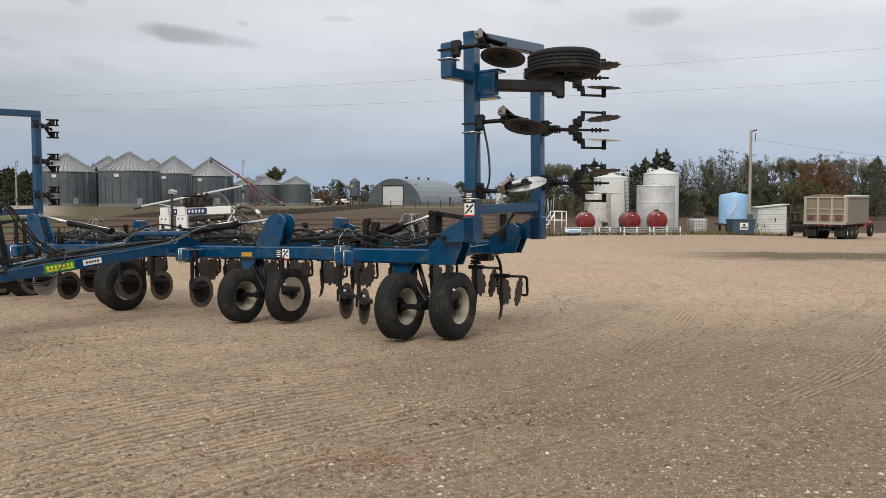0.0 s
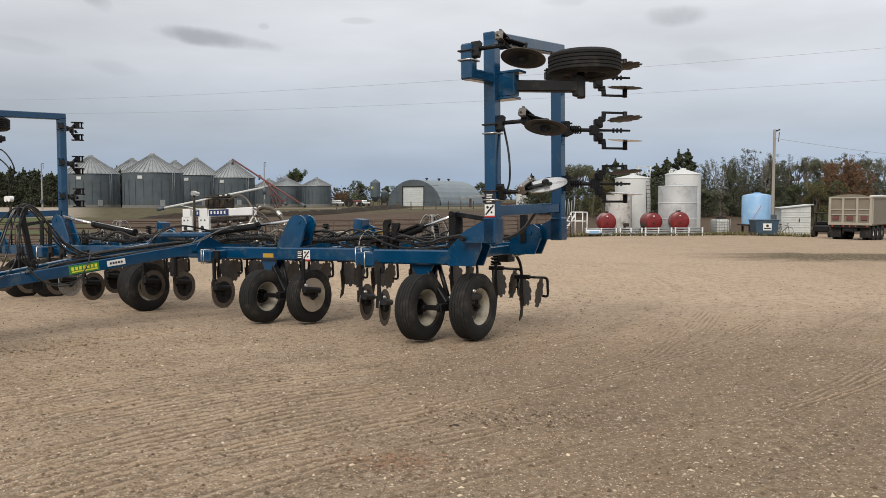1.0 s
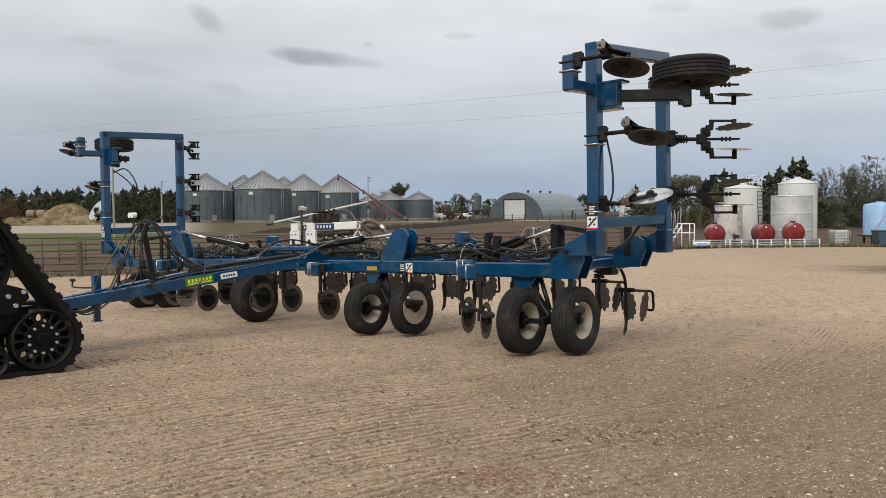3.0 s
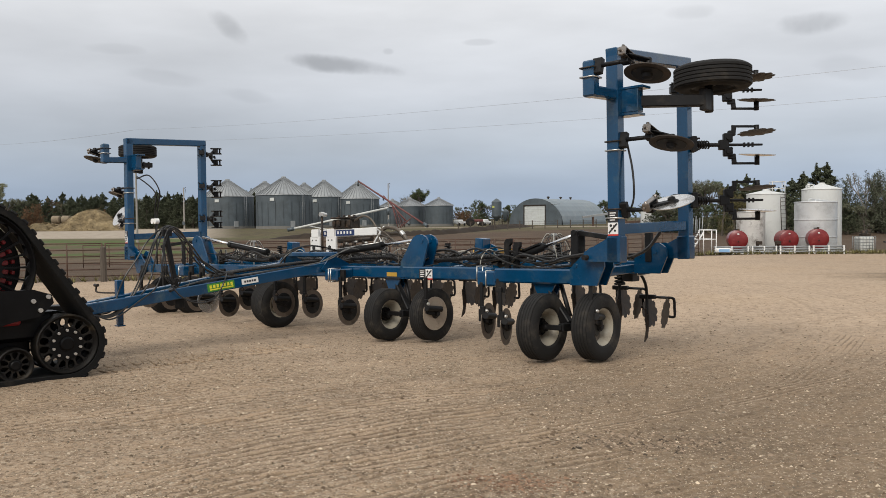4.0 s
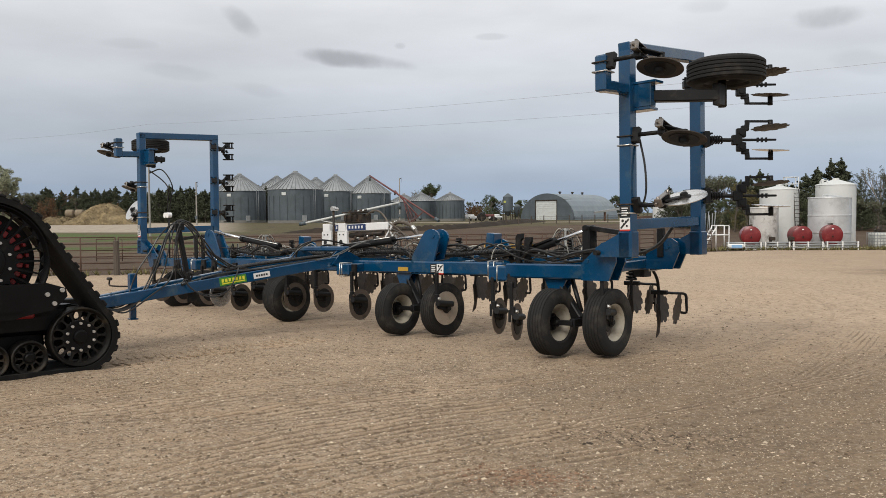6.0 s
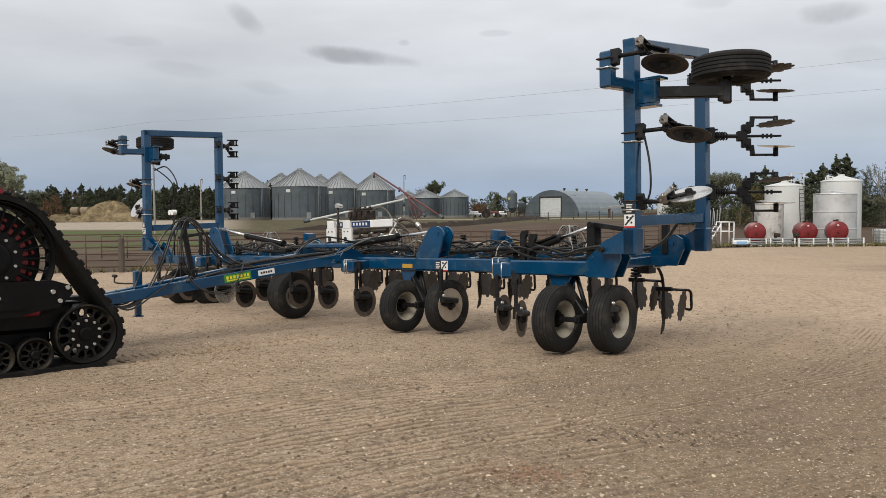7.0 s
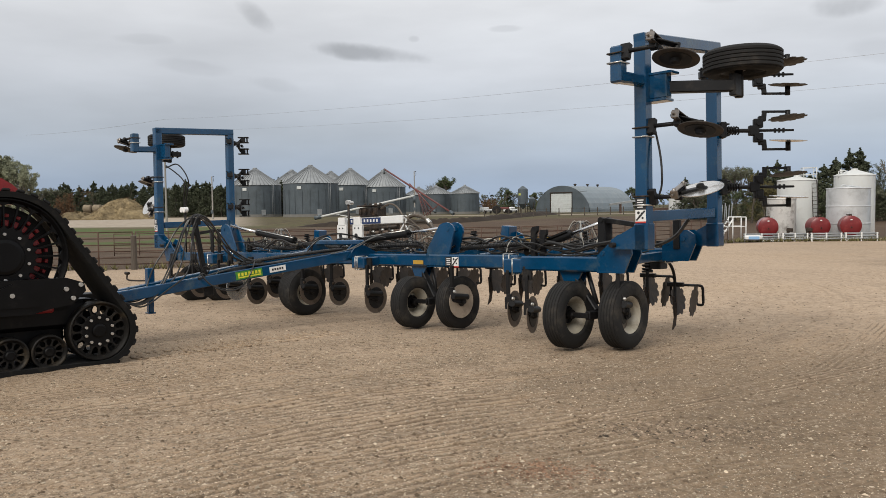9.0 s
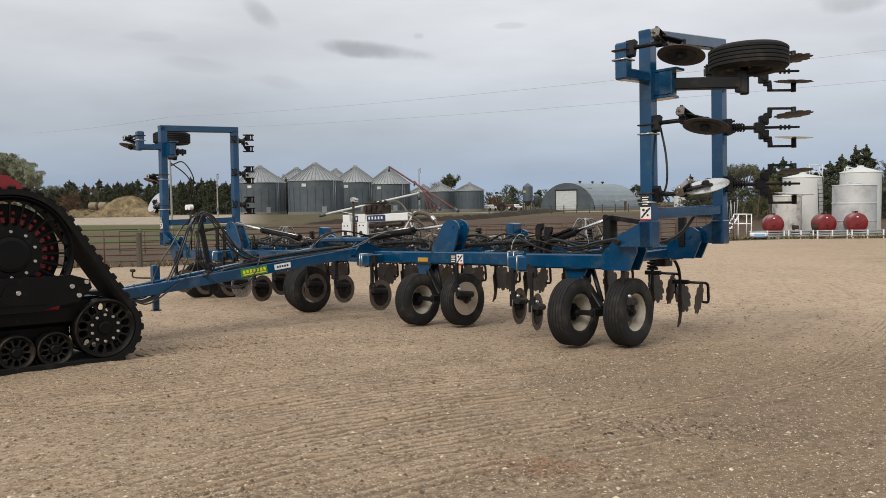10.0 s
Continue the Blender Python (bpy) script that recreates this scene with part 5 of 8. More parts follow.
# ---- row tools: mount at the origin on the bar, -z reaches for the soil, y trails ----
def disc_bm(r, notches=0, dish=0.03, seg=36):
    bm = bmesh.new()
    t = 0.004
    n = notches * 6 if notches else seg
    front, back = [], []
    for k in range(n):
        a = k * math.tau / n
        rr = r
        if notches:
            ph = (k % 6) / 6
            rr = r * (1 - 0.17 * (1 if 0.2 < ph < 0.6 else 0.25 if ph < 0.7 else 0))
        front.append([bm.verts.new((t + dish * (f / 1.0) ** 2, rr * f * math.cos(a), rr * f * math.sin(a))) for f in (0.35, 0.75, 1.0)])
        back.append([bm.verts.new((-t + dish * (f / 1.0) ** 2, rr * f * math.cos(a), rr * f * math.sin(a))) for f in (0.35, 0.75, 1.0)])
    c0, c1 = bm.verts.new((t, 0, 0)), bm.verts.new((-t, 0, 0))
    for k in range(n):
        j = (k + 1) % n
        for arr, c in ((front, c0), (back, c1)):
            bm.faces.new((arr[k][0], arr[j][0], c)).smooth = True
            for i in (0, 1):
                bm.faces.new((arr[k][i], arr[k][i + 1], arr[j][i + 1], arr[j][i])).smooth = True
        bm.faces.new((front[k][2], back[k][2], back[j][2], front[j][2]))
    return bm


COULTER_PARTS = dict(
    clamp=lambda q: box(q, (0, -0.02, -0.02), (0.12, 0.05, 0.18), bev=0.006),
    stem=lambda q: box(q, (0, -0.06, -0.25), (0.045, 0.045, 0.42), bev=0.005),
    knuckle=lambda q: box(q, (0, -0.06, -0.47), (0.075, 0.075, 0.16), bev=0.008),
    ear=lambda q: box(q, (0.03, -0.09, -0.43), (0.06, 0.05, 0.16), bev=0.006),
    disc_arm=lambda q: beam(q, (0.035, -0.06, -0.52), (0.045, 0.10, -0.56), 0.035, 0.08, bev=0.005),
    torsion_sleeve=lambda q: cyl(q, (0.075, -0.12, -0.47), (0.075, 0.17, -0.50), 0.042, seg=12),
    spindle=lambda q: cyl(q, (0.0, 0.10, -0.56), (0.09, 0.10, -0.56), 0.045, 0.035, seg=12),
)
SLIM_PARTS = dict(
    clamp=lambda q: box(q, (0, -0.03, -0.03), (0.18, 0.07, 0.12), bev=0.008),
    stem=lambda q: cyl(q, (0, -0.04, -0.05), (0, -0.04, -0.38), 0.024, seg=10),
    knuckle=lambda q: box(q, (0, -0.04, -0.37), (0.07, 0.08, 0.09), bev=0.008),
    disc_arm=lambda q: beam(q, (0.05, -0.06, -0.40), (0.035, 0.10, -0.56), 0.02, 0.085, bev=0.005),
    spindle=lambda q: cyl(q, (0.0, 0.10, -0.56), (0.06, 0.10, -0.56), 0.03, seg=12),
)


def bolt_bm():
    bm = bmesh.new()
    cyl(bm, (0, 0, 0), (0.025, 0, 0), 0.024, seg=10)
    cyl(bm, (0.025, 0, 0), (0.035, 0, 0), 0.016, seg=6)
    return bm


def knuckle_bm():
    """A sprung bracket: two cheek plates, a cross pin at each end and a bolt head."""
    bm = bmesh.new()
    for x in (0.02, 0.10):
        box(bm, (x, -0.03, -0.385), (0.012, 0.26, 0.075), bev=0.004)
    for y in (-0.145, 0.085):
        cyl(bm, (0.005, y, -0.385), (0.125, y, -0.385), 0.018, seg=8)
    box(bm, (0.06, -0.155, -0.385), (0.09, 0.02, 0.085), bev=0.004)
    cyl(bm, (0.06, -0.20, -0.37), (0.06, -0.155, -0.37), 0.016, seg=6)
    return bm


def bracket_spring():
    bm = bmesh.new()
    coil(bm, (0.06, -0.14, -0.36), (0.06, 0.07, -0.36), 0.034, 8, 0.010)
    cyl(bm, (0.06, -0.14, -0.36), (0.06, 0.07, -0.36), 0.016, seg=8)
    return bm


KNUCKLE, BSPR = mesh_of(knuckle_bm(), "spring_bracket", M["knuckle"]), mesh_of(bracket_spring(), "spring", M["black"])
ARM = {k: mesh_of(made(fn), k, M["black"]) for k, fn in COULTER_PARTS.items()}
WARM = {k: mesh_of(made(fn), k, M["black"]) for k, fn in SLIM_PARTS.items()}
BOLT, DARKBOLT = mesh_of(bolt_bm(), "bolt", M["zinc"]), mesh_of(bolt_bm(), "bolt", M["iron"])
DISC = {k: mesh_of(disc_bm(0.24, 0, 0.0), "disc", M[k]) for k in ("disc", "discd", "notch", "paledisc")}
HUBPLATE = mesh_of(made(lambda b: lathe(b, [(0.004, 0.168), (0.010, 0.160), (0.012, 0.06), (0.05, 0.05), (0.06, 0.03), (0.06, 0)], (0, 0, 0), (1, 0, 0), 20)), "disc_hub", M["black"])

SMALLHUB = mesh_of(made(lambda b: lathe(b, [(0.004, 0.075), (0.012, 0.07), (0.02, 0.045), (0.05, 0.04), (0.06, 0.025), (0.06, 0)], (0, 0, 0), (1, 0, 0), 16)), "disc_hub", M["black"])


def coulter(m, kind="discd", swivel=0.0, drop=0.0, aside=0.0, slim=False):
    kit = WARM if slim else ARM
    u = part("coulter", kit["stem"], None, toolbar, "black sprung coulter with a smooth disc", m @ pose(0, 0, -drop, 0, 0, swivel))
    for k in kit:
        if k != "stem" and not (k == "clamp" and kind == "paledisc"):
            part(k, kit[k], None, u)
    if slim:
        part("spring_bracket", KNUCKLE, None, u, "worn steel spring bracket")
        part("spring", BSPR, None, u, "black coil spring")
    else:
        part("bolt", BOLT if m.translation.x > 2.5 else DARKBOLT, None, u, "bright bolt head" if m.translation.x > 2.5 else "dull bolt head", Matrix.Translation((0.065, -0.09, -0.41)))
    d = part("disc", DISC[kind], None, u, "smooth worn steel disc", pose(0.02 + aside, 0.10, -0.56))
    hub = SMALLHUB if kind in ("disc", "paledisc") else HUBPLATE
    part("disc_hub", hub, None, u, "black disc hub", pose(0.022 + aside, 0.10, -0.56))
    part("disc_hub", hub, None, u, "", pose(0.018 + aside, 0.10, -0.56, 0, 0, 180))


for o, b, k, sw, dr in ((5.40, -0.44, "discd", 18, -0.02), (4.07, -0.46, "discd", 20, 0.108), (3.76, -0.45, "discd", 16, 0.05), (2.58, -0.25, "paledisc", -2, 0.02), (0.96, -0.46, "discd", 4, 0.03),
                        (-0.40, -0.10, "discd", 6, 0.01), (-0.60, -0.55, "discd", 4, -0.03), (-2.28, -0.10, "discd", 6, -0.04), (-2.16, -0.60, "discd", 8, 0.04), (-2.85, -0.6, "disc", 4, 0.0),
                        (-3.4, -0.5, "discd", 4, 0.0), (-4.2, -0.6, "discd", 4, 0.0), (-5.1, -0.6, "discd", 4, 0.0)):
    coulter(Matrix.Translation((o, b, 0.995)), k, sw, dr)


def shank_bm():
    bm = bmesh.new()
    box(bm, (0, 0, 0), (0.16, 0.20, 0.21), bev=0.01)
    sweep(bm, [(0, 0.10, 0.02), (0, 0.26, -0.02), (0, 0.40, -0.16), (0, 0.44, -0.36), (0, 0.42, -0.58)], 0.021, 8, 5)
    return bm


def closing_arm(s):
    bm = bmesh.new()
    sweep(bm, [(0.10 * s, 0.44, -0.34), (0.15 * s, 0.54, -0.35), (0.17 * s, 0.66, -0.36), (0.235 * s, 0.76, -0.38), (0.24 * s, 0.78, -0.50), (0.235 * s, 0.78, -0.63), (0.17 * s, 0.74, -0.63)], 0.02, 6, 4)
    return bm


def knife_bm():
    bm = bmesh.new()
    plate(bm, [(0, 0.38, -0.50), (0, 0.46, -0.50), (0, 0.48, -0.72), (0, 0.44, -0.90), (0, 0.36, -0.96), (0, 0.41, -0.80)], (1, 0, 0), 0.02)
    return bm


def row_spring():
    bm = bmesh.new()
    coil(bm, (0, 0.06, 0.08), (0, 0.04, 0.40), 0.052, 7, 0.013)
    cyl(bm, (0, 0.06, 0.05), (0, 0.04, 0.42), 0.016, seg=8)
    cyl(bm, (0, 0.04, 0.40), (0, 0.04, 0.43), 0.05, seg=10)
    return bm


SHANK, KNIFE, RSPR = mesh_of(shank_bm(), "shank_unit", M["black"]), mesh_of(knife_bm(), "knife", M["iron"]), mesh_of(row_spring(), "spring", M["black"])
NOTCH = {k: mesh_of(disc_bm(0.225, 10, 0.018), "notched_disc", M[k]) for k in ("disc", "notch")}
BIGNOTCH = mesh_of(disc_bm(0.225, 10, 0.012), "notched_disc", M["notch"])


CROSS = mesh_of(made(lambda q: beam(q, (-0.12, 0.46, -0.34), (0.12, 0.46, -0.34), 0.06, 0.06, bev=0.008)), "cross_bar", M["black"])
CARM = {s: mesh_of(closing_arm(s), "closing_arm", M["black"]) for s in (1, -1)}


def shank(m, kind="notch"):
    u = part("shank_unit", SHANK, None, toolbar, "black spring shank with two notched closing discs", m)
    part("knife", KNIFE, None, u, "worn steel knife")
    part("spring", RSPR, None, u, "black coil spring", Matrix.Translation((0, 0, -0.16)))
    part("cross_bar", CROSS, None, u)
    for s in (1, -1):
        part("closing_arm", CARM[s], None, u)
        part("notched_disc", BIGNOTCH, None, u, "notched closing disc", Matrix.Translation((0.14 * s, 0.68 if s > 0 else 0.76, -0.58)) @ pose(0, 0, 0, rng.uniform(0, 60), 8 * s, 7 + 6 * s))


for k in (-4, -3, -2, 0, 1, 2, 3, 4, 5, 6, 7, 8):
    shank(Matrix.Translation((-1.51 + 0.763 * k + (0.12 if k < 5 else 0.0), 1.14, 1.15 - (0.06 if k == 8 else 0.0))))
shank(Matrix.Translation((5.02, 1.14, 0.975)))
bm = bmesh.new()
coil(bm, (4.875, 1.10, 0.84), (4.875, 1.10, 1.12), 0.062, 6, 0.016)
cyl(bm, (4.875, 1.10, 0.78), (4.875, 1.10, 1.14), 0.02, seg=8)
cyl(bm, (4.875, 1.10, 0.82), (4.875, 1.10, 0.845), 0.075, seg=12)
tp("spring", bm, "black", "heavy black coil spring")


# ---- wings, folded upright ----
def straight_shank():
    bm = bmesh.new()
    box(bm, (0, 0.0, -0.10), (0.20, 0.16, 0.07), bev=0.01)
    for ex in (-0.07, 0.07):
        for ey in (-0.05, 0.05):
            cyl(bm, (ex, ey, -0.17), (ex, ey, 0.16), 0.012, seg=6)
    box(bm, (0, 0.02, 0.12), (0.10, 0.12, 0.08), bev=0.01)
    cyl(bm, (0, 0.05, -0.10), (0, 0.12, -0.48), 0.026, seg=8)
    coil(bm, (0, 0.045, -0.14), (0, 0.075, -0.30), 0.048, 5, 0.011)
    box(bm, (0, 0.12, -0.50), (0.13, 0.08, 0.12), bev=0.01)
    cyl(bm, (0, 0.12, -0.50), (0, 0.16, -0.98), 0.02, 0.014, seg=8)
    for k in range(3):
        box(bm, (0, 0.155, -0.76 - 0.05 * k), (0.06, 0.03, 0.02))
    return bm


def disc_arm(s):
    bm = bmesh.new()
    box(bm, (0.09 * s, 0.12, -0.55), (0.12, 0.08, 0.11), bev=0.012)
    box(bm, (0.15 * s, 0.13, -0.60), (0.07, 0.06, 0.09), bev=0.01)
    cyl(bm, (0.09 * s, 0.06, -0.55), (0.09 * s, 0.19, -0.55), 0.03, seg=10)
    beam(bm, (0.14 * s, 0.13, -0.62), (0.24 * s, 0.13, -0.63), 0.05, 0.05, bev=0.006)
    beam(bm, (0.24 * s, 0.13, -0.60), (0.24 * s, 0.18, -0.92), 0.03, 0.025, up=(0, 1, 0), bev=0.004)
    cyl(bm, (0.26 * s, 0.18, -0.92), (0.15 * s, 0.18, -0.92), 0.03, seg=10)
    return bm


STRAIGHT = mesh_of(straight_shank(), "shank_unit", M["black"])
DARM = {s: mesh_of(disc_arm(s), "disc_arm", M["black"]) for s in (1, -1)}


def square_bracket(s):
    bm = bmesh.new()
    beam(bm, (0.05 * s, 0.12, -0.52), (0.12 * s, 0.13, -0.74), 0.05, 0.04, up=(0, 1, 0), bev=0.006)
    box(bm, (0.135 * s, 0.19, -0.76), (0.13, 0.10, 0.10), bev=0.01)
    for x in (0.075, 0.195):
        box(bm, (x * s, 0.20, -0.76), (0.022, 0.25, 0.13), bev=0.006)
    cyl(bm, (0.135 * s, 0.16, -0.70), (0.135 * s, 0.16, -0.84), 0.035, seg=10)
    cyl(bm, (0.06 * s, 0.285, -0.76), (0.21 * s, 0.285, -0.76), 0.018, seg=8)
    return bm


SQUARE = {s: mesh_of(square_bracket(s), "disc_bracket", M["black"]) for s in (1, -1)}


def wing_shank(m, kind, both=False, discs=True):
    u = part("shank_unit", STRAIGHT, None, toolbar, "black straight shank with two notched closing discs" if discs else "black straight shank with two square brackets", m)
    for s in (1, -1):
        if not discs:
            part("disc_bracket", SQUARE[s], None, u)
            continue
        part("disc_arm", DARM[s], None, u, "", Matrix())
        part("notched_disc", NOTCH[kind if s < 0 or both else "notch"], None, u, "notched closing disc", Matrix.Translation((0.145 * s, 0.18, -0.92)) @ pose(0, 0, 0, rng.uniform(0, 60), -3 * s, 5 * s))


def wing(s):
    O = 5.80 * s
    up = 0.0 if s > 0 else 0.15
    bar("front_mast", (O, -0.55, 1.22), (O, -0.55, 3.56 + up), 0.145, 0.145, bev=0.010)
    bar("rear_mast", (O, 1.17, 1.25), (O, 1.17, 3.66 + up * 0.5), 0.145, 0.145, bev=0.010)
    bar("top_beam", (O, -0.625, 3.51 + up), (O, 1.245, 3.69 + up * 0.5), 0.145, 0.13, bev=0.010)
    bar("lower_beam", (O, -0.47, 1.545 + up * 0.75), (O, 1.09, 1.60 + up * 0.75), 0.11, 0.125, bev=0.01)
    bar("offset_arm", (O, -0.49, 3.06 + up * 1.4), (O, -1.11, 3.03 + up * 1.4), 0.13, 0.12)
    bar("offset_end", (O, -1.05, 2.97 + up * 1.4), (O, -1.05, 3.36 + up * 1.4), 0.14, 0.14)
    for b in (-0.55, 1.17):
        bm = bmesh.new()
        box(bm, (O, b, 1.32), (0.17, 0.17, 0.30), bev=0.012)
        for e in (0.07, -0.07):
            plate(bm, [(O - 0.38 * s, b + e, 1.18), (O - 0.38 * s, b + e, 1.29), (O - 0.30 * s, b + e, 1.33), (O - 0.06 * s, b + e, 1.45), (O + 0.05 * s, b + e, 1.45), (O + 0.05 * s, b + e, 1.18)], (0, 1, 0), 0.03)
        tp("wing_foot", bm, "blue", "blue wing foot with hinge plates")
        bm = bmesh.new()
        cyl(bm, (O - 0.34 * s, b - 0.16, 1.23), (O - 0.34 * s, b + 0.16, 1.23), 0.03, seg=10)
        tp("pin", bm, "black")
    # wheel bracket, arm and wheel lying flat
    bm = bmesh.new()
    inner = 1 if s > 0 else -1
    for x, y, z, size in ((0.16, -0.46, 2.98, (0.22, 0.12, 0.26)), (0.18, -0.44, 3.12, (0.32, 0.18, 0.03)), (0.14, -0.44, 2.83, (0.26, 0.18, 0.03))):
        box(bm, (O + x * s * inner, y, z + up * 1.6), size, bev=0.006)
    tp("wheel_bracket", bm, "blue")
    bm = bmesh.new()
    w2 = up * 1.6
    beam(bm, (O + 0.20 * s, -0.42, 2.97 + w2), (O + 0.80 * s, 0.02, 2.96 + w2), 0.12, 0.125, bev=0.01)
    cyl(bm, (O + 0.80 * s, 0.12, 2.84 + w2), (O + 0.80 * s, 0.12, 3.22 + w2), 0.045, seg=10)
    box(bm, (O + 0.80 * s, 0.06, 2.97 + w2), (0.08, 0.2, 0.24), bev=0.006)
    if s < 0:
        box(bm, (O - 0.10, -0.10, 3.20), (0.14, 0.22, 0.10), bev=0.01)
        box(bm, (O - 0.10, -0.24, 3.22), (0.10, 0.16, 0.06), bev=0.008)
        for y in (-0.16, -0.05):
            cyl(bm, (O - 0.10, y, 3.12), (O - 0.10, y, 3.27), 0.022, seg=8)
    tp("wheel_arm", bm, "black", "black wheel arm")
    wheel(Matrix.Translation((O + (0.80 if s > 0 else 0.72) * s, 0.22 if s > 0 else 0.02, 3.24 + up * 2.1)) @ pose(0, 0, 0, 0, 90, 0), 1.06 if s > 0 else 1.0, True)
    for i, (b, h) in enumerate(((-1.05, 3.28 + 1.3 * up), (-0.55, 2.53 + up), (-0.55, 1.77 + up * 1.8))):
        m = Matrix(((0, 0, -s, O + 0.06 * s), (0, 1, 0, b), (1 if s > 0 else -1, 0, 0, h), (0, 0, 0, 1)))
        coulter(m @ pose(0, 0.03, 0, 0, 0, (16, 16, -22 if s > 0 else -60)[i] * s), "disc" if i == 2 else "notch", 0, 0, (-0.13, -0.06, 0.0)[i] * s, True)
        clamp((O, b, h), 2, 0.145, 0.145, material="iron")
        clamp((O, b, h - 0.10), 2, 0.145, 0.145)
    for i, h in enumerate((3.35 + 1.3 * up, 2.64 + up, 1.92 + up)):
        m = Matrix(((0, 0, -s, O), (0, 1, 0, 1.17), (1 if s > 0 else -1, 0, 0, h), (0, 0, 0, 1)))
        wing_shank(m @ pose(0, 0, 0, 40) @ Matrix.Diagonal((1, 1, 1.06, 1)), "disc" if i > 0 and s > 0 else "notch", discs=s > 0)
    bm = bmesh.new()
    sweep(bm, [(O + 0.10 * s, -0.46, 2.50), (O + 0.15 * s, -0.44, 2.2), (O + 0.16 * s, -0.44, 1.9), (O + 0.10 * s, -0.46, 1.70)], 0.012, 6, 6)
    tp("hose", bm, "hose", "black hydraulic hose")
    bm = bmesh.new()
    sweep(bm, [(O - 0.6 * s, 0.3, 1.15), (O - 0.49 * s, 0.45, 1.19), (O - 0.35 * s, 0.5, 1.23), (O - 0.19 * s, 0.55, 1.33), (O - 0.06 * s, 0.6, 1.52)], 0.022, 6, 6)
    tp("hose", bm, "hose", "black hydraulic hose")
    bar("rear_post", (O - 0.43 * s, 1.0, 1.14), (O - 0.43 * s, 1.0, 1.60), 0.085, 0.08, "black", 0.008, label="black post beside the hinge")


wing(1)
wing(-1)
warning((5.80, -0.626, 1.555), (1, 0, 0), (0, 0, 1), (0, -1, 0), 0.13, True)
warning((-5.80, -0.626, 1.60), (1, 0, 0), (0, 0, 1), (0, -1, 0), 0.12, True)
bm = bmesh.new()
for k in range(2):
    sweep(bm, [(-5.9 - 0.05 * k, -0.3, 2.9), (-6.1 + 0.5 * k, -0.2, 2.95), (-5.55 + 0.2 * k, -0.1, 2.6), (-5.75 + 0.1 * k, 0.0, 2.2), (-5.7, 0.0, 1.4)], 0.014, 6, 6)
tp("hose", bm, "hose", "black hydraulic hose")


def at(x, y, rz=0.0, dz=0.0):
    """A pose on the ground."""
    return pose(x, y, gz(x, y) + dz, 0, 0, rz)


# ---- tractor with rubber tracks: local x back, y away from the near side, z up ----
tb = Vector((0.58, 0.815, -0.0177)).normalized()
tn = Vector((-0.815, 0.58, 0.0)).normalized()
tz = tb.cross(tn).normalized()
TR = Matrix((tb, tn, tz)).transposed().to_4x4()
TR.translation = Vector((-5.565, 7.86, -0.225))
tractor = thing("tracked_tractor", TR, "red farm tractor on black rubber tracks, hitched to the toolbar", "tractor")


def loop_path():
    """Outline of the track belt in x, z: round the rear idler, up over the drive wheel and down to the front idler."""
    circles = [((0.0, 0.375), 0.362), ((-0.93, 1.225), 0.655), ((-1.95, 0.375), 0.362)]
    pts = []

    def tangent(c1, r1, c2, r2):
        d = Vector(c2) - Vector(c1)
        L = d.length
        u = d / L
        s = (r1 - r2) / L
        c = math.sqrt(1 - s * s)
        n = Vector((u.x * s + u.y * c, u.y * s - u.x * c))
        return Vector(c1) + n * r1, Vector(c2) + n * r2, math.atan2(n.y, n.x)

    segs = [tangent(*circles[i], *circles[(i + 1) % 3]) for i in range(3)]
    for i in range(3):
        p, q, a = segs[i]
        c, r = circles[(i + 1) % 3]
        a1 = segs[(i + 1) % 3][2]
        pts += [p.lerp(q, k / 14) for k in range(14)]
        da = (a1 - a) % math.tau
        if da > math.pi:
            da -= math.tau
        n = max(4, int(abs(da) * 10))
        pts += [Vector((c[0] + r * math.cos(a + da * k / n), c[1] + r * math.sin(a + da * k / n))) for k in range(n)]
    return pts


def tangent_order():
    pts = loop_path()
    area = sum(a.x * b.y - b.x * a.y for a, b in zip(pts, pts[1:] + pts[:1]))
    return pts if area > 0 else pts[::-1]


def track_belt():
    pts = tangent_order()
    n = len(pts)
    bm = bmesh.new()
    rings = []
    for i, p in enumerate(pts):
        t = (pts[(i + 1) % n] - pts[i - 1]).normalized()
        nrm = Vector((t.y, -t.x))
        o = p + nrm * 0.03
        q = p - nrm * 0.03
        rings.append([bm.verts.new((o.x, 0.0, o.y)), bm.verts.new((o.x, 0.72, o.y)), bm.verts.new((q.x, 0.72, q.y)), bm.verts.new((q.x, 0.0, q.y))])
    for i in range(n):
        a, b = rings[i], rings[(i + 1) % n]
        for k in range(4):
            bm.faces.new((a[k], a[(k + 1) % 4], b[(k + 1) % 4], b[k]))
    return bm


belt = part("track_belt", track_belt(), M["trackrubber"], tractor, "black rubber track with lugs")


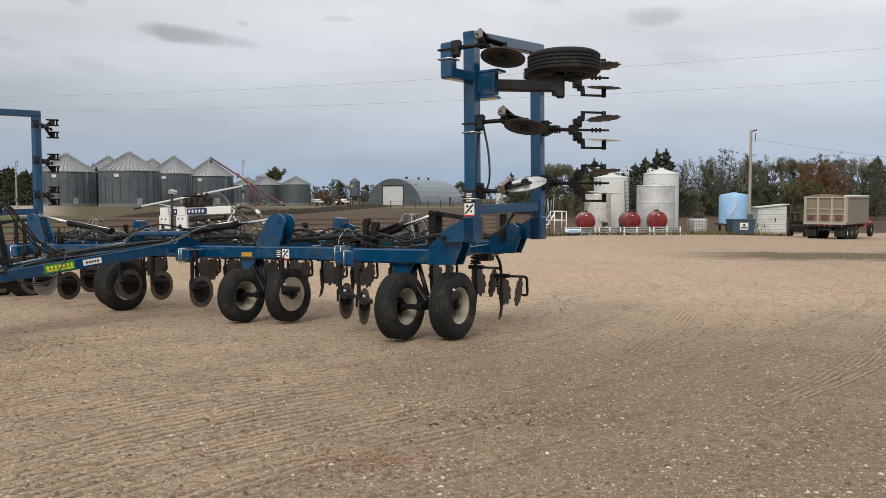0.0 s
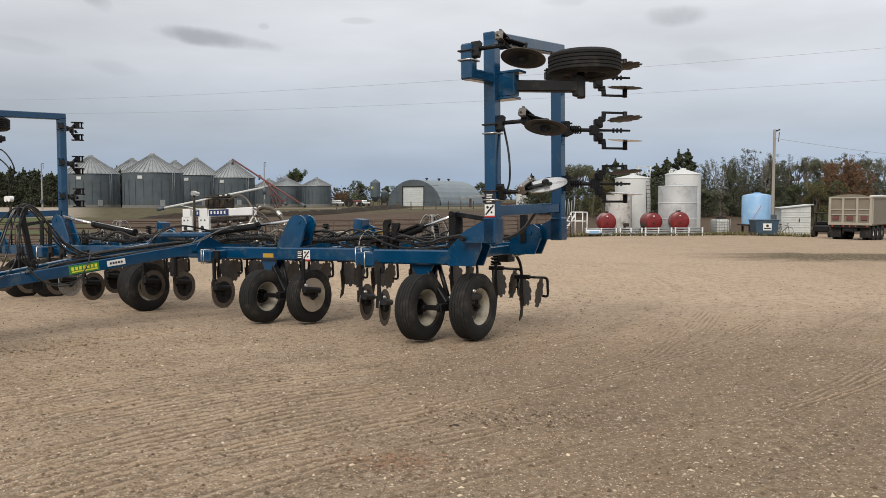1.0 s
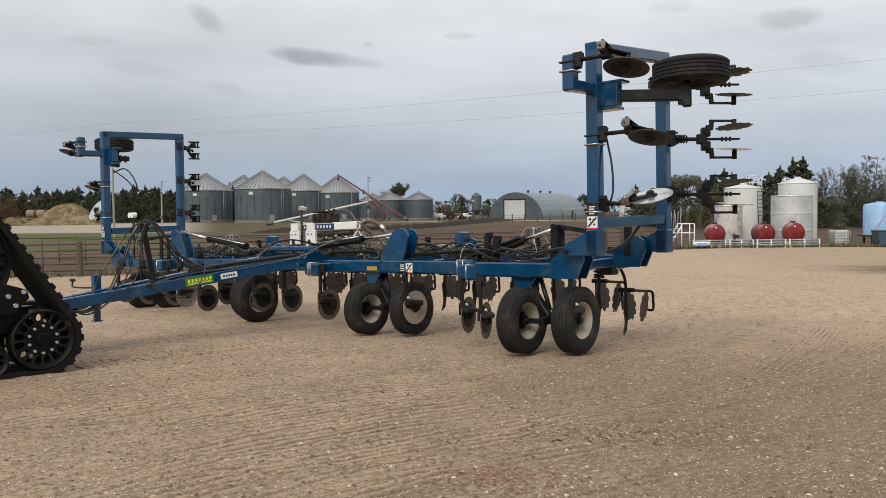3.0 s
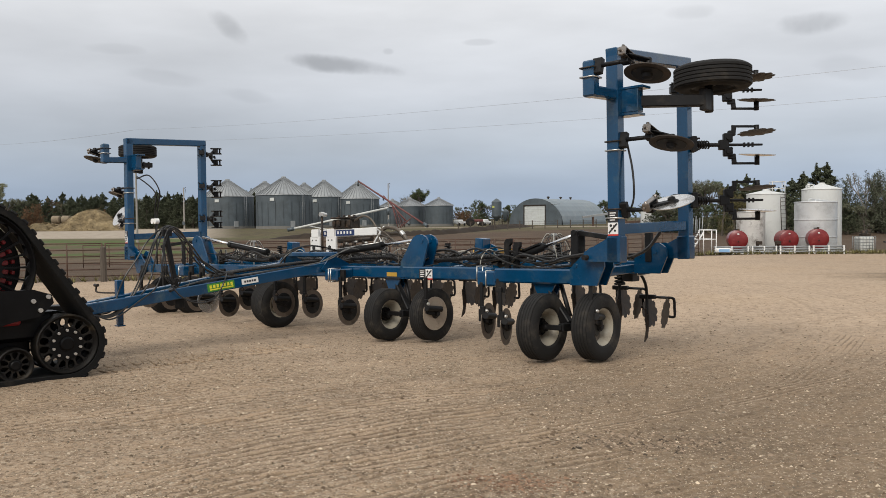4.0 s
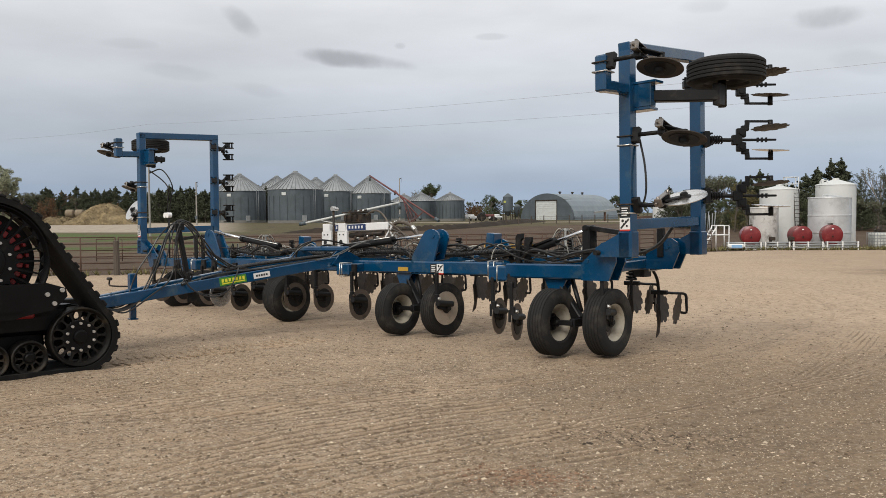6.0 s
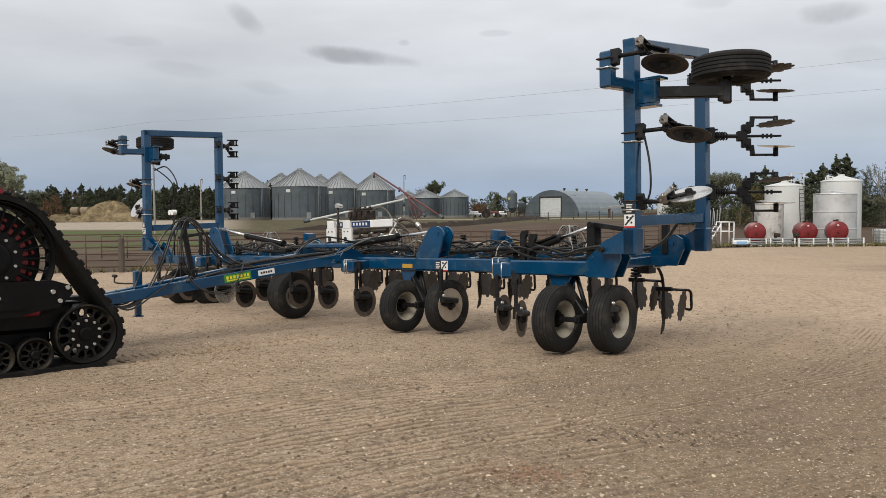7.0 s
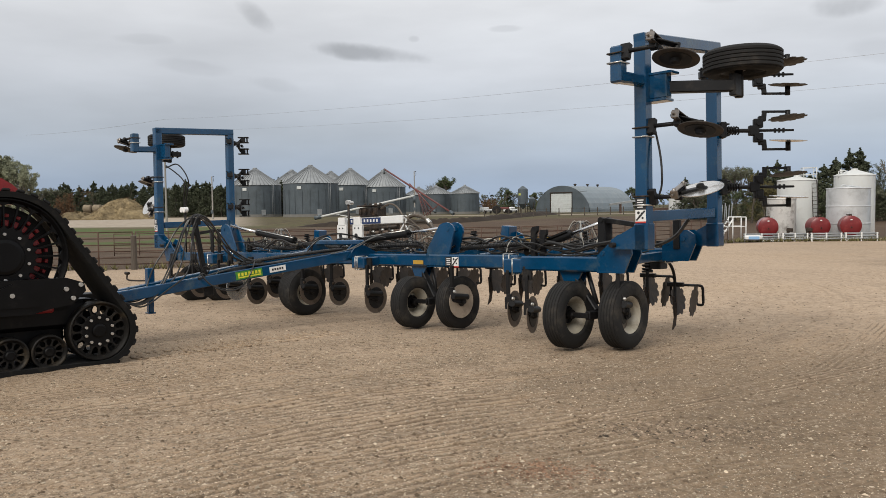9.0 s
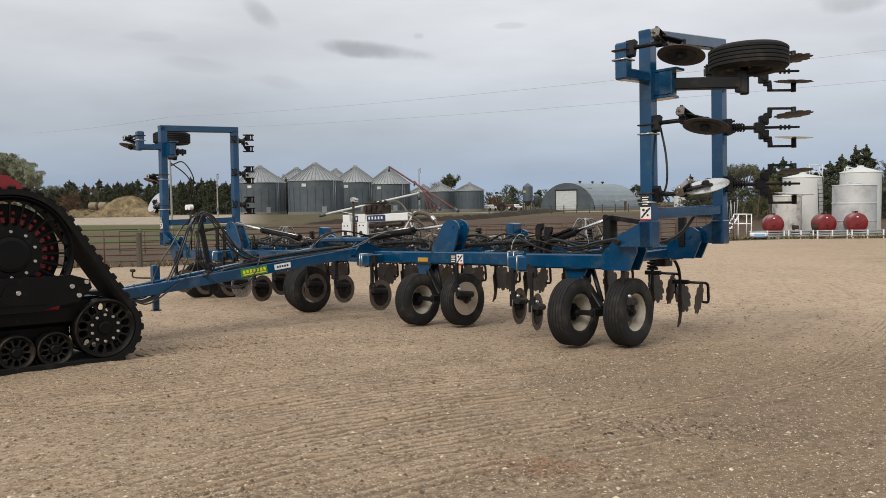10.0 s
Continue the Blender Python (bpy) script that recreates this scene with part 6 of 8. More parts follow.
def lugs():
    pts = tangent_order()
    n = len(pts)
    total = sum((pts[(i + 1) % n] - pts[i]).length for i in range(n))
    count = 56
    step, acc, want, k = total / count, 0.0, 0.0, 0
    lug = bmesh.new()
    box(lug, (0, 0.175, 0), (0.078, 0.36, 0.034), pose(0, 0, 0, 0, 0, 12).to_3x3(), 0.012)
    me = mesh_of(lug, "lug", M["trackrubber"])
    lug2 = bmesh.new()
    box(lug2, (0, 0.545, 0), (0.078, 0.36, 0.034), pose(0, 0, 0, 0, 0, -12).to_3x3(), 0.012)
    me2 = mesh_of(lug2, "lug", M["trackrubber"])
    for i in range(n):
        seg = (pts[(i + 1) % n] - pts[i])
        while want <= acc + seg.length and k < count * 2:
            p = pts[i] + seg * ((want - acc) / max(1e-6, seg.length))
            t = seg.normalized()
            nrm = Vector((t.y, -t.x))
            p = p + nrm * 0.043
            m = Matrix(((t.x, 0, nrm.x, p.x), (0, 1, 0, 0), (t.y, 0, nrm.y, p.y), (0, 0, 0, 1)))
            part("lug", me if k % 2 == 0 else me2, None, belt, "", m)
            want += step / 2
            k += 1
        acc += seg.length


lugs()


def spoked(name, x, z, r, spokes, hub_r, y0, w, parent, rim_w, material="trackiron", bolts=8, sink=0.045, slim=0.22, cap=0.4, flare=4):
    """A cast spoked wheel facing -y: a raised rim, a sunk face with rounded holes, a bolted hub."""
    bm = bmesh.new()
    inner = r * (1 - rim_w)
    lathe(bm, [(y0 + 0.008, r), (y0 + w, r), (y0 + w, inner - 0.01), (y0 + sink + 0.035, inner - 0.01), (y0 + sink, inner), (y0 + 0.012, inner + r * rim_w * 0.45), (y0, inner + r * rim_w * 0.6), (y0, r - 0.008)], (x, 0, z), (0, 1, 0), 44, close=True)
    wob = part(name, bm, M[material], parent)
    bm = bmesh.new()
    y1 = y0 + sink
    lathe(bm, [(y1 - 0.03, 0), (y1 - 0.03, hub_r * cap * 0.8), (y1 - 0.022, hub_r * cap), (y1 - 0.004, hub_r * cap * 1.05), (y1 - 0.004, hub_r * 0.97), (y1 + 0.004, hub_r), (y1 + 0.05, hub_r), (y1 + 0.05, 0)], (x, 0, z), (0, 1, 0), 32, smooth=False)
    part("hub", bm, M["trackblack"], wob)
    pitch = math.tau / spokes
    for k in range(spokes):
        a = k * pitch
        bm = bmesh.new()
        left, right = [], []
        for i in range(9):
            f = i / 8
            rad = hub_r * 0.97 + (inner + 0.004 - hub_r * 0.97) * f
            half = pitch * 0.5 * (slim + (0.97 - slim) * abs(2 * f - 1) ** flare)
            left.append((x + rad * math.cos(a - half), y1 + 0.012, z + rad * math.sin(a - half)))
            right.append((x + rad * math.cos(a + half), y1 + 0.012, z + rad * math.sin(a + half)))
        plate(bm, left + right[::-1], (0, 1, 0), 0.03)
        part("spoke", bm, M[material], wob)
    for k in range(bolts):
        a = (k + 0.5) * math.tau / bolts
        rb = hub_r * 0.80
        bm = made(lambda b: cyl(b, (x + rb * math.cos(a), y1 - 0.028, z + rb * math.sin(a)), (x + rb * math.cos(a), y1 + 0.01, z + rb * math.sin(a)), 0.016, seg=8))
        part("bolt", bm, M["zinc"], wob, "bright wheel bolt")
    return wob


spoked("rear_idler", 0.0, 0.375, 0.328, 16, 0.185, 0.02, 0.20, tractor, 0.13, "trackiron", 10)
# far-side idler and rollers in deeper black, shade behind the near ones painted in
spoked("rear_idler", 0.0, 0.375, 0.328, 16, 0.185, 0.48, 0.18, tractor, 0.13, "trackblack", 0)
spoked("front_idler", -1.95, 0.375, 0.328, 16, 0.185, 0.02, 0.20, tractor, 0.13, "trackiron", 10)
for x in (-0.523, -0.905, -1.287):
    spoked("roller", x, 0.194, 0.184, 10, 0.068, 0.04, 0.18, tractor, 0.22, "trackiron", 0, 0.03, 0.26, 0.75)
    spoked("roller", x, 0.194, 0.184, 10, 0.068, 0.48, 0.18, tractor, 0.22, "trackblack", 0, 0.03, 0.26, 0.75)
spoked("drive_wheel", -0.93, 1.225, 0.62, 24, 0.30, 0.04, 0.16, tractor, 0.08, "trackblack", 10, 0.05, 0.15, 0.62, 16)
# black disc added behind the spokes, standing in for shade inside the wheel
bm = bmesh.new()
lathe(bm, [(0.28, 0.0), (0.28, 0.53), (0.34, 0.53), (0.34, 0.0)], (-0.93, 0, 1.225), (0, 1, 0), 40)
fd = part("final_drive", bm, M["trackblack"], tractor, "black disc for the dark wheel interior, with red cast ribs")
for k in range(24):
    a = (k + 0.5) * math.tau / 24
    ca, sa = math.cos(a), math.sin(a)
    for r0, r1, wd in ((0.325, 0.39, 0.05), (0.42, 0.455, 0.04)):
        bm = bmesh.new()
        beam(bm, (-0.93 + r0 * ca, 0.24, 1.225 + r0 * sa), (-0.93 + r1 * ca, 0.24, 1.225 + r1 * sa), 0.10, wd, up=(-sa, 0, ca), bev=0.006)
        part("rib", bm, M["red"], fd, "red cast rib")
bm = bmesh.new()
plate(bm, [(-1.95, 0.0, 0.62), (-1.95, 0.0, 0.98), (-0.36, 0.0, 0.99), (-0.18, 0.0, 0.93), (-0.16, 0.0, 0.84), (-0.30, 0.0, 0.70), (-0.55, 0.0, 0.66), (-0.7, 0.0, 0.62)], (0, 1, 0), 0.05)
plate(bm, [(-1.10, -0.03, 0.70), (-1.02, -0.03, 0.90), (-0.90, -0.03, 0.95), (-0.78, -0.03, 0.88), (-0.62, -0.03, 0.70)], (0, 1, 0), 0.03)
fr = part("track_frame", bm, M["trackblack"], tractor, "black track frame plate")
for x, z in ((-0.22, 0.91), (-0.37, 0.87), (-0.30, 0.77), (-0.90, 0.83)):
    bm = made(lambda b: cyl(b, (x, -0.055, z), (x, -0.02, z), 0.024, seg=10))
    part("bolt", bm, M["zinc"], fr, "bright bolt head")
bm = bmesh.new()
box(bm, (-0.95, 0.30, 0.58), (1.7, 0.3, 0.30), bev=0.04)
box(bm, (-0.42, 0.22, 0.66), (0.30, 0.14, 0.12), bev=0.02)
# low black box added to fill the gap behind the rollers with shade
box(bm, (-0.98, 0.36, 0.27), (1.36, 0.14, 0.34), bev=0.03)
part("undercarriage", bm, M["trackblack"], tractor)
bm = bmesh.new()
box(bm, (-0.62, 0.20, 0.66), (0.34, 0.20, 0.10), bev=0.02)
part("red_casting", bm, M["red"], tractor, "red casting behind the frame plate")
bm = bmesh.new()
box(bm, (-2.1, 1.35, 1.3), (2.2, 1.25, 0.8), bev=0.10)
part("rear_axle", bm, M["trackblack"], tractor)
bm = bmesh.new()
plate(bm, [(-3.3, 0.95, 1.78), (-0.60, 0.95, 1.78), (-0.64, 0.95, 1.83), (-0.82, 0.95, 1.99), (-0.92, 0.95, 2.05), (-1.10, 0.95, 2.075), (-3.3, 0.95, 2.075)], (0, 1, 0), 1.5)
part("fender", bm, M["red"], tractor, "red rear fender")
bm = bmesh.new()
box(bm, (-1.45, 0.95, 2.11), (0.45, 1.3, 0.14), bev=0.04)
part("tool_box", bm, M["trackblack"], tractor)
bm = bmesh.new()
beam(bm, (0.55, 1.55, 0.62), (-0.6, 1.45, 0.62), 0.22, 0.10, bev=0.01)
part("drawbar", bm, M["trackblack"], tractor)
bm = bmesh.new()
sweep(bm, [(0.05, 0.5, 0.95), (0.12, 0.7, 1.1), (0.25, 0.9, 0.9), (0.5, 1.2, 0.7)], 0.016, 6, 6)
part("hose", bm, M["hose"], tractor)


# ---- grain bins ----
def bin_wall(r, h):
    """Corrugated wall with standing stiffeners."""
    bm = bmesh.new()
    prof = []
    n = int(h / 0.28)
    for i in range(n + 1):
        z = h * i / n
        prof += [(z, r + 0.012), (min(h, z + h / n * 0.5), r - 0.02)]
    lathe(bm, prof, (0, 0, 0), (0, 0, 1), 48)
    return bm


def bin_roof(r, h, rise):
    bm = bmesh.new()
    n = 40
    top = 0.09 * r
    lathe(bm, [(h - 0.05, r + 0.18), (h, r + 0.16), (h + rise, top), (h + rise + 0.25, top), (h + rise + 0.35, top * 0.7), (h + rise + 0.35, 0)], (0, 0, 0), (0, 0, 1), n)
    return bm


bin_cache = {}


def grain_bin(x, y, r, h, rise, group="grain bins", hatch=True, turn=0.0):
    b = thing("grain_bin", at(x, y, turn), "round corrugated galvanised grain bin with a ribbed cone roof", "grain bin", group)
    key = (r, h, rise)
    if key not in bin_cache:
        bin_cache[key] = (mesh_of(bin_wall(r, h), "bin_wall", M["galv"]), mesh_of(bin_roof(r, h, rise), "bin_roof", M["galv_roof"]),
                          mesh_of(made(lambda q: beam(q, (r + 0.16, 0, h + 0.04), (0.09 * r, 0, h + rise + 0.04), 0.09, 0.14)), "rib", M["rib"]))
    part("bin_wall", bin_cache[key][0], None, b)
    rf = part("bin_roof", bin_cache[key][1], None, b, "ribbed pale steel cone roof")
    for k in range(40):
        part("rib", bin_cache[key][2], None, rf, "", pose(0, 0, 0, 0, 0, 9.0 * k))
    skirt = bmesh.new()
    lathe(skirt, [(0, r + 0.10), (0.55, r + 0.08), (0.55, r - 0.02)], (0, 0, 0), (0, 0, 1), 40)
    part("bin_base", skirt, M["concrete"], b, "weathered grey concrete footing")
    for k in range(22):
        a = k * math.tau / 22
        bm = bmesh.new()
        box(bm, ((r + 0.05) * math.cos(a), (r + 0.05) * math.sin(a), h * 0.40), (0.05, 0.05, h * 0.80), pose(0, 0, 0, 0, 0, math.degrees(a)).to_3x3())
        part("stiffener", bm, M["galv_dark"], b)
    if hatch:
        a = math.atan2(-y, -x) - radians(turn)
        for da, z, s, m in ((-0.42, h * 0.86, (0.1, 0.9, 0.6), "tin"), (0.3, 0.9, (0.2, 0.9, 1.2), "galv_roof")):
            bm = bmesh.new()
            box(bm, ((r + 0.06) * math.cos(a + da), (r + 0.06) * math.sin(a + da), z), s, pose(0, 0, 0, 0, 0, math.degrees(a + da)).to_3x3(), 0.03)
            part("hatch", bm, M[m], b)
        bm = bmesh.new()
        for side in (-0.22, 0.22):
            cyl(bm, ((r + 0.2) * math.cos(a + 0.7) - side * math.sin(a + 0.7), (r + 0.2) * math.sin(a + 0.7) + side * math.cos(a + 0.7), 0.3), ((r + 0.2) * math.cos(a + 0.7) - side * math.sin(a + 0.7), (r + 0.2) * math.sin(a + 0.7) + side * math.cos(a + 0.7), h), 0.03, seg=6)
        part("ladder", bm, M["galv_roof"], b)
    return b


F = 1419.0


def place(px, depth):
    """Ground place on the bearing of a picture column of the first view."""
    return (px - 784) / F * depth * 1.002, depth


for px, d, r, h, rise in ((122, 160, 5.35, 6.7, 3.45), (233, 150, 5.4, 6.55, 3.35), (196, 176, 5.4, 6.9, 3.5), (311, 166, 4.75, 6.55, 3.4), (273, 190, 4.8, 7.2, 3.4), (374, 168, 4.75, 6.1, 3.4)):
    grain_bin(*place(px, d), r, h, rise, turn=rng.uniform(0, 40))
for px, d, r, h, rise in ((472, 176, 3.6, 4.5, 1.7), (525, 172, 3.1, 4.5, 1.55), (440, 190, 3.4, 4.6, 1.7)):
    grain_bin(*place(px, d), r, h, rise, "small grain bins", turn=rng.uniform(0, 40), hatch=False)


def auger(p, q, r, material, label, legs=True):
    p, q = Vector(p), Vector(q)
    a = thing("grain_auger", Matrix.Translation((p.x, p.y, gz(p.x, p.y))), label, "auger", "grain augers")
    o = Vector((p.x, p.y, gz(p.x, p.y)))
    p, q = p - o, q - o
    bm = bmesh.new()
    cyl(bm, p, q, r, seg=10)
    part("auger_tube", bm, M[material], a)
    bm = bmesh.new()
    cyl(bm, q, q + Vector((0, 0, -1.0)), r * 1.2, seg=8)
    part("spout", bm, M["galv"], a)
    part("intake", made(lambda b: cyl(b, p, p + (q - p).normalized() * 1.0, r * 1.8, seg=10)), M["galv"], a)
    if legs:
        mid = p.lerp(q, 0.5)
        bm = bmesh.new()
        for dy in (-1.1, 1.1):
            foot = Vector((mid.x + 1.5, mid.y + dy, gz(mid.x + o.x + 1.5, mid.y + o.y + dy) - o.z))
            cyl(bm, mid + Vector((0, 0, -r)), foot, 0.07, seg=6)
            cyl(bm, p.lerp(q, 0.2), foot, 0.05, seg=6)
        part("undercarriage", bm, M[material], a)


def sp(px, py, d):
    """A point at a depth on the line of sight of a first-view picture place (pitch 3.67 down)."""
    cp, spn = math.cos(radians(-3.67)), math.sin(radians(-3.67))
    x, y, z = (px - 784) / F, cp - (441 - py) / F * spn, spn + (441 - py) / F * cp
    k = d / y
    return (x * k, d, 1.48 + z * k)


auger(sp(503, 363, 140), sp(373, 279, 150), 0.17, "dullred", "long faded red grain auger leaning up to a bin roof")
auger(sp(470, 360, 165), sp(421, 307, 168), 0.15, "dullred", "faded red grain auger beside the small bins")
auger(sp(238, 368, 112), sp(430, 329, 112), 0.16, "tank", "long pale grain auger resting low beside the bins")


# ---- arched steel shed ----
def quonset():
    d = 185.0
    x, y = (697 - 784) / F * d, d
    yaw = -27
    q = thing("arched_shed", at(x, y, yaw), "grey arched steel shed with a pale roll-up door", "shed")
    R, L, n = 6.9, 22.0, 28
    bm = bmesh.new()
    rings = []
    for k in range(n + 1):
        a = math.pi * k / n
        for rr in (R + (0.05 if k % 2 else 0.0),):
            rings.append([bm.verts.new((rr * math.cos(a), 0.4 + L * s / 24, 0.87 * rr * math.sin(a) + (0.03 if s % 2 else 0))) for s in range(25)])
    for a, b in zip(rings[:-1], rings[1:]):
        for s in range(24):
            bm.faces.new((a[s], a[s + 1], b[s + 1], b[s])).smooth = False
    part("roof", bm, M["quonset"], q, "arched pale steel roof")
    bm = bmesh.new()
    arch = [(-R + 0.02, 0, 0)] + [((R + 0.1) * math.cos(math.pi * (1 - k / n)), 0, 0.87 * (R + 0.1) * math.sin(math.pi * k / n)) for k in range(1, n)] + [(R - 0.02, 0, 0)]
    hole = [(2.6, 0, 0), (2.6, 0, 4.35), (-2.9, 0, 4.35), (-2.9, 0, 0)]
    plate(bm, arch + hole, (0, 1, 0), 0.2)
    part("front_wall", bm, M["galv"], q, "dull grey front wall")
    bm = bmesh.new()
    plate(bm, [(-R + 0.02, L + 0.4, 0)] + [(R * math.cos(math.pi * (1 - k / n)), L + 0.4, 0.87 * R * math.sin(math.pi * k / n)) for k in range(1, n)] + [(R, L + 0.4, 0)], (0, 1, 0), 0.2)
    part("back_wall", bm, M["galv"], q)
    door = bmesh.new()
    box(door, (-0.15, 0.06, 2.17), (5.5, 0.06, 4.35))
    dd = part("door", door, M["tin"], q, "pale slatted roll-up door")
    for k in range(10):
        part("door_panel", made(lambda b: box(b, (-0.15, 0.02, 0.22 + 0.435 * k), (5.4, 0.05, 0.37), bev=0.02)), M["tin"], dd)
    bm = bmesh.new()
    box(bm, (2.68, -0.11, 2.2), (0.2, 0.08, 4.4))
    box(bm, (-2.98, -0.11, 2.2), (0.2, 0.08, 4.4))
    box(bm, (-0.15, -0.11, 4.5), (5.9, 0.08, 0.25))
    part("door_frame", bm, M["iron"], q)
    for s in (6, 12, 17):
        bm = bmesh.new()
        lathe(bm, [(R * 0.87 - 0.2, 0.2), (R * 0.87 + 0.3, 0.2), (R * 0.87 + 0.35, 0.36), (R * 0.87 + 0.55, 0.36), (R * 0.87 + 0.65, 0.1), (R * 0.87 + 0.65, 0)], (0, s, 0), (0, 0, 1), 12)
        part("roof_vent", bm, M["iron"], q)
    for s in (-1, 1):
        bm = bmesh.new()
        beam(bm, (s * R * 0.62, -0.3, 4.6), (s * (R * 0.95), -0.3, 4.7), 0.06, 0.06)
        part("brace", bm, M["iron"], q)


quonset()


def hopper_bin(px, d, r, h, label, tagged_label=True):
    x, y = place(px, d)
    b = thing("feed_bin", at(x, y), label, "feed bin", "feed bins")
    bm = bmesh.new()
    lathe(bm, [(1.0, 0.2), (2.0, r), (h, r), (h + r * 0.6, 0.25), (h + r * 0.6 + 0.1, 0)], (0, 0, 0), (0, 0, 1), 20)
    part("hopper", bm, M["galv"], b)
    for k in range(4):
        a = k * math.pi / 2 + 0.6
        part("leg", made(lambda q: beam(q, (r * math.cos(a), r * math.sin(a), 0), (r * math.cos(a), r * math.sin(a), 2.3), 0.12, 0.12, up=(0, 1, 0))), M["iron"], b)
    if tagged_label:
        part("label_plate", made(lambda q: box(q, (-0.45, -r * 0.93, h - 1.0), (0.62, 0.04, 0.40))), M["bin_plate"], b, "yellow label plate")


hopper_bin(629, 160, 1.0, 4.9, "grey steel feed bin on legs with a yellow plate")
hopper_bin(645, 165, 0.7, 3.0, "small grey steel feed bin on legs", False)


# ---- tanks and yard things ----
def tank(name, px, d, r, h, rise, material, label, bands=0, category="tank", base=0.0, group="storage tanks"):
    x, y = place(px, d)
    t = thing(name, at(x, y), label, category, group)
    bm = bmesh.new()
    lathe(bm, [(base, 0), (base, r), (base + h, r), (base + h + 0.03, r + 0.04), (base + h + 0.08, r + 0.02), (base + h + rise, 0.25), (base + h + rise + 0.12, 0.22), (base + h + rise + 0.12, 0)], (0, 0, 0), (0, 0, 1), 40)
    part("shell", bm, M[material], t)
    for k in range(bands):
        z = base + h * (k + 1) / (bands + 1)
        part("band", made(lambda b: lathe(b, [(z - 0.05, r), (z - 0.03, r + 0.03), (z + 0.03, r + 0.03), (z + 0.05, r)], (0, 0, 0), (0, 0, 1), 40)), M[material], t)
    return t


def ladder(parent, p, q, width=0.4, rung=0.3, material="iron", side=(1, 0, 0)):
    bm = bmesh.new()
    p, q, s = Vector(p), Vector(q), Vector(side) * width / 2
    cyl(bm, p - s, q - s, 0.03, seg=6)
    cyl(bm, p + s, q + s, 0.03, seg=6)
    n = int((q - p).length / rung)
    for k in range(1, n):
        c = p.lerp(q, k / n)
        cyl(bm, c - s, c + s, 0.02, seg=6)
    part("ladder", bm, M[material], parent)


t1 = tank("white_tank", 1168, 65.0, 1.40, 4.70, 0.44, "tank", "tall white steel liquid tank with a cone roof", 0)
part("vent", made(lambda b: cyl(b, (-1.0, -0.3, 4.7), (-1.0, -0.3, 5.2), 0.10, seg=10)), M["tank"], t1)
bm = bmesh.new()
for a, b in (((-1.25, -0.6, 4.55), (-1.25, -0.6, 5.05)), ((-1.25, -0.6, 5.05), (-0.8, -0.8, 5.1)), ((-0.8, -0.8, 5.1), (-0.8, -0.8, 4.7))):
    cyl(bm, a, b, 0.04, seg=6)
part("top_rail", bm, M["tank"], t1)
t2 = tank("silver_tank", 1159, 61.5, 1.42, 3.63, 0.14, "silver", "silver steel liquid tank with raised bands", 2)
bm = bmesh.new()
sweep(bm, [(-0.6, -0.4, 3.63), (-0.5, -0.4, 3.9), (-0.1, -0.4, 3.85), (0.7, -0.4, 3.75)], 0.04, 6, 4)
part("top_pipe", bm, M["silver"], t2)
t3 = tank("white_tank", 1081, 65.5, 1.42, 4.44, 0.34, "tank", "white steel liquid tank with a top platform and ladder", 0)
ladder(t3, (1.15, -1.2, 0.2), (0.95, -1.15, 4.5), 0.36)
bm = bmesh.new()
for x, y in ((0.3, -0.8), (1.2, -0.8), (1.2, 0.1), (0.3, 0.1)):
    cyl(bm, (x, y, 4.3), (x, y, 5.45), 0.035, seg=6)
for z in (4.9, 5.42):
    for a, b in (((0.3, -0.8), (1.2, -0.8)), ((1.2, -0.8), (1.2, 0.1)), ((1.2, 0.1), (0.3, 0.1)), ((0.3, 0.1), (0.3, -0.8))):
        cyl(bm, (*a, z), (*b, z), 0.03, seg=6)
part("platform_rail", bm, M["tank"], t3, "white guard rail")
t4 = tank("stained_tank", 1057, 62.0, 1.0, 3.0, 0.10, "stained", "small white tank streaked with dark stains", 0)
part("valve", made(lambda b: (cyl(b, (0.1, -0.3, 2.8), (0.1, -0.3, 3.1), 0.12, seg=8), box(b, (0.1, -0.3, 3.1), (0.3, 0.2, 0.1)))), M["iron"], t4)


def fuel_tank(px, d, r, ln):
    x, y = place(px, d)
    t = thing("fuel_tank", at(x, y, rng.uniform(-4, 4)), "red horizontal steel fuel tank on a white rack", "fuel tank", "red fuel tanks")
    bm = bmesh.new()
    c = r + 0.35
    lathe(bm, [(-0.10, 0), (-0.09, r * 0.5), (-0.05, r * 0.85), (0, r), (ln, r), (ln + 0.05, r * 0.85), (ln + 0.1, 0)], (0, 0, c), (0, 1, 0), 36)
    part("shell", bm, M["redtank"], t)
    part("filler", made(lambda b: (cyl(b, (0.05, 0.4, c + r - 0.05), (0.05, 0.4, c + r + 0.12), 0.09, seg=10), box(b, (-0.05, 0.5, c + r + 0.05), (0.3, 0.12, 0.08)))), M["iron"], t)
    part("label_plate", made(lambda b: box(b, (0, -0.09, c + 0.42), (0.12, 0.03, 0.08))), M["decal_white"], t)
    part("valve", made(lambda b: (cyl(b, (0, -0.2, c - 0.1), (0, -0.05, c - 0.1), 0.05, seg=8))), M["iron"], t)
    for yy in (0.3, ln - 0.3):
        part("cradle", made(lambda b: box(b, (0, yy, 0.22), (r * 1.4, 0.12, 0.44), bev=0.01)), M["white"], t)


fuel_tank(1164, 59.4, 0.69, 0.8)
fuel_tank(1118, 59.8, 0.66, 1.3)
fuel_tank(1037, 59.6, 0.67, 1.3)

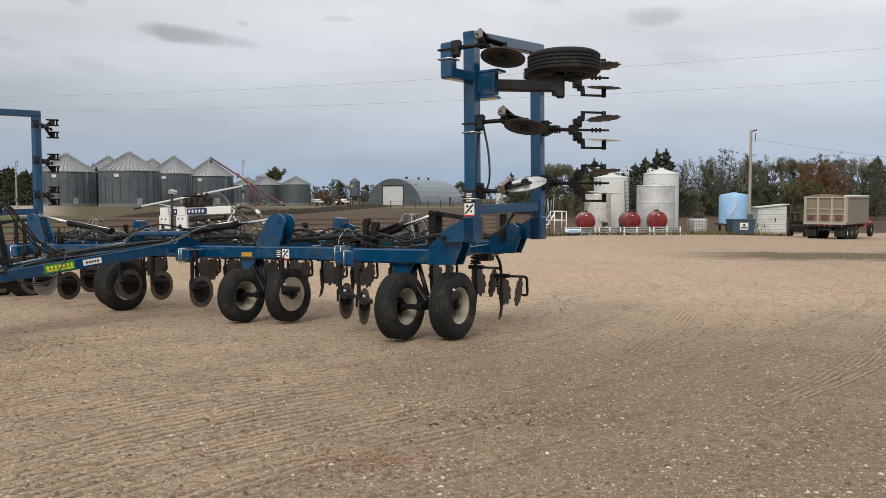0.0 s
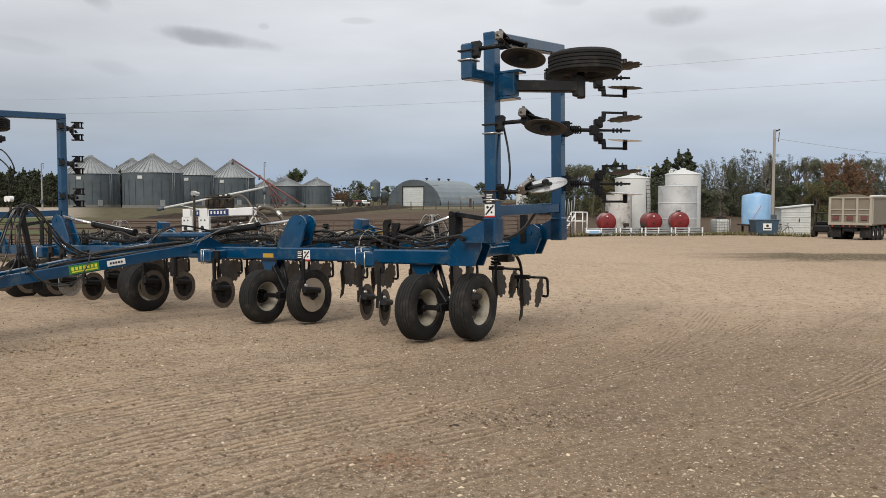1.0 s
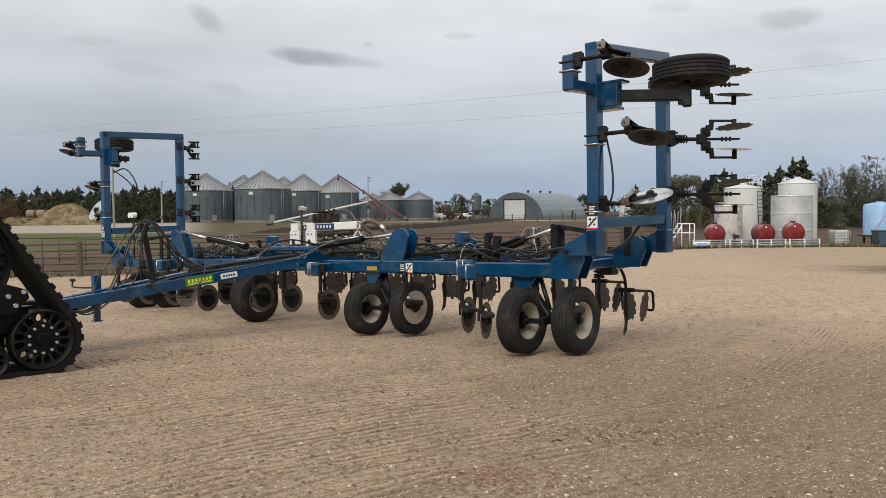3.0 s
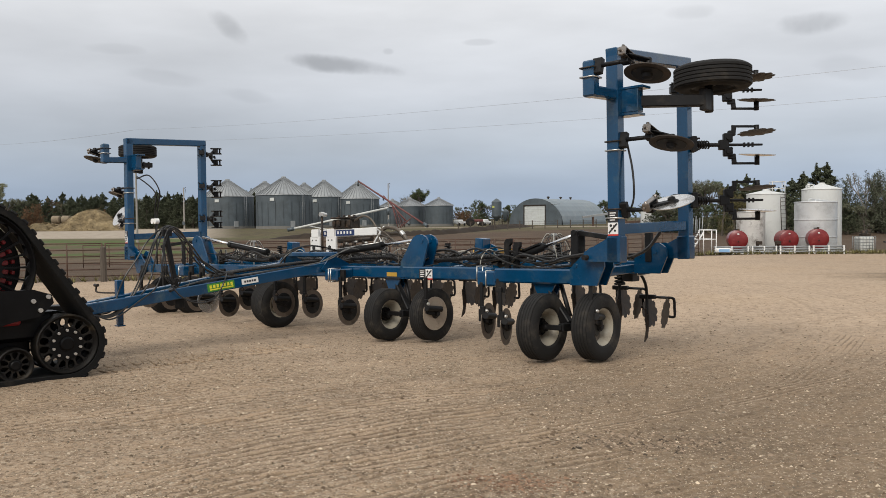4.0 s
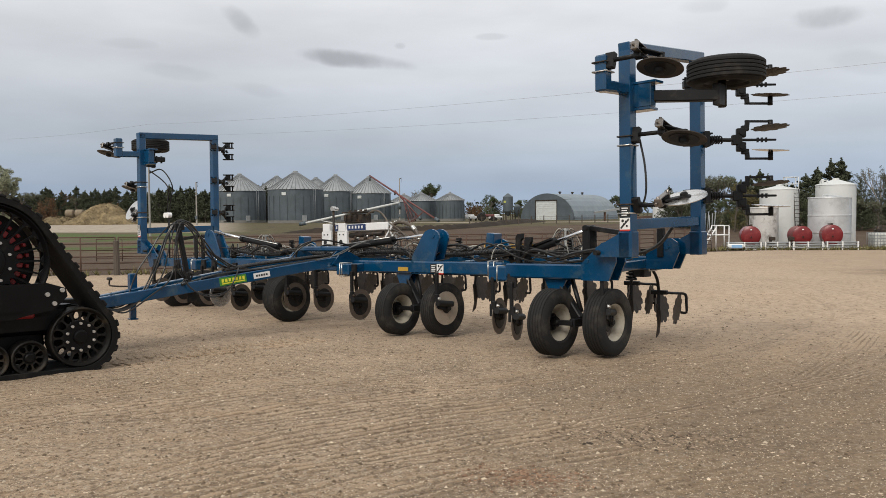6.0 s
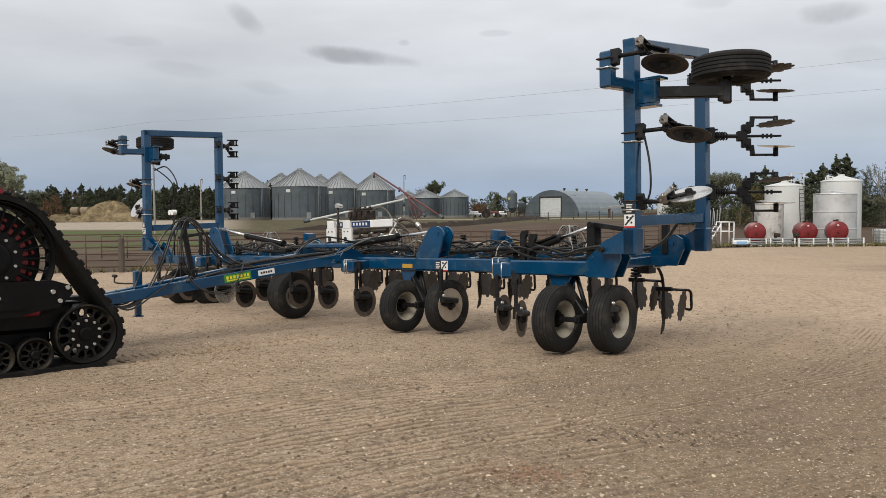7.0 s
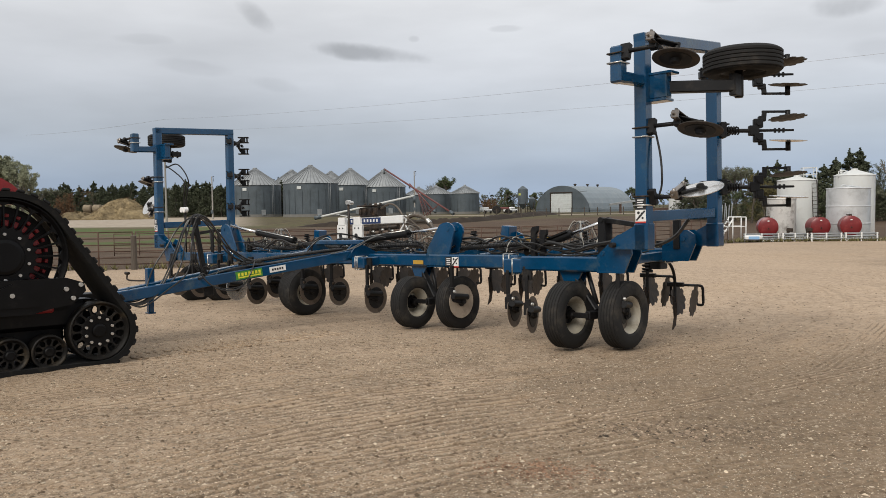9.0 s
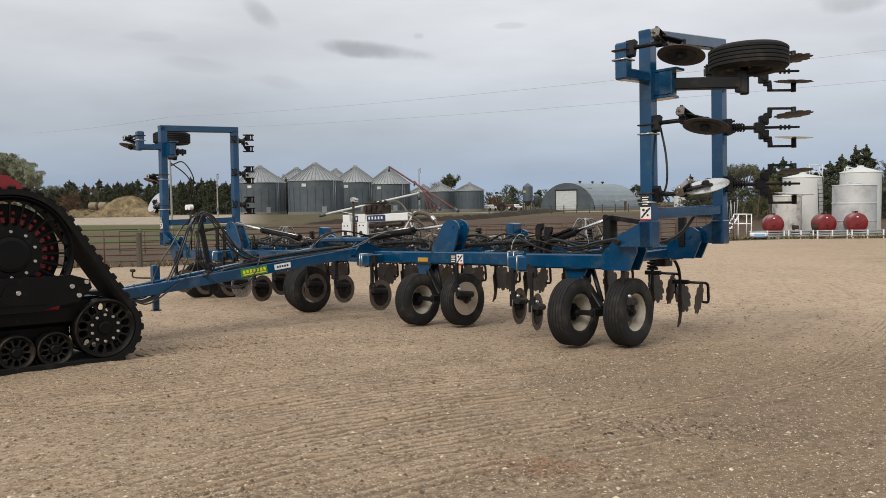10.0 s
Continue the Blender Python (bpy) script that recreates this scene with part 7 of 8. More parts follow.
# low white rack of pipes in front of the tanks
for i, (a, b) in enumerate(((998, 1056), (1058, 1100), (1102, 1152), (1154, 1206))):
    x0, y0 = place(a, 58.6)
    x1, _ = place(b, 58.6)
    r = thing("pipe_rack", at((x0 + x1) / 2, y0), "low rack of pale steel pipes before the tanks", "pipe rack", "pipe racks")
    w = x1 - x0
    for k in range(3):
        part("pipe", made(lambda q: cyl(q, (-w / 2, 0.05 * k, 0.18 + 0.17 * k), (w / 2, 0.05 * k, 0.18 + 0.17 * k), 0.06, seg=8)), M["galv_roof"], r)
    for k in (-0.45, 0.0, 0.45):
        part("post", made(lambda q: box(q, (w * k, 0.0, 0.28), (0.09, 0.1, 0.62), bev=0.01)), M["white"], r)
x, y = place(1013, 58.2)
bag = thing("blue_sack", at(x, y), "blue and white sack lying by the pipe rack", "sack")
part("sack", made(lambda q: box(q, (0, 0, 0.3), (1.1, 0.3, 0.34), bev=0.1)), M["decal_white"], bag)
part("blue_band", made(lambda q: box(q, (0.05, -0.152, 0.3), (0.7, 0.01, 0.2))), M["polyblue"], bag)

# white steps and pump stand
x, y = place(975, 59.0)
st = thing("loading_steps", at(x, y, 10), "white steel loading steps with hand rails", "steps")
for s in (-0.5, 0.5):
    bm = bmesh.new()
    cyl(bm, (-0.9, s, 0.0), (0.1, s, 1.6), 0.05, seg=6)
    cyl(bm, (0.1, s, 0.0), (0.1, s, 1.75), 0.04, seg=6)
    cyl(bm, (1.0, s, 0.0), (1.0, s, 1.75), 0.04, seg=6)
    cyl(bm, (0.1, s, 1.75), (1.0, s, 1.75), 0.04, seg=6)
    cyl(bm, (0.1, s, 1.1), (1.0, s, 1.1), 0.04, seg=6)
    part("side_rail", bm, M["white"], st)
for k in range(5):
    part("step", made(lambda q: box(q, (-0.8 + 0.2 * k, 0, 0.2 + 0.3 * k), (0.22, 1.0, 0.05))), M["white"], st)
for k in range(6):
    part("hose_rod", made(lambda q: cyl(q, (-0.4 + 0.16 * k, 0.9, 1.0), (-0.4 + 0.16 * k + 0.05 * (k % 3), 0.9, 2.5 + 0.12 * (k % 3)), 0.03, seg=6)), M["galv_roof"], st)
for px in (1068, 1098):
    x, y = place(px, 59.0)
    pm = thing("transfer_pump", at(x, y), "small dark transfer pump on the pipe rack", "pump", "transfer pumps")
    part("body", made(lambda q: (cyl(q, (0, 0, 0.0), (0, 0, 0.95), 0.10, seg=8), box(q, (0.1, 0, 0.8), (0.4, 0.25, 0.25), bev=0.03), cyl(q, (-0.2, 0, 0.4), (0.3, 0, 0.4), 0.09, seg=8))), M["iron"], pm)

# tote, poly tank, bin, shed
x, y = place(1234, 60.5)
tote = thing("liquid_tote", at(x, y, 8), "cloudy plastic liquid tote in a pale cage", "liquid tote")
part("bottle", made(lambda q: box(q, (0, 0, 0.66), (1.0, 1.0, 1.0), bev=0.08)), M["poly"], tote)
bm = bmesh.new()
for k in range(6):
    v0 = -0.54 + 1.08 * k / 5
    cyl(bm, (v0, -0.54, 0.14), (v0, -0.54, 1.2), 0.018, seg=5)
    cyl(bm, (-0.54, v0, 0.14), (-0.54, v0, 1.2), 0.018, seg=5)
    cyl(bm, (-0.54, -0.54, 0.18 + 0.2 * k), (0.54, -0.54, 0.18 + 0.2 * k), 0.018, seg=5)
    cyl(bm, (-0.54, -0.54, 0.18 + 0.2 * k), (-0.54, 0.54, 0.18 + 0.2 * k), 0.018, seg=5)
part("cage", bm, M["galv_roof"], tote)
part("pallet", made(lambda q: (box(q, (0, 0, 0.12), (1.1, 1.1, 0.05)), box(q, (-0.45, 0, 0.05), (0.15, 1.1, 0.1)), box(q, (0.45, 0, 0.05), (0.15, 1.1, 0.1)))), M["wood"], tote)
part("motor", made(lambda q: (cyl(q, (0, 0, 1.16), (0, 0, 1.6), 0.2, seg=10), box(q, (0.05, 0, 1.3), (0.7, 0.4, 0.16), bev=0.03))), M["iron"], tote)

x, y = place(1297, 63.5)
pt = thing("blue_poly_tank", at(x, y), "pale blue plastic tank on a dark trailer stand", "tank")
bm = bmesh.new()
lathe(bm, [(0.85, 0), (0.85, 1.12), (2.95, 1.12), (3.12, 1.02), (3.22, 0.45), (3.25, 0.25), (3.32, 0.25), (3.32, 0)], (0, 0, 0), (0, 0, 1), 36)
part("shell", bm, M["polyblue"], pt)
for xx in (-0.8, 0.8):
    for yy in (-0.8, 0.8):
        part("stand_leg", made(lambda q: box(q, (xx, yy, 0.42), (0.14, 0.14, 0.84))), M["iron"], pt)
part("stand", made(lambda q: box(q, (0, 0, 0.80), (2.3, 2.2, 0.12), bev=0.01)), M["iron"], pt)
part("strap", made(lambda q: cyl(q, (-0.95, -1.2, 0.9), (-0.1, -1.2, 2.3), 0.015, seg=5)), M["decal_red"], pt)

x, y = place(1310, 59.0)
db = thing("waste_container", at(x, y, 3), "dark blue waste container with a pale notice", "waste container")
bm = bmesh.new()
plate(bm, [(-0.72, 0, 0.10), (0.72, 0, 0.10), (0.88, 0, 1.10), (-0.88, 0, 1.10)], (0, 1, 0), 1.1)
part("body", bm, M["navy"], db)
part("lid", made(lambda q: box(q, (0, 0, 1.14), (1.85, 1.2, 0.07), bev=0.02)), M["navy"], db)
nb = part("notice", made(lambda q: box(q, (0.02, -0.556, 0.66), (0.62, 0.012, 0.5))), M["decal_white"], db, "pale notice with dark bars")
part("dark_bar", made(lambda q: (box(q, (0.02, -0.565, 0.55), (0.5, 0.01, 0.09)), cyl(q, (0.02, -0.57, 0.74), (0.02, -0.56, 0.74), 0.1, seg=10))), M["decal_black"], nb)

x, y = place(1359, 65.5)
sh = thing("tin_shed", at(x, y, -6), "small white ribbed tin shed with a sloping roof", "shed")
bm = bmesh.new()
plate(bm, [(-1.12, 0, 0), (1.12, 0, 0), (1.12, 0, 2.42), (-1.12, 0, 2.18)], (0, 1, 0), 1.9)
part("wall", bm, M["tin"], sh)
for k in range(11):
    z = 0.12 + 0.2 * k
    part("rib", made(lambda q: box(q, (0, -0.96, z), (2.2, 0.03, 0.07), bev=0.01)), M["tin"], sh)
bm = bmesh.new()
beam(bm, (-1.24, 0, 2.22), (1.26, 0, 2.50), 2.2, 0.06)
part("roof", bm, M["tin"], sh)
part("latch", made(lambda q: box(q, (0.25, -0.99, 1.25), (0.06, 0.05, 0.3))), M["iron"], sh)

x, y = place(1343, 63.0)
bk = thing("bicycle", at(x, y, 6), "dark bicycle leaning by the tin shed", "bicycle")
for xx in (-0.52, 0.52):
    part("wheel", made(lambda q: lathe(q, [(-0.02, 0.33), (0.0, 0.345), (0.02, 0.33), (0.0, 0.315)], (xx, 0, 0.345), (0, 1, 0), 24, close=True)), M["rubber"], bk)
bm = bmesh.new()
for a, b in (((-0.52, 0.345), (-0.15, 0.75)), ((-0.52, 0.345), (-0.05, 0.30)), ((-0.05, 0.30), (-0.18, 0.85)), ((-0.05, 0.30), (0.40, 0.78)), ((-0.15, 0.75), (0.40, 0.80)), ((0.52, 0.345), (0.38, 0.95)), ((0.3, 0.98), (0.45, 0.95))):
    cyl(bm, (a[0], 0, a[1]), (b[0], 0, b[1]), 0.018, seg=6)
part("frame_tubes", bm, M["black"], bk)
part("saddle", made(lambda q: box(q, (-0.19, 0, 0.88), (0.24, 0.12, 0.05), bev=0.02)), M["black"], bk)

# small utility vehicle
x, y = place(1412, 60.0)
uv = thing("utility_vehicle", at(x, y, 60), "dark small utility vehicle parked beside the trees", "utility vehicle")
part("body", made(lambda q: (box(q, (0, 0, 0.65), (2.2, 1.1, 0.5), bev=0.1), box(q, (0.6, 0, 1.0), (0.8, 1.1, 0.3), bev=0.1))), M["black"], uv)
bm = bmesh.new()
for xx, yy in ((-0.5, -0.5), (-0.5, 0.5), (0.5, -0.5), (0.5, 0.5)):
    cyl(bm, (xx, yy, 0.8), (xx * 0.8, yy * 0.9, 1.75), 0.04, seg=6)
box(bm, (0, 0, 1.78), (1.1, 1.1, 0.05), bev=0.02)
part("roll_cage", bm, M["black"], uv)
for xx in (-0.8, 0.8):
    for yy in (-0.55, 0.55):
        part("wheel", made(lambda q: lathe(q, [(-0.12, 0.15), (-0.12, 0.26), (-0.08, 0.31), (0.08, 0.31), (0.12, 0.26), (0.12, 0.15)], (xx, yy, 0.31), (0, 1, 0), 18, close=True)), M["rubber"], uv)

# ---- grain truck: local x forward ----
x, y = place(1470, 54.5)
truck = thing("grain_truck", at(x - 0.05, y - 1.0, 50.4), "old grain truck with a tan ribbed box and a red cab", "truck")
tk = truck


def kp(name, fn, material, label="", parent=None):
    return part(name, made(fn), M[material], parent or tk, label)


W, BL = 1.21, 6.1
bx0, z0, z1 = -3.2, 1.05, 2.78
box_ = kp("grain_box", lambda q: (box(q, (bx0 + BL / 2, -W, (z0 + z1) / 2), (BL, 0.06, z1 - z0), bev=0.01), box(q, (bx0 + BL / 2, W, (z0 + z1) / 2), (BL, 0.06, z1 - z0), bev=0.01),
                                  box(q, (bx0 + BL, 0, (z0 + z1) / 2), (0.06, 2 * W, z1 - z0), bev=0.01), box(q, (bx0 + BL / 2, 0, z0), (BL, 2 * W, 0.12), bev=0.02)), "cream", "tan wooden grain box")
kp("tailgate", lambda q: box(q, (bx0, 0, (z0 + z1) / 2), (0.07, 2 * W, z1 - z0), bev=0.01), "cream", "", box_)
for yy in (-W, -0.42, 0.42, W):
    kp("tail_rib", lambda q: box(q, (bx0 - 0.07, yy * 0.97, (z0 + z1) / 2), (0.09, 0.14, z1 - z0), bev=0.01), "truckframe", "pale upright rib", box_)
for zz in (z0 + 0.95, z0 + 0.62):
    kp("tail_rib", lambda q: box(q, (bx0 - 0.05, 0, zz), (0.07, 2 * W, 0.07), bev=0.01), "truckframe", "pale cross rib", box_)
kp("top_rail", lambda q: box(q, (bx0 - 0.05, 0, z1 - 0.04), (0.14, 2 * W + 0.1, 0.10), bev=0.01), "truckframe", "pale end rail", box_)
kp("bottom_rail", lambda q: box(q, (bx0 - 0.05, 0, z0 + 0.05), (0.16, 2 * W + 0.1, 0.16), bev=0.01), "truckframe", "pale end rail", box_)
for s in (-1, 1):
    for zz in (z0 + 0.05, z1 - 0.05):
        kp("side_rail", lambda q: box(q, (bx0 + BL / 2, s * (W + 0.05), zz), (BL, 0.07, 0.10), bev=0.01), "cream", "", box_)
    kp("corner_post", lambda q: box(q, (bx0 + 0.08, s * (W + 0.05), (z0 + z1) / 2), (0.14, 0.07, z1 - z0), bev=0.01), "truckframe", "pale corner post", box_)
kp("tarp_roll", lambda q: cyl(q, (bx0 - 0.1, -W * 0.95, z1 + 0.05), (bx0 + BL + 0.1, -W * 0.95, z1 + 0.05), 0.07, seg=8), "poly", "pale rolled tarpaulin", box_)
kp("tarp", lambda q: plate(q, [(bx0, -W, z1 + 0.02), (bx0, -0.6, z1 + 0.14), (bx0, 0, z1 + 0.18), (bx0, 0.6, z1 + 0.14), (bx0, W, z1 + 0.02)], (1, 0, 0), 0.02), "cream", "", box_)
for yy in (-0.82, 0.0, 0.82):
    kp("gate_chute", lambda q: box(q, (bx0 - 0.09, yy, z0 + 0.42), (0.05, 0.36, 0.26), bev=0.01), "dullred", "faded red chute door", box_)
kp("rear_bumper", lambda q: (box(q, (bx0 - 0.02, 0, 0.92), (0.12, 2.3, 0.12)), box(q, (bx0 + 3.8, 0, 0.72), (7.6, 0.85, 0.2))), "black")
for yy in (-1.0, -0.35, 0.0, 0.35, 1.0):
    kp("tail_light", lambda q: cyl(q, (bx0 - 0.10, yy, 0.96), (bx0 - 0.07, yy, 0.96), 0.05, seg=8), "decal_red", "red tail light")
for yy in (-0.85, 0.85):
    kp("mud_flap", lambda q: box(q, (bx0 + 0.15, yy, 0.58), (0.03, 0.62, 0.66)), "rubber")
TT = mesh_of(made(lambda q: lathe(q, [(-0.14, 0.25), (-0.14, 0.42), (-0.10, 0.5), (0.10, 0.5), (0.14, 0.42), (0.14, 0.25)], (0, 0, 0), (0, 1, 0), 24, close=True)), "wheel", M["rubber"])
TRM = mesh_of(made(lambda q: lathe(q, [(-0.10, 0.27), (-0.04, 0.24), (0.0, 0.12), (0.02, 0), ], (0, 0, 0), (0, 1, 0), 20)), "rim", M["white"])
for xx in (-2.3, -1.2, -0.1):
    for yy in (-1.05, -0.72, 0.72, 1.05):
        w = part("wheel", TT, None, tk, "", Matrix.Translation((xx, yy, 0.5)))
        part("rim", TRM, None, w, "dull white rim")
for yy in (-1.0, 1.0):
    w = part("wheel", TT, None, tk, "", Matrix.Translation((4.7, yy, 0.5)))
    part("rim", TRM, None, w, "dull white rim")
kp("cab", lambda q: plate(q, [(2.95, 0, 0.75), (2.95, 0, 2.35), (3.15, 0, 2.42), (4.0, 0, 2.38), (4.35, 0, 1.75), (4.35, 0, 0.75)], (0, 1, 0), 1.9), "red", "red truck cab")
kp("hood", lambda q: (box(q, (4.95, 0, 1.22), (1.35, 1.2, 0.85), bev=0.1), box(q, (4.75, 0, 0.95), (1.3, 2.1, 0.35), bev=0.15)), "red")
kp("window", lambda q: (box(q, (3.6, -0.955, 2.0), (0.75, 0.02, 0.5)), box(q, (3.6, 0.955, 2.0), (0.75, 0.02, 0.5)), box(q, (2.94, 0, 2.0), (0.02, 1.2, 0.4))), "glass")
kp("mirror", lambda q: (box(q, (4.05, -1.35, 1.95), (0.08, 0.2, 0.45), bev=0.02), cyl(q, (4.1, -0.95, 2.1), (4.05, -1.35, 2.1), 0.02, seg=5)), "black")


# ---- poles and wires ----
def pole(x, y, h, label, arm=False):
    p = thing("utility_pole", at(x, y), label, "utility pole", "utility poles")
    part("pole_shaft", made(lambda q: cyl(q, (0, 0, -0.3), (0, 0, h), 0.14, 0.09, seg=12)), M["greywood"], p)
    if arm:
        part("transformer", made(lambda q: (cyl(q, (-0.55, 0, h - 3.0), (-0.55, 0, h - 1.8), 0.28, seg=12), beam(q, (-0.5, 0, h - 2.2), (0, 0, h - 2.2), 0.08, 0.08))), M["galv"], p, "grey pole transformer")
        part("insulator", made(lambda q: (cyl(q, (0, 0, h), (0, 0, h + 0.45), 0.07, 0.04, seg=8), cyl(q, (-1.3, 0, h - 0.15), (-0.9, 0, h - 0.15), 0.1, seg=6), cyl(q, (0.1, 0, h - 0.6), (0.5, 0, h - 0.5), 0.07, seg=6))), M["iron"], p)
    else:
        part("insulator", made(lambda q: (cyl(q, (0.1, 0, h - 0.1), (0.4, 0, h), 0.06, seg=6), cyl(q, (0.3, 0, h - 0.9), (0.36, 0, h - 0.2), 0.03, seg=6))), M["iron"], p)
        part("meter_box", made(lambda q: box(q, (0.0, -0.22, 1.3), (0.4, 0.2, 0.6), bev=0.02)), M["galv"], p)
    return p


pole(-55.17, 92.0, 12.7, "tall weathered wooden utility pole with a transformer", True)
x, y = place(1320, 61.5)
pole(x + 0.2, y, 8.0, "weathered wooden utility pole beside the blue tank")
x, y = place(170, 130)
pole(x - 12.6, 130, 7.5, "short weathered wooden utility pole by the bins")
x, y = place(432, 150)
pole(x, y, 8.5, "thin yard light pole beside the bins")


def wire(p, q, sag, r):
    p, q = Vector(p), Vector(q)
    w = thing("power_line", Matrix.Translation(p), "thin grey overhead power line", "power line", "power lines")
    bm = bmesh.new()
    sweep(bm, [(q - p) * (k / 10) - Vector((0, 0, sag * 4 * (k / 10) * (1 - k / 10))) for k in range(11)], r, 5, 3)
    part("cable", bm, M["wire"], w)


def reach(p, q, k):
    p, q = Vector(p), Vector(q)
    return p + (q - p) * k


A1, B1 = (-55.17, 92.0, 12.9), (17.31, 44.0, 9.9)
A2, B2 = (-55.17, 92.0, 11.4), (17.34, 44.0, 8.25)
wire(reach(A1, B1, -0.6), A1, 0.3, 0.014)
wire(A1, reach(A1, B1, 1.35), 1.0, 0.0075)
wire(A2, reach(A2, B2, 1.35), 0.9, 0.007)
wire(sp(1326, 243, 61.5), reach(sp(1326, 243, 61.5), sp(1568, 270, 55), 2.0), 0.25, 0.015)


# ---- fences ----
def fence_panel(p, q, h=1.5, rails=6, material="rust", stays=2):
    p, q = Vector((*p, gz(*p))), Vector((*q, gz(*q)))
    f = thing("pipe_fence_panel", Matrix.Translation(p), "rusty brown steel pipe fence panel on the pen edge", "fence panel", "pen fence panels")
    d = q - p
    for k in range(rails):
        z = 0.22 + (h - 0.22) * k / (rails - 1)
        part("rail", made(lambda b: cyl(b, (0, 0, z), d + Vector((0, 0, z)), 0.026, seg=6)), M[material], f)
    for k in range(stays + 2):
        c = d * (k / (stays + 1))
        part("stay", made(lambda b: cyl(b, c + Vector((0, 0, 0.05)), c + Vector((0, 0, h + 0.02)), 0.03, seg=6)), M[material], f)


def fence_post(x, y, h=1.35, r=0.12):
    f = thing("fence_post", at(x, y), "weathered wooden fence post", "fence post", "wooden fence posts")
    part("post", made(lambda q: lathe(q, [(-0.2, r), (h * 0.5, r * 0.96), (h, r * 0.9), (h + 0.02, r * 0.6), (h + 0.02, 0)], (0, 0, 0), (0, 0, 1), 10)), M["darkpost"], f)


line_pts = [(-46.0, 20.4), (-18.6, 28.7), (-7.5, 39.9), (3.5, 50.7), (7.6, 56.5)]
for (xa, ya), (xb, yb) in zip(line_pts[:-1], line_pts[1:]):
    n = max(1, round(math.hypot(xb - xa, yb - ya) / 4.0))
    for k in range(n):
        p = (xa + (xb - xa) * k / n, ya + (yb - ya) * k / n)
        q = (xa + (xb - xa) * (k + 0.97) / n, ya + (yb - ya) * (k + 0.97) / n)
        fence_panel(p, q)
        if k % 2 == 0:
            fence_post(p[0] + 0.1, p[1] - 0.3)
# low bank of dark soil across the pen
bank = thing("dirt_bank", Matrix(), "low bank of dark bare soil across the pen", "dirt bank", kind="structure")
bm = bmesh.new()
RB = random.Random(41)
line = smooth_path([Vector(p) for p in ((-42, 101, 0), (-33, 102.5, 0), (-24.1, 105.5, 0), (-19.6, 109.5, 0), (-15.8, 119.5, 0), (-12.5, 133, 0), (-10.0, 150, 0))], 14)
rows = []
for i, c in enumerate(line):
    d = (line[min(i + 1, len(line) - 1)] - line[max(i - 1, 0)]).normalized()
    side = Vector((d.y, -d.x, 0))
    top = 0.62 * min(1, i / 8, (len(line) - 1 - i) / 8) * RB.uniform(0.75, 1.2)
    rows.append([bm.verts.new((*(c + side * w).xy, gz(*(c + side * w).xy) + top * z - 0.06)) for w, z in ((-1.7, 0), (-1.0, 0.55), (-0.3, 1.0), (0.4, 0.95), (1.1, 0.5), (1.8, 0))])
for a, b in zip(rows, rows[1:]):
    for k in range(5):
        bm.faces.new((a[k], a[k + 1], b[k + 1], b[k])).smooth = True
part("soil", bm, M["soil"], bank)
# inner pen fences beyond
for k in range(7):
    fence_panel((-30 + 4.2 * k, 44 + 1.8 * k), (-30 + 4.2 * (k + 0.97), 44 + 1.8 * (k + 0.97)), 1.4, 5)
for k in range(18):
    x, y = place(560 + 22 * k, 118 + 1.2 * k)
    fence_post(x, y, 1.3, 0.08)


def long_wire(p, q, h):
    p, q = Vector((*p, gz(*p) + h)), Vector((*q, gz(*q) + h))
    w = thing("fence_wire", Matrix.Translation(p), "thin steel fence wire", "fence wire", "fence wires")
    part("strand", made(lambda b: cyl(b, (0, 0, 0), q - p, 0.014, seg=5)), M["iron"], w)


for h in (0.5, 0.85, 1.2):
    long_wire(place(560, 118), place(934, 138), h)

# yellow feed bunk, far machines
x, y = place(640, 62)
for k, px in enumerate((618, 655)):
    x, y = place(px, 60 + k)
    fb = thing("feed_bunk", at(x, y, 12), "yellow steel feed bunk in the pen", "feed bunk", "feed bunks")
    part("trough", made(lambda q: (plate(q, [(-1.3, -0.4, 0.75), (-1.3, -0.25, 0.4), (1.3, -0.25, 0.4), (1.3, -0.4, 0.75)], (0, 1, 0.4), 0.05), plate(q, [(-1.3, 0.4, 0.75), (-1.3, 0.25, 0.4), (1.3, 0.25, 0.4), (1.3, 0.4, 0.75)], (0, 1, -0.4), 0.05), box(q, (0, 0, 0.4), (2.6, 0.5, 0.05)))), M["yellow"], fb)
    for xx in (-1.1, 1.1):
        part("leg", made(lambda q: box(q, (xx, 0, 0.2), (0.08, 0.5, 0.4))), M["yellow"], fb)
x, y = place(590, 172)
ot = thing("old_tractor", at(x, y, 15), "old dark red tractor parked beyond the pens", "tractor")
part("body", made(lambda q: (box(q, (0.7, 0, 1.15), (2.2, 0.6, 0.55), bev=0.12), box(q, (-0.8, 0, 1.0), (1.0, 0.7, 0.5), bev=0.1))), M["dullred"], ot)
part("seat", made(lambda q: (box(q, (-0.9, 0, 1.38), (0.5, 0.5, 0.12), bev=0.04), box(q, (-1.12, 0, 1.6), (0.1, 0.5, 0.4), bev=0.04))), M["black"], ot)
part("exhaust", made(lambda q: cyl(q, (0.6, 0.1, 1.4), (0.6, 0.1, 2.1), 0.05, seg=8)), M["iron"], ot)
part("steering_wheel", made(lambda q: (cyl(q, (-0.1, 0, 1.4), (-0.35, 0, 1.75), 0.03, seg=6), cyl(q, (-0.35, 0, 1.75), (-0.37, 0, 1.78), 0.2, seg=14))), M["black"], ot)
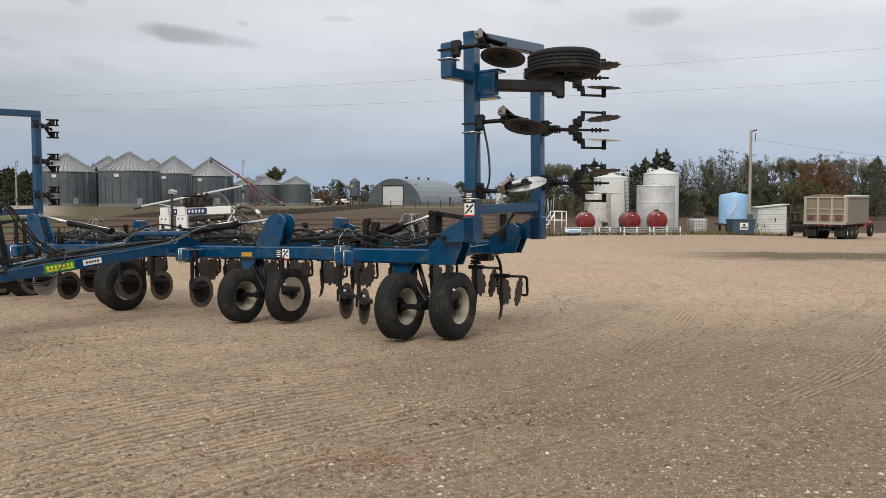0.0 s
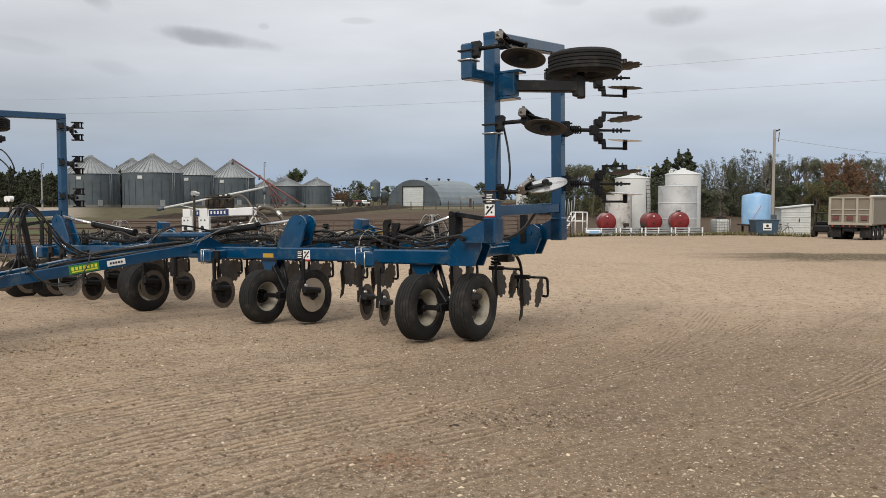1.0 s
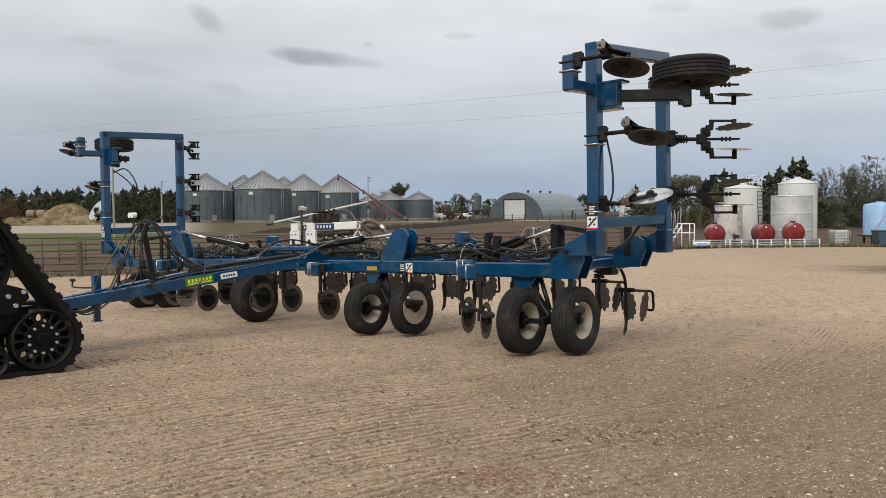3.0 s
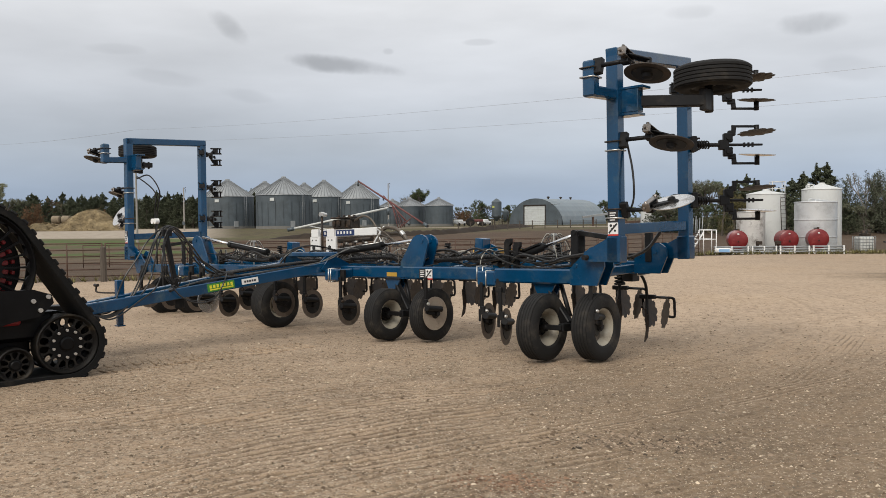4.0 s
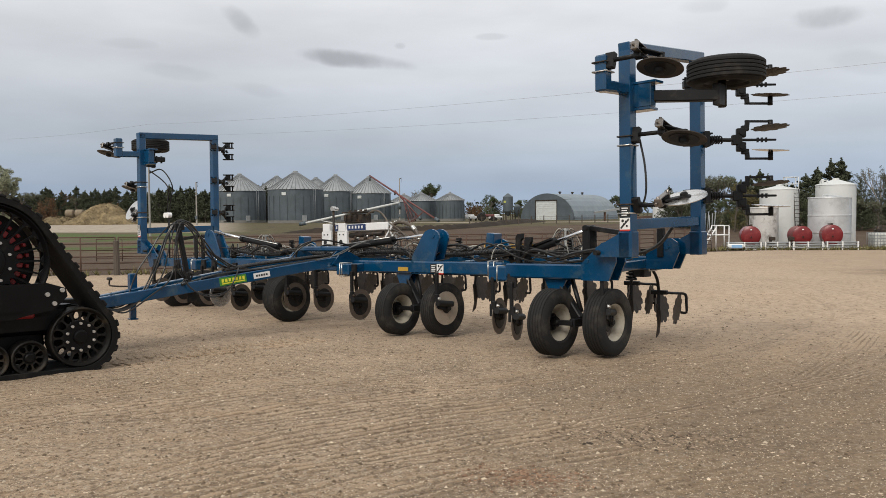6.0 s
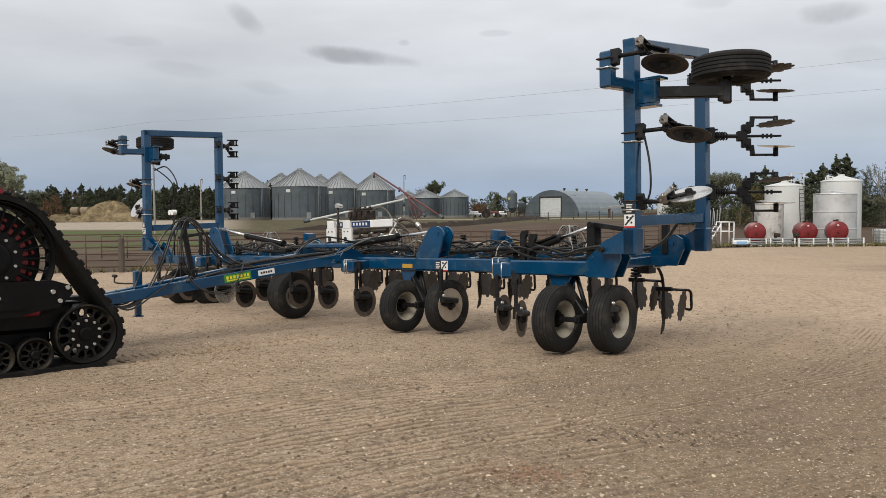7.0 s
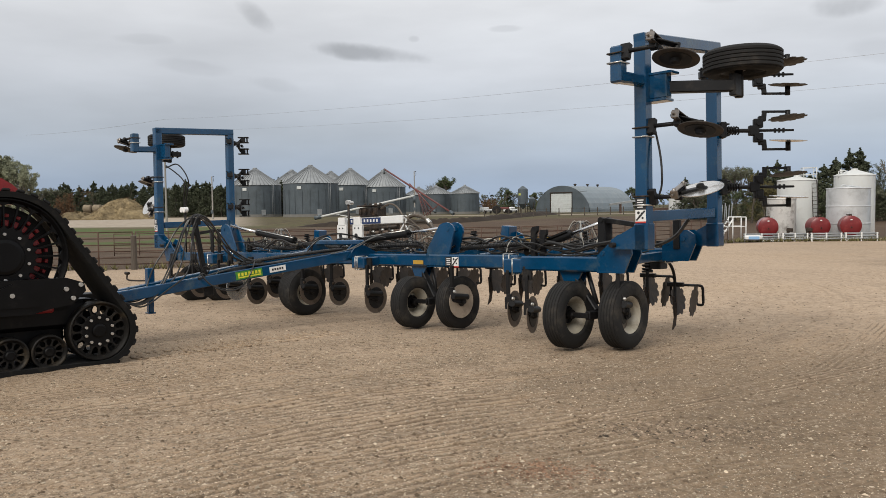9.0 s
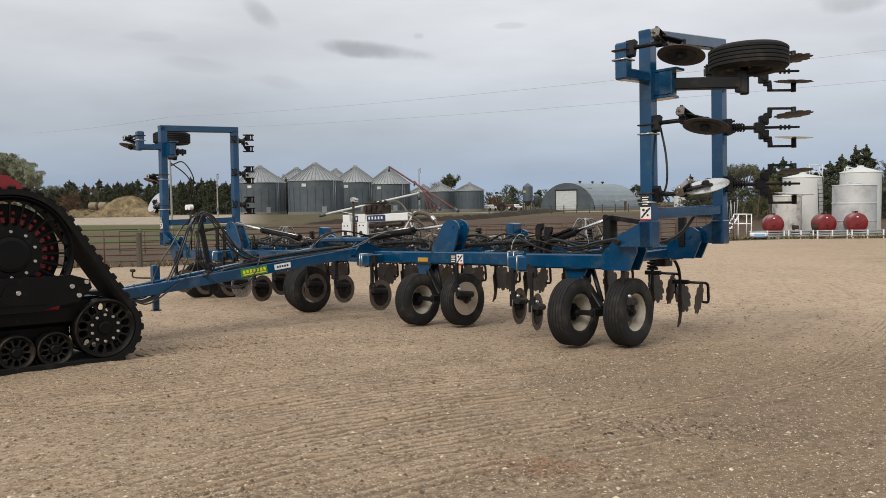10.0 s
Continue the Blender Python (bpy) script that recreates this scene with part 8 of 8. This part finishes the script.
for xx, r in ((-1.0, 0.85), (1.5, 0.5)):
    for yy in (-0.9, 0.9):
        part("wheel", made(lambda q: lathe(q, [(-0.2, r * 0.5), (-0.2, r * 0.9), (-0.14, r), (0.14, r), (0.2, r * 0.9), (0.2, r * 0.5)], (xx, yy, r), (0, 1, 0), 20, close=True)), M["rubber"], ot)
        part("rim", made(lambda q: cyl(q, (xx, yy - 0.1, r), (xx, yy + 0.1, r), r * 0.52, seg=16)), M["iron"], ot)
for px, d in ((561, 178), (607, 180)):
    x, y = place(px, d)
    cr = thing("white_car", at(x, y, 72), "white car parked far off by the bins", "car", "far cars")
    part("body", made(lambda q: (box(q, (0, 0, 0.65), (4.2, 1.7, 0.6), bev=0.15), box(q, (-0.2, 0, 1.15), (2.2, 1.5, 0.5), bev=0.2))), M["white"], cr)
    for xx in (-1.3, 1.3):
        for yy in (-0.8, 0.8):
            part("wheel", made(lambda q: cyl(q, (xx, yy - 0.1, 0.33), (xx, yy + 0.1, 0.33), 0.33, seg=14)), M["rubber"], cr)
x, y = place(890, 118)
tank("white_tank", 893, 120.0, 1.35, 2.6, 0.3, "tank", "white plastic tank beyond the pens", 0)
# loading conveyor and stacked timber beside the arched shed
x, y = place(850, 150)
cv = thing("conveyor", at(x, y, 20), "long pale conveyor with dark timber under it", "conveyor")
part("belt", made(lambda q: beam(q, (-8, 0, 1.6), (7, 0, 3.6), 0.8, 0.35)), M["galv_roof"], cv)
for xx, hh in ((-6, 1.8), (0, 2.5), (5.5, 3.3)):
    part("leg", made(lambda q: box(q, (xx, 0, hh / 2), (0.15, 0.8, hh))), M["rust"], cv)
x, y = place(880, 128)
tmb = thing("timber_stack", at(x, y, 10), "stack of weathered dark timber", "timber stack")
for k in range(6):
    part("timber", made(lambda q: beam(q, (-5, 0.3 * (k % 3), 0.25 + 0.4 * (k // 3)), (5, 0.3 * (k % 3), 0.3 + 0.4 * (k // 3) + 0.5 * (k % 2)), 0.28, 0.34)), M["rust"], tmb)


# ---- straw pile and bales ----
def straw_pile(x, y, rx, ry, h, seed, label):
    p = thing("straw_pile", at(x, y), label, "straw pile")
    bm = bmesh.new()
    n, rr = 48, 16
    prev = None
    off = seed * 3.7
    top = bm.verts.new((0.12 * rx, 0, h))
    for i in range(1, rr + 1):
        f = i / rr
        ring = []
        for k in range(n):
            a = k * math.tau / n
            rad = f * (1 + 0.18 * noise.noise((math.cos(a) * 1.5, math.sin(a) * 1.5, off)))
            xx, yy = rx * rad * math.cos(a) + 0.12 * rx * (1 - f), ry * rad * math.sin(a)
            z = h * (0.5 + 0.5 * math.cos(math.pi * min(1, f))) ** 0.9 if f < 1 else -0.15
            z += (0.55 * noise.noise((xx * 0.7, yy * 0.7, off)) + 0.22 * noise.noise((xx * 2.2, yy * 2.2, off))) * (1 if f < 1 else 0)
            ring.append(bm.verts.new((xx, yy, z)))
        for k in range(n):
            j = (k + 1) % n
            if prev:
                bm.faces.new((prev[k], prev[j], ring[j], ring[k]))
            else:
                bm.faces.new((top, ring[j], ring[k]))
        prev = ring
    part("mound", bm, M["straw"], p)
    R = random.Random(seed)
    verts, faces = [], []
    for _ in range(4200):
        a, f = R.uniform(0, math.tau), R.random() ** 0.5
        xx, yy = rx * f * math.cos(a) + 0.12 * rx * (1 - f), ry * f * math.sin(a)
        z = h * (0.5 + 0.5 * math.cos(math.pi * f)) ** 0.9 + R.uniform(-0.05, 0.12)
        d = Vector((R.uniform(-1, 1), R.uniform(-1, 1), R.uniform(-0.5, 0.6))) * 0.35
        e = Vector((R.uniform(-1, 1), R.uniform(-1, 1), R.uniform(-1, 1))) * 0.08
        o = len(verts)
        c = Vector((xx, yy, z))
        verts += [c - d, c + e, c + d]
        faces.append((o, o + 1, o + 2))
    me = bpy.data.meshes.new("loose_straw")
    me.from_pydata(verts, [], faces)
    me.materials.append(M["straw"])
    tagged(part("loose_straw", me, None, p), kind="stuff")


straw_pile(-94.0, 140, 8.6, 7, 4.0, 1, "large heap of loose yellow straw")
straw_pile(-101.5, 137, 5.2, 4, 1.5, 4, "low heap of loose straw before the bales")
BALE = mesh_of(made(lambda q: lathe(q, [(-0.75, 0), (-0.75, 0.7), (-0.70, 0.78), (-0.3, 0.80), (0.3, 0.79), (0.70, 0.78), (0.75, 0.7), (0.75, 0)], (0, 0, 0), (1, 0, 0), 28)), "bale", M["bale"])
for i, (bx_, by_, bz_, rz) in enumerate(((-104.5, 143, 0.78, 10), (-102.7, 144, 0.78, 10), (-103.5, 143.5, 2.2, 10), (-101.8, 144.2, 2.2, 8), (-100.1, 144.8, 2.15, 8), (-101.0, 144.6, 0.78, 12), (-107, 136, 0.78, 70), (-111, 134, 0.78, 60), (-99.0, 145.4, 0.8, 10))):
    b = part("round_bale", BALE, None, None, "", pose(bx_, by_, gz(bx_, by_) + bz_ - 0.03, rng.uniform(0, 90), 0, rz))
    tagged(b, "weathered round straw bale by the straw heap", "bale", "round bales")


# ---- trees ----
def leaves(R, centres, size, per, flat=0.8):
    """Clumps of small bent leaf pieces round given centres with radius."""
    verts, faces = [], []
    for c, rad in centres:
        for _ in range(per):
            d = Vector((R.gauss(0, 1), R.gauss(0, 1), R.gauss(0, 1) * flat))
            d = d.normalized() * rad * (R.random() ** 0.45)
            p = Vector(c) + d
            u = Vector((R.uniform(-1, 1), R.uniform(-1, 1), R.uniform(-1, 1))).normalized() * size * R.uniform(0.6, 1.3)
            w = u.cross(Vector((R.uniform(-1, 1), R.uniform(-1, 1), R.uniform(-1, 1)))).normalized() * size * R.uniform(0.35, 0.8)
            o = len(verts)
            verts += [p - u, p + w, p + u, p - w * 0.8]
            faces.append((o, o + 1, o + 2))
            faces.append((o, o + 2, o + 3))
    return verts, faces


def leaf_mesh(vf, material):
    me = bpy.data.meshes.new("crown")
    me.from_pydata(*(vf[0], [], vf[1]))
    me.materials.append(material)
    return me


def cedar_meshes(seed, h):
    R = random.Random(seed)
    bm = bmesh.new()
    cyl(bm, (0, 0, -0.2), (0, 0, h * 0.95), 0.16, 0.03, seg=7)
    centres = []
    w = h * R.uniform(0.34, 0.46)
    lean = R.uniform(0, math.tau)
    for i in range(110):
        t = (i + R.random()) / 110
        z = h * (0.04 + 0.90 * t)
        a = R.uniform(0, math.tau)
        r = w * ((1 - t) ** 0.8 + 0.06) * R.uniform(0.55, 1.1) * (1 + 0.18 * math.cos(a - lean))
        tip = Vector((r * math.cos(a), r * math.sin(a), z + r * R.uniform(0.05, 0.45)))
        root = Vector((0, 0, z - r * 0.1))
        cyl(bm, root, tip, 0.025, 0.008, seg=3, caps=False)
        for f in (0.35, 0.62, 0.82, 1.0):
            centres.append((root.lerp(tip, f), (0.34 - 0.22 * f) * (0.6 + 0.8 * (1 - t)) + 0.06))
    for k in range(5):
        centres.append(((0, 0, h * (0.9 + 0.025 * k)), 0.2 - 0.03 * k))
    return mesh_of(bm, "trunk", M["bark"]), leaf_mesh(leaves(R, centres, 0.11, 18, 0.7), M["cedar"])


def broad_meshes(seed, h, material, per=60, gaps=0.5, bark="bark", wide=0.33):
    R = random.Random(seed)
    bm = bmesh.new()
    centres = []
    top = h * 0.45

    def limb(p, d, ln, r, depth):
        q = p + d * ln
        cyl(bm, p, q, r, r * 0.65, seg=6 if depth < 2 else 4, caps=False)
        if depth >= 3:
            centres.append((q, h * 0.045 * R.uniform(0.6, 1.4)))
            centres.append((p.lerp(q, 0.5) + Vector((R.uniform(-1, 1), R.uniform(-1, 1), R.uniform(-1, 1))) * h * 0.03, h * 0.04 * R.uniform(0.6, 1.4)))
            return
        for _ in range(R.choice((3, 3, 4))):
            nd = (d + Vector((R.uniform(-1, 1) * wide * 2, R.uniform(-1, 1) * wide * 2, R.uniform(-0.15, 0.55)))).normalized()
            limb(q, nd, ln * R.uniform(0.62, 0.85), r * 0.6, depth + 1)
        if depth == 2 and R.random() > gaps:
            centres.append((q, h * 0.05))

    for _ in range(R.choice((1, 2))):
        limb(Vector((R.uniform(-0.2, 0.2), R.uniform(-0.2, 0.2), -0.2)), Vector((R.uniform(-0.12, 0.12), R.uniform(-0.12, 0.12), 1)).normalized(), h * 0.32, h * 0.022, 0)
    zmax = max(c[0].z for c in centres)
    k = h * 0.96 / zmax
    bmesh.ops.scale(bm, vec=(k, k, k), verts=bm.verts)
    centres = [(c * k, r) for c, r in centres]
    low = [(Vector((R.gauss(0, h * 0.15), R.gauss(0, h * 0.15), h * R.uniform(0.06, 0.5))), h * 0.07) for _ in range(26)]
    return mesh_of(bm, "trunk", M[bark]), leaf_mesh(leaves(R, centres + (low if per else []), 0.095 * h / 9, int(per * 1.05), 0.8), M[material])


def airy_meshes(seed, h, material, dense=1.0, spread=0.22):
    """A slender upright tree: several steep stems, fine rising twigs and loose small leaves that thin out to bare tips."""
    R = random.Random(seed)
    bm = bmesh.new()
    centres = []
    for _ in range(R.choice((2, 3, 4))):
        lean = Vector((R.gauss(0, spread * 0.45), R.gauss(0, spread * 0.45), 1)).normalized()
        tall = h * R.uniform(0.74, 1.0)
        p, r = Vector((R.uniform(-0.35, 0.35), R.uniform(-0.35, 0.35), -0.2)), h * 0.014
        for i in range(8):
            q = p + (lean + Vector((R.uniform(-0.12, 0.12), R.uniform(-0.12, 0.12), 0))) * tall / 8
            cyl(bm, p, q, r, r * 0.8, seg=5, caps=False)
            r *= 0.8
            if i > 0:
                for _ in range(5):
                    a = R.uniform(0, math.tau)
                    ln = h * spread * R.uniform(0.35, 0.9) * (1.15 - i / 9)
                    root = p.lerp(q, R.random())
                    tip = root + Vector((math.cos(a), math.sin(a), R.uniform(0.5, 1.5))) * ln
                    cyl(bm, root, tip, r * 0.5, 0.006, seg=3, caps=False)
                    for f in (0.45, 0.75, 1.0):
                        if R.random() < 0.9 - 0.055 * i:
                            centres.append((root.lerp(tip, f), h * R.uniform(0.018, 0.046)))
            p = q
    top = max(v.co.z for v in bm.verts)
    bmesh.ops.scale(bm, vec=(h / top,) * 3, verts=bm.verts)
    low = [(Vector((R.gauss(0, h * 0.13), R.gauss(0, h * 0.13), h * R.uniform(0.04, 0.38))), h * 0.055) for _ in range(34)]
    return mesh_of(bm, "trunk", M["bark"]), leaf_mesh(leaves(R, [(c * h / top, r) for c, r in centres] + low, 0.075 * h / 9, int(26 * dense), 0.9), M[material])


CEDAR = [cedar_meshes(100 + i, 7.0) for i in range(5)]
KINDS = dict(
    leaf=[broad_meshes(200 + i, 9.0, "leaf", 60) for i in range(3)],
    dull=[broad_meshes(220 + i, 9.0, "dull", 46) for i in range(3)],
    airy=[airy_meshes(320 + i, 9.0, "airy") for i in range(4)],
    rustleaf=[airy_meshes(240 + i, 9.0, "rustleaf", 2.0, 0.34) for i in range(2)],
    gold=[broad_meshes(260 + i, 9.0, "gold", 42) for i in range(2)],
    paleleaf=[broad_meshes(300 + i, 9.0, "paleleaf", 105, 0.0) for i in range(2)],
    bare=[broad_meshes(280 + i, 9.0, "dull", 5, 1.0, "palebark") for i in range(2)],
)
TLABEL = dict(airy="slender grey-green tree with thinning leaves", cedar="dark green cedar in a windbreak row", leaf="green broad-leaved tree in full leaf", dull="dull olive broad-leaved tree in autumn", paleleaf="pale green broad-leaved tree in full leaf", rustleaf="russet autumn tree with thinning leaves",
              gold="golden yellow tree in autumn", bare="pale tree with nearly bare branches")


def tree(kind, x, y, h):
    src, base = (CEDAR, 7.0) if kind == "cedar" else (KINDS[kind], 9.0)
    tr, cr = rng.choice(src)
    s = h / base
    t = thing("tree", at(x, y, rng.uniform(0, 360)) @ Matrix.Diagonal((s * rng.uniform(0.9, 1.25), s * rng.uniform(0.9, 1.25), s, 1)), TLABEL[kind], "tree", "trees")
    part("trunk", tr, None, t)
    part("crown", cr, None, t)


# windbreak behind the straw, seen past the far wing
for k in range(84):
    a = radians(-44 + 23.5 * k / 83 + rng.uniform(-0.25, 0.25))
    d = rng.uniform(168, 182)
    tree("cedar" if rng.random() < 0.84 else rng.choice(("rustleaf", "dull")), d * math.tan(a), d, rng.uniform(5.5, 8.2))
for k in range(66):
    a = radians(-44 + 22.5 * k / 65 + rng.uniform(-0.3, 0.3))
    d = rng.uniform(186, 196)
    tree("cedar", d * math.tan(a), d, rng.uniform(7.0, 9.8))
for a, d, h, k in ((-39.6, 126, 10.0, "paleleaf"), (-40.3, 130, 12.0, "paleleaf"), (-41.2, 128, 12.5, "paleleaf"), (-42.3, 132, 12.0, "paleleaf"), (-40.8, 134, 11.5, "paleleaf"), (-38.9, 150, 4.5, "rustleaf"), (-38.3, 152, 4.2, "rustleaf"), (-37.4, 152, 5.2, "rustleaf"), (-36.8, 154, 5.6, "rustleaf")):
    tree(k, d * math.tan(radians(a)), d, h)
# scattered trees on the skyline behind the bins and the arched shed
for px, d, h, k in ((489, 260, 12.0, "leaf"), (486, 264, 11.0, "leaf"), (472, 262, 11, "bare"), (465, 262, 10, "bare"), (594, 225, 7.0, "leaf"), (604, 228, 6.2, "cedar"), (611, 230, 5.6, "dull"), (590, 240, 6.0, "leaf"), (657, 235, 5.6, "leaf"), (648, 240, 5.6, "cedar"), (572, 232, 4.6, "rustleaf"), (563, 240, 4.2, "rustleaf"), (580, 236, 4.0, "rustleaf"),
                   (815, 270, 7.5, "leaf"), (823, 265, 7, "cedar"), (905, 190, 7, "bare"), (920, 170, 6.5, "bare"), (700, 300, 7, "cedar"), (560, 300, 6, "dull"), (20, 190, 9, "cedar"), (45, 195, 8, "cedar"), (0, 185, 9, "cedar")):
    x, y = place(px, d)
    tree(k, x, y, h)
# wood behind the tanks and the truck
for k in range(60):
    px = 900 + 12.6 * k + rng.uniform(-6, 6)
    d = rng.uniform(98, 128)
    if px < 1170:
        kind = rng.choice(("cedar", "cedar", "cedar", "leaf" if px < 1010 else "cedar", "dull"))
        h = rng.uniform(5.2, 7.2) if px > 960 else rng.uniform(3.5, 5.5)
    else:
        kind = rng.choice(("airy", "airy", "airy", "airy", "bare", "dull", "cedar"))
        h = rng.uniform(5.6, 8.0)
    x, y = place(px, d)
    tree(kind, x, y, h)
for px, d, h, k in ((1160, 110, 8.6, "cedar"), (1176, 108, 8.6, "cedar"), (1140, 112, 7.6, "cedar"), (1270, 100, 8.2, "airy"), (1250, 104, 7.4, "airy"), (1330, 100, 7.4, "airy"), (1238, 106, 7.6, "bare"), (1440, 82, 7.3, "rustleaf"), (1452, 83, 6.6, "rustleaf"), (1466, 84, 6.4, "rustleaf"), (1415, 88, 5.4, "rustleaf"), (1430, 86, 6.2, "rustleaf"), (1400, 80, 4.2, "gold"), (1425, 80, 4.6, "leaf"),
                   (1385, 84, 4.5, "leaf"), (1505, 92, 7.0, "airy"), (1550, 90, 6.8, "airy"), (1590, 92, 7, "airy"), (1395, 82, 3.6, "gold"), (1410, 81, 3.4, "leaf"), (1010, 96, 5.6, "gold"), (960, 100, 5.5, "cedar"), (1035, 92, 4.8, "gold")):
    x, y = place(px, d)
    tree(k, x, y, h)
# low brush closing the foot of the wood
for k in range(60):
    px = 930 + 11 * k + rng.uniform(-4, 4)
    x, y = place(px, rng.uniform(98, 104))
    tree(rng.choice(("dull", "cedar", "cedar", "leaf")), x, y, rng.uniform(2.2, 4.2))


# far woods closing the horizon all round
def far_woods():
    R = random.Random(5)
    centres = []
    for k in range(900):
        a = R.uniform(0, math.tau)
        d = R.uniform(330, 420)
        centres.append(((d * math.sin(a), d * math.cos(a), R.uniform(1.0, 4.5)), R.uniform(2.5, 5.0)))
    me = leaf_mesh(leaves(R, centres, 0.8, 40, 0.7), M["cedar"])
    tagged(new("far_woods", me), "dark line of distant woods on the horizon", "woods", kind="stuff")


far_woods()


# weeds at the foot of the racks and fences
def weeds():
    R = random.Random(9)
    verts, faces = [], []
    spots = []
    for _ in range(700):
        px = R.uniform(985, 1390)
        d = R.uniform(58.0, 60.5)
        spots.append(place(px, d))
    for (xa, ya), (xb, yb) in zip(line_pts[:-1], line_pts[1:]):
        for _ in range(160):
            k = R.random()
            spots.append((xa + (xb - xa) * k + R.gauss(0, 0.3), ya + (yb - ya) * k + R.gauss(0, 0.3)))
    for x, y in spots:
        z = gz(x, y)
        for _ in range(5):
            a = R.uniform(0, math.tau)
            h = R.uniform(0.10, 0.38)
            dx, dy = math.cos(a), math.sin(a)
            o = len(verts)
            verts += [(x - 0.03 * dy, y + 0.03 * dx, z), (x + 0.03 * dy, y - 0.03 * dx, z), (x + 0.2 * dx, y + 0.2 * dy, z + h)]
            faces.append((o, o + 1, o + 2))
    me = bpy.data.meshes.new("weeds")
    me.from_pydata(verts, [], faces)
    me.materials.append(M["weed"])
    tagged(new("weeds", me), "dry weeds along the fence and racks", "weeds", kind="stuff")


weeds()
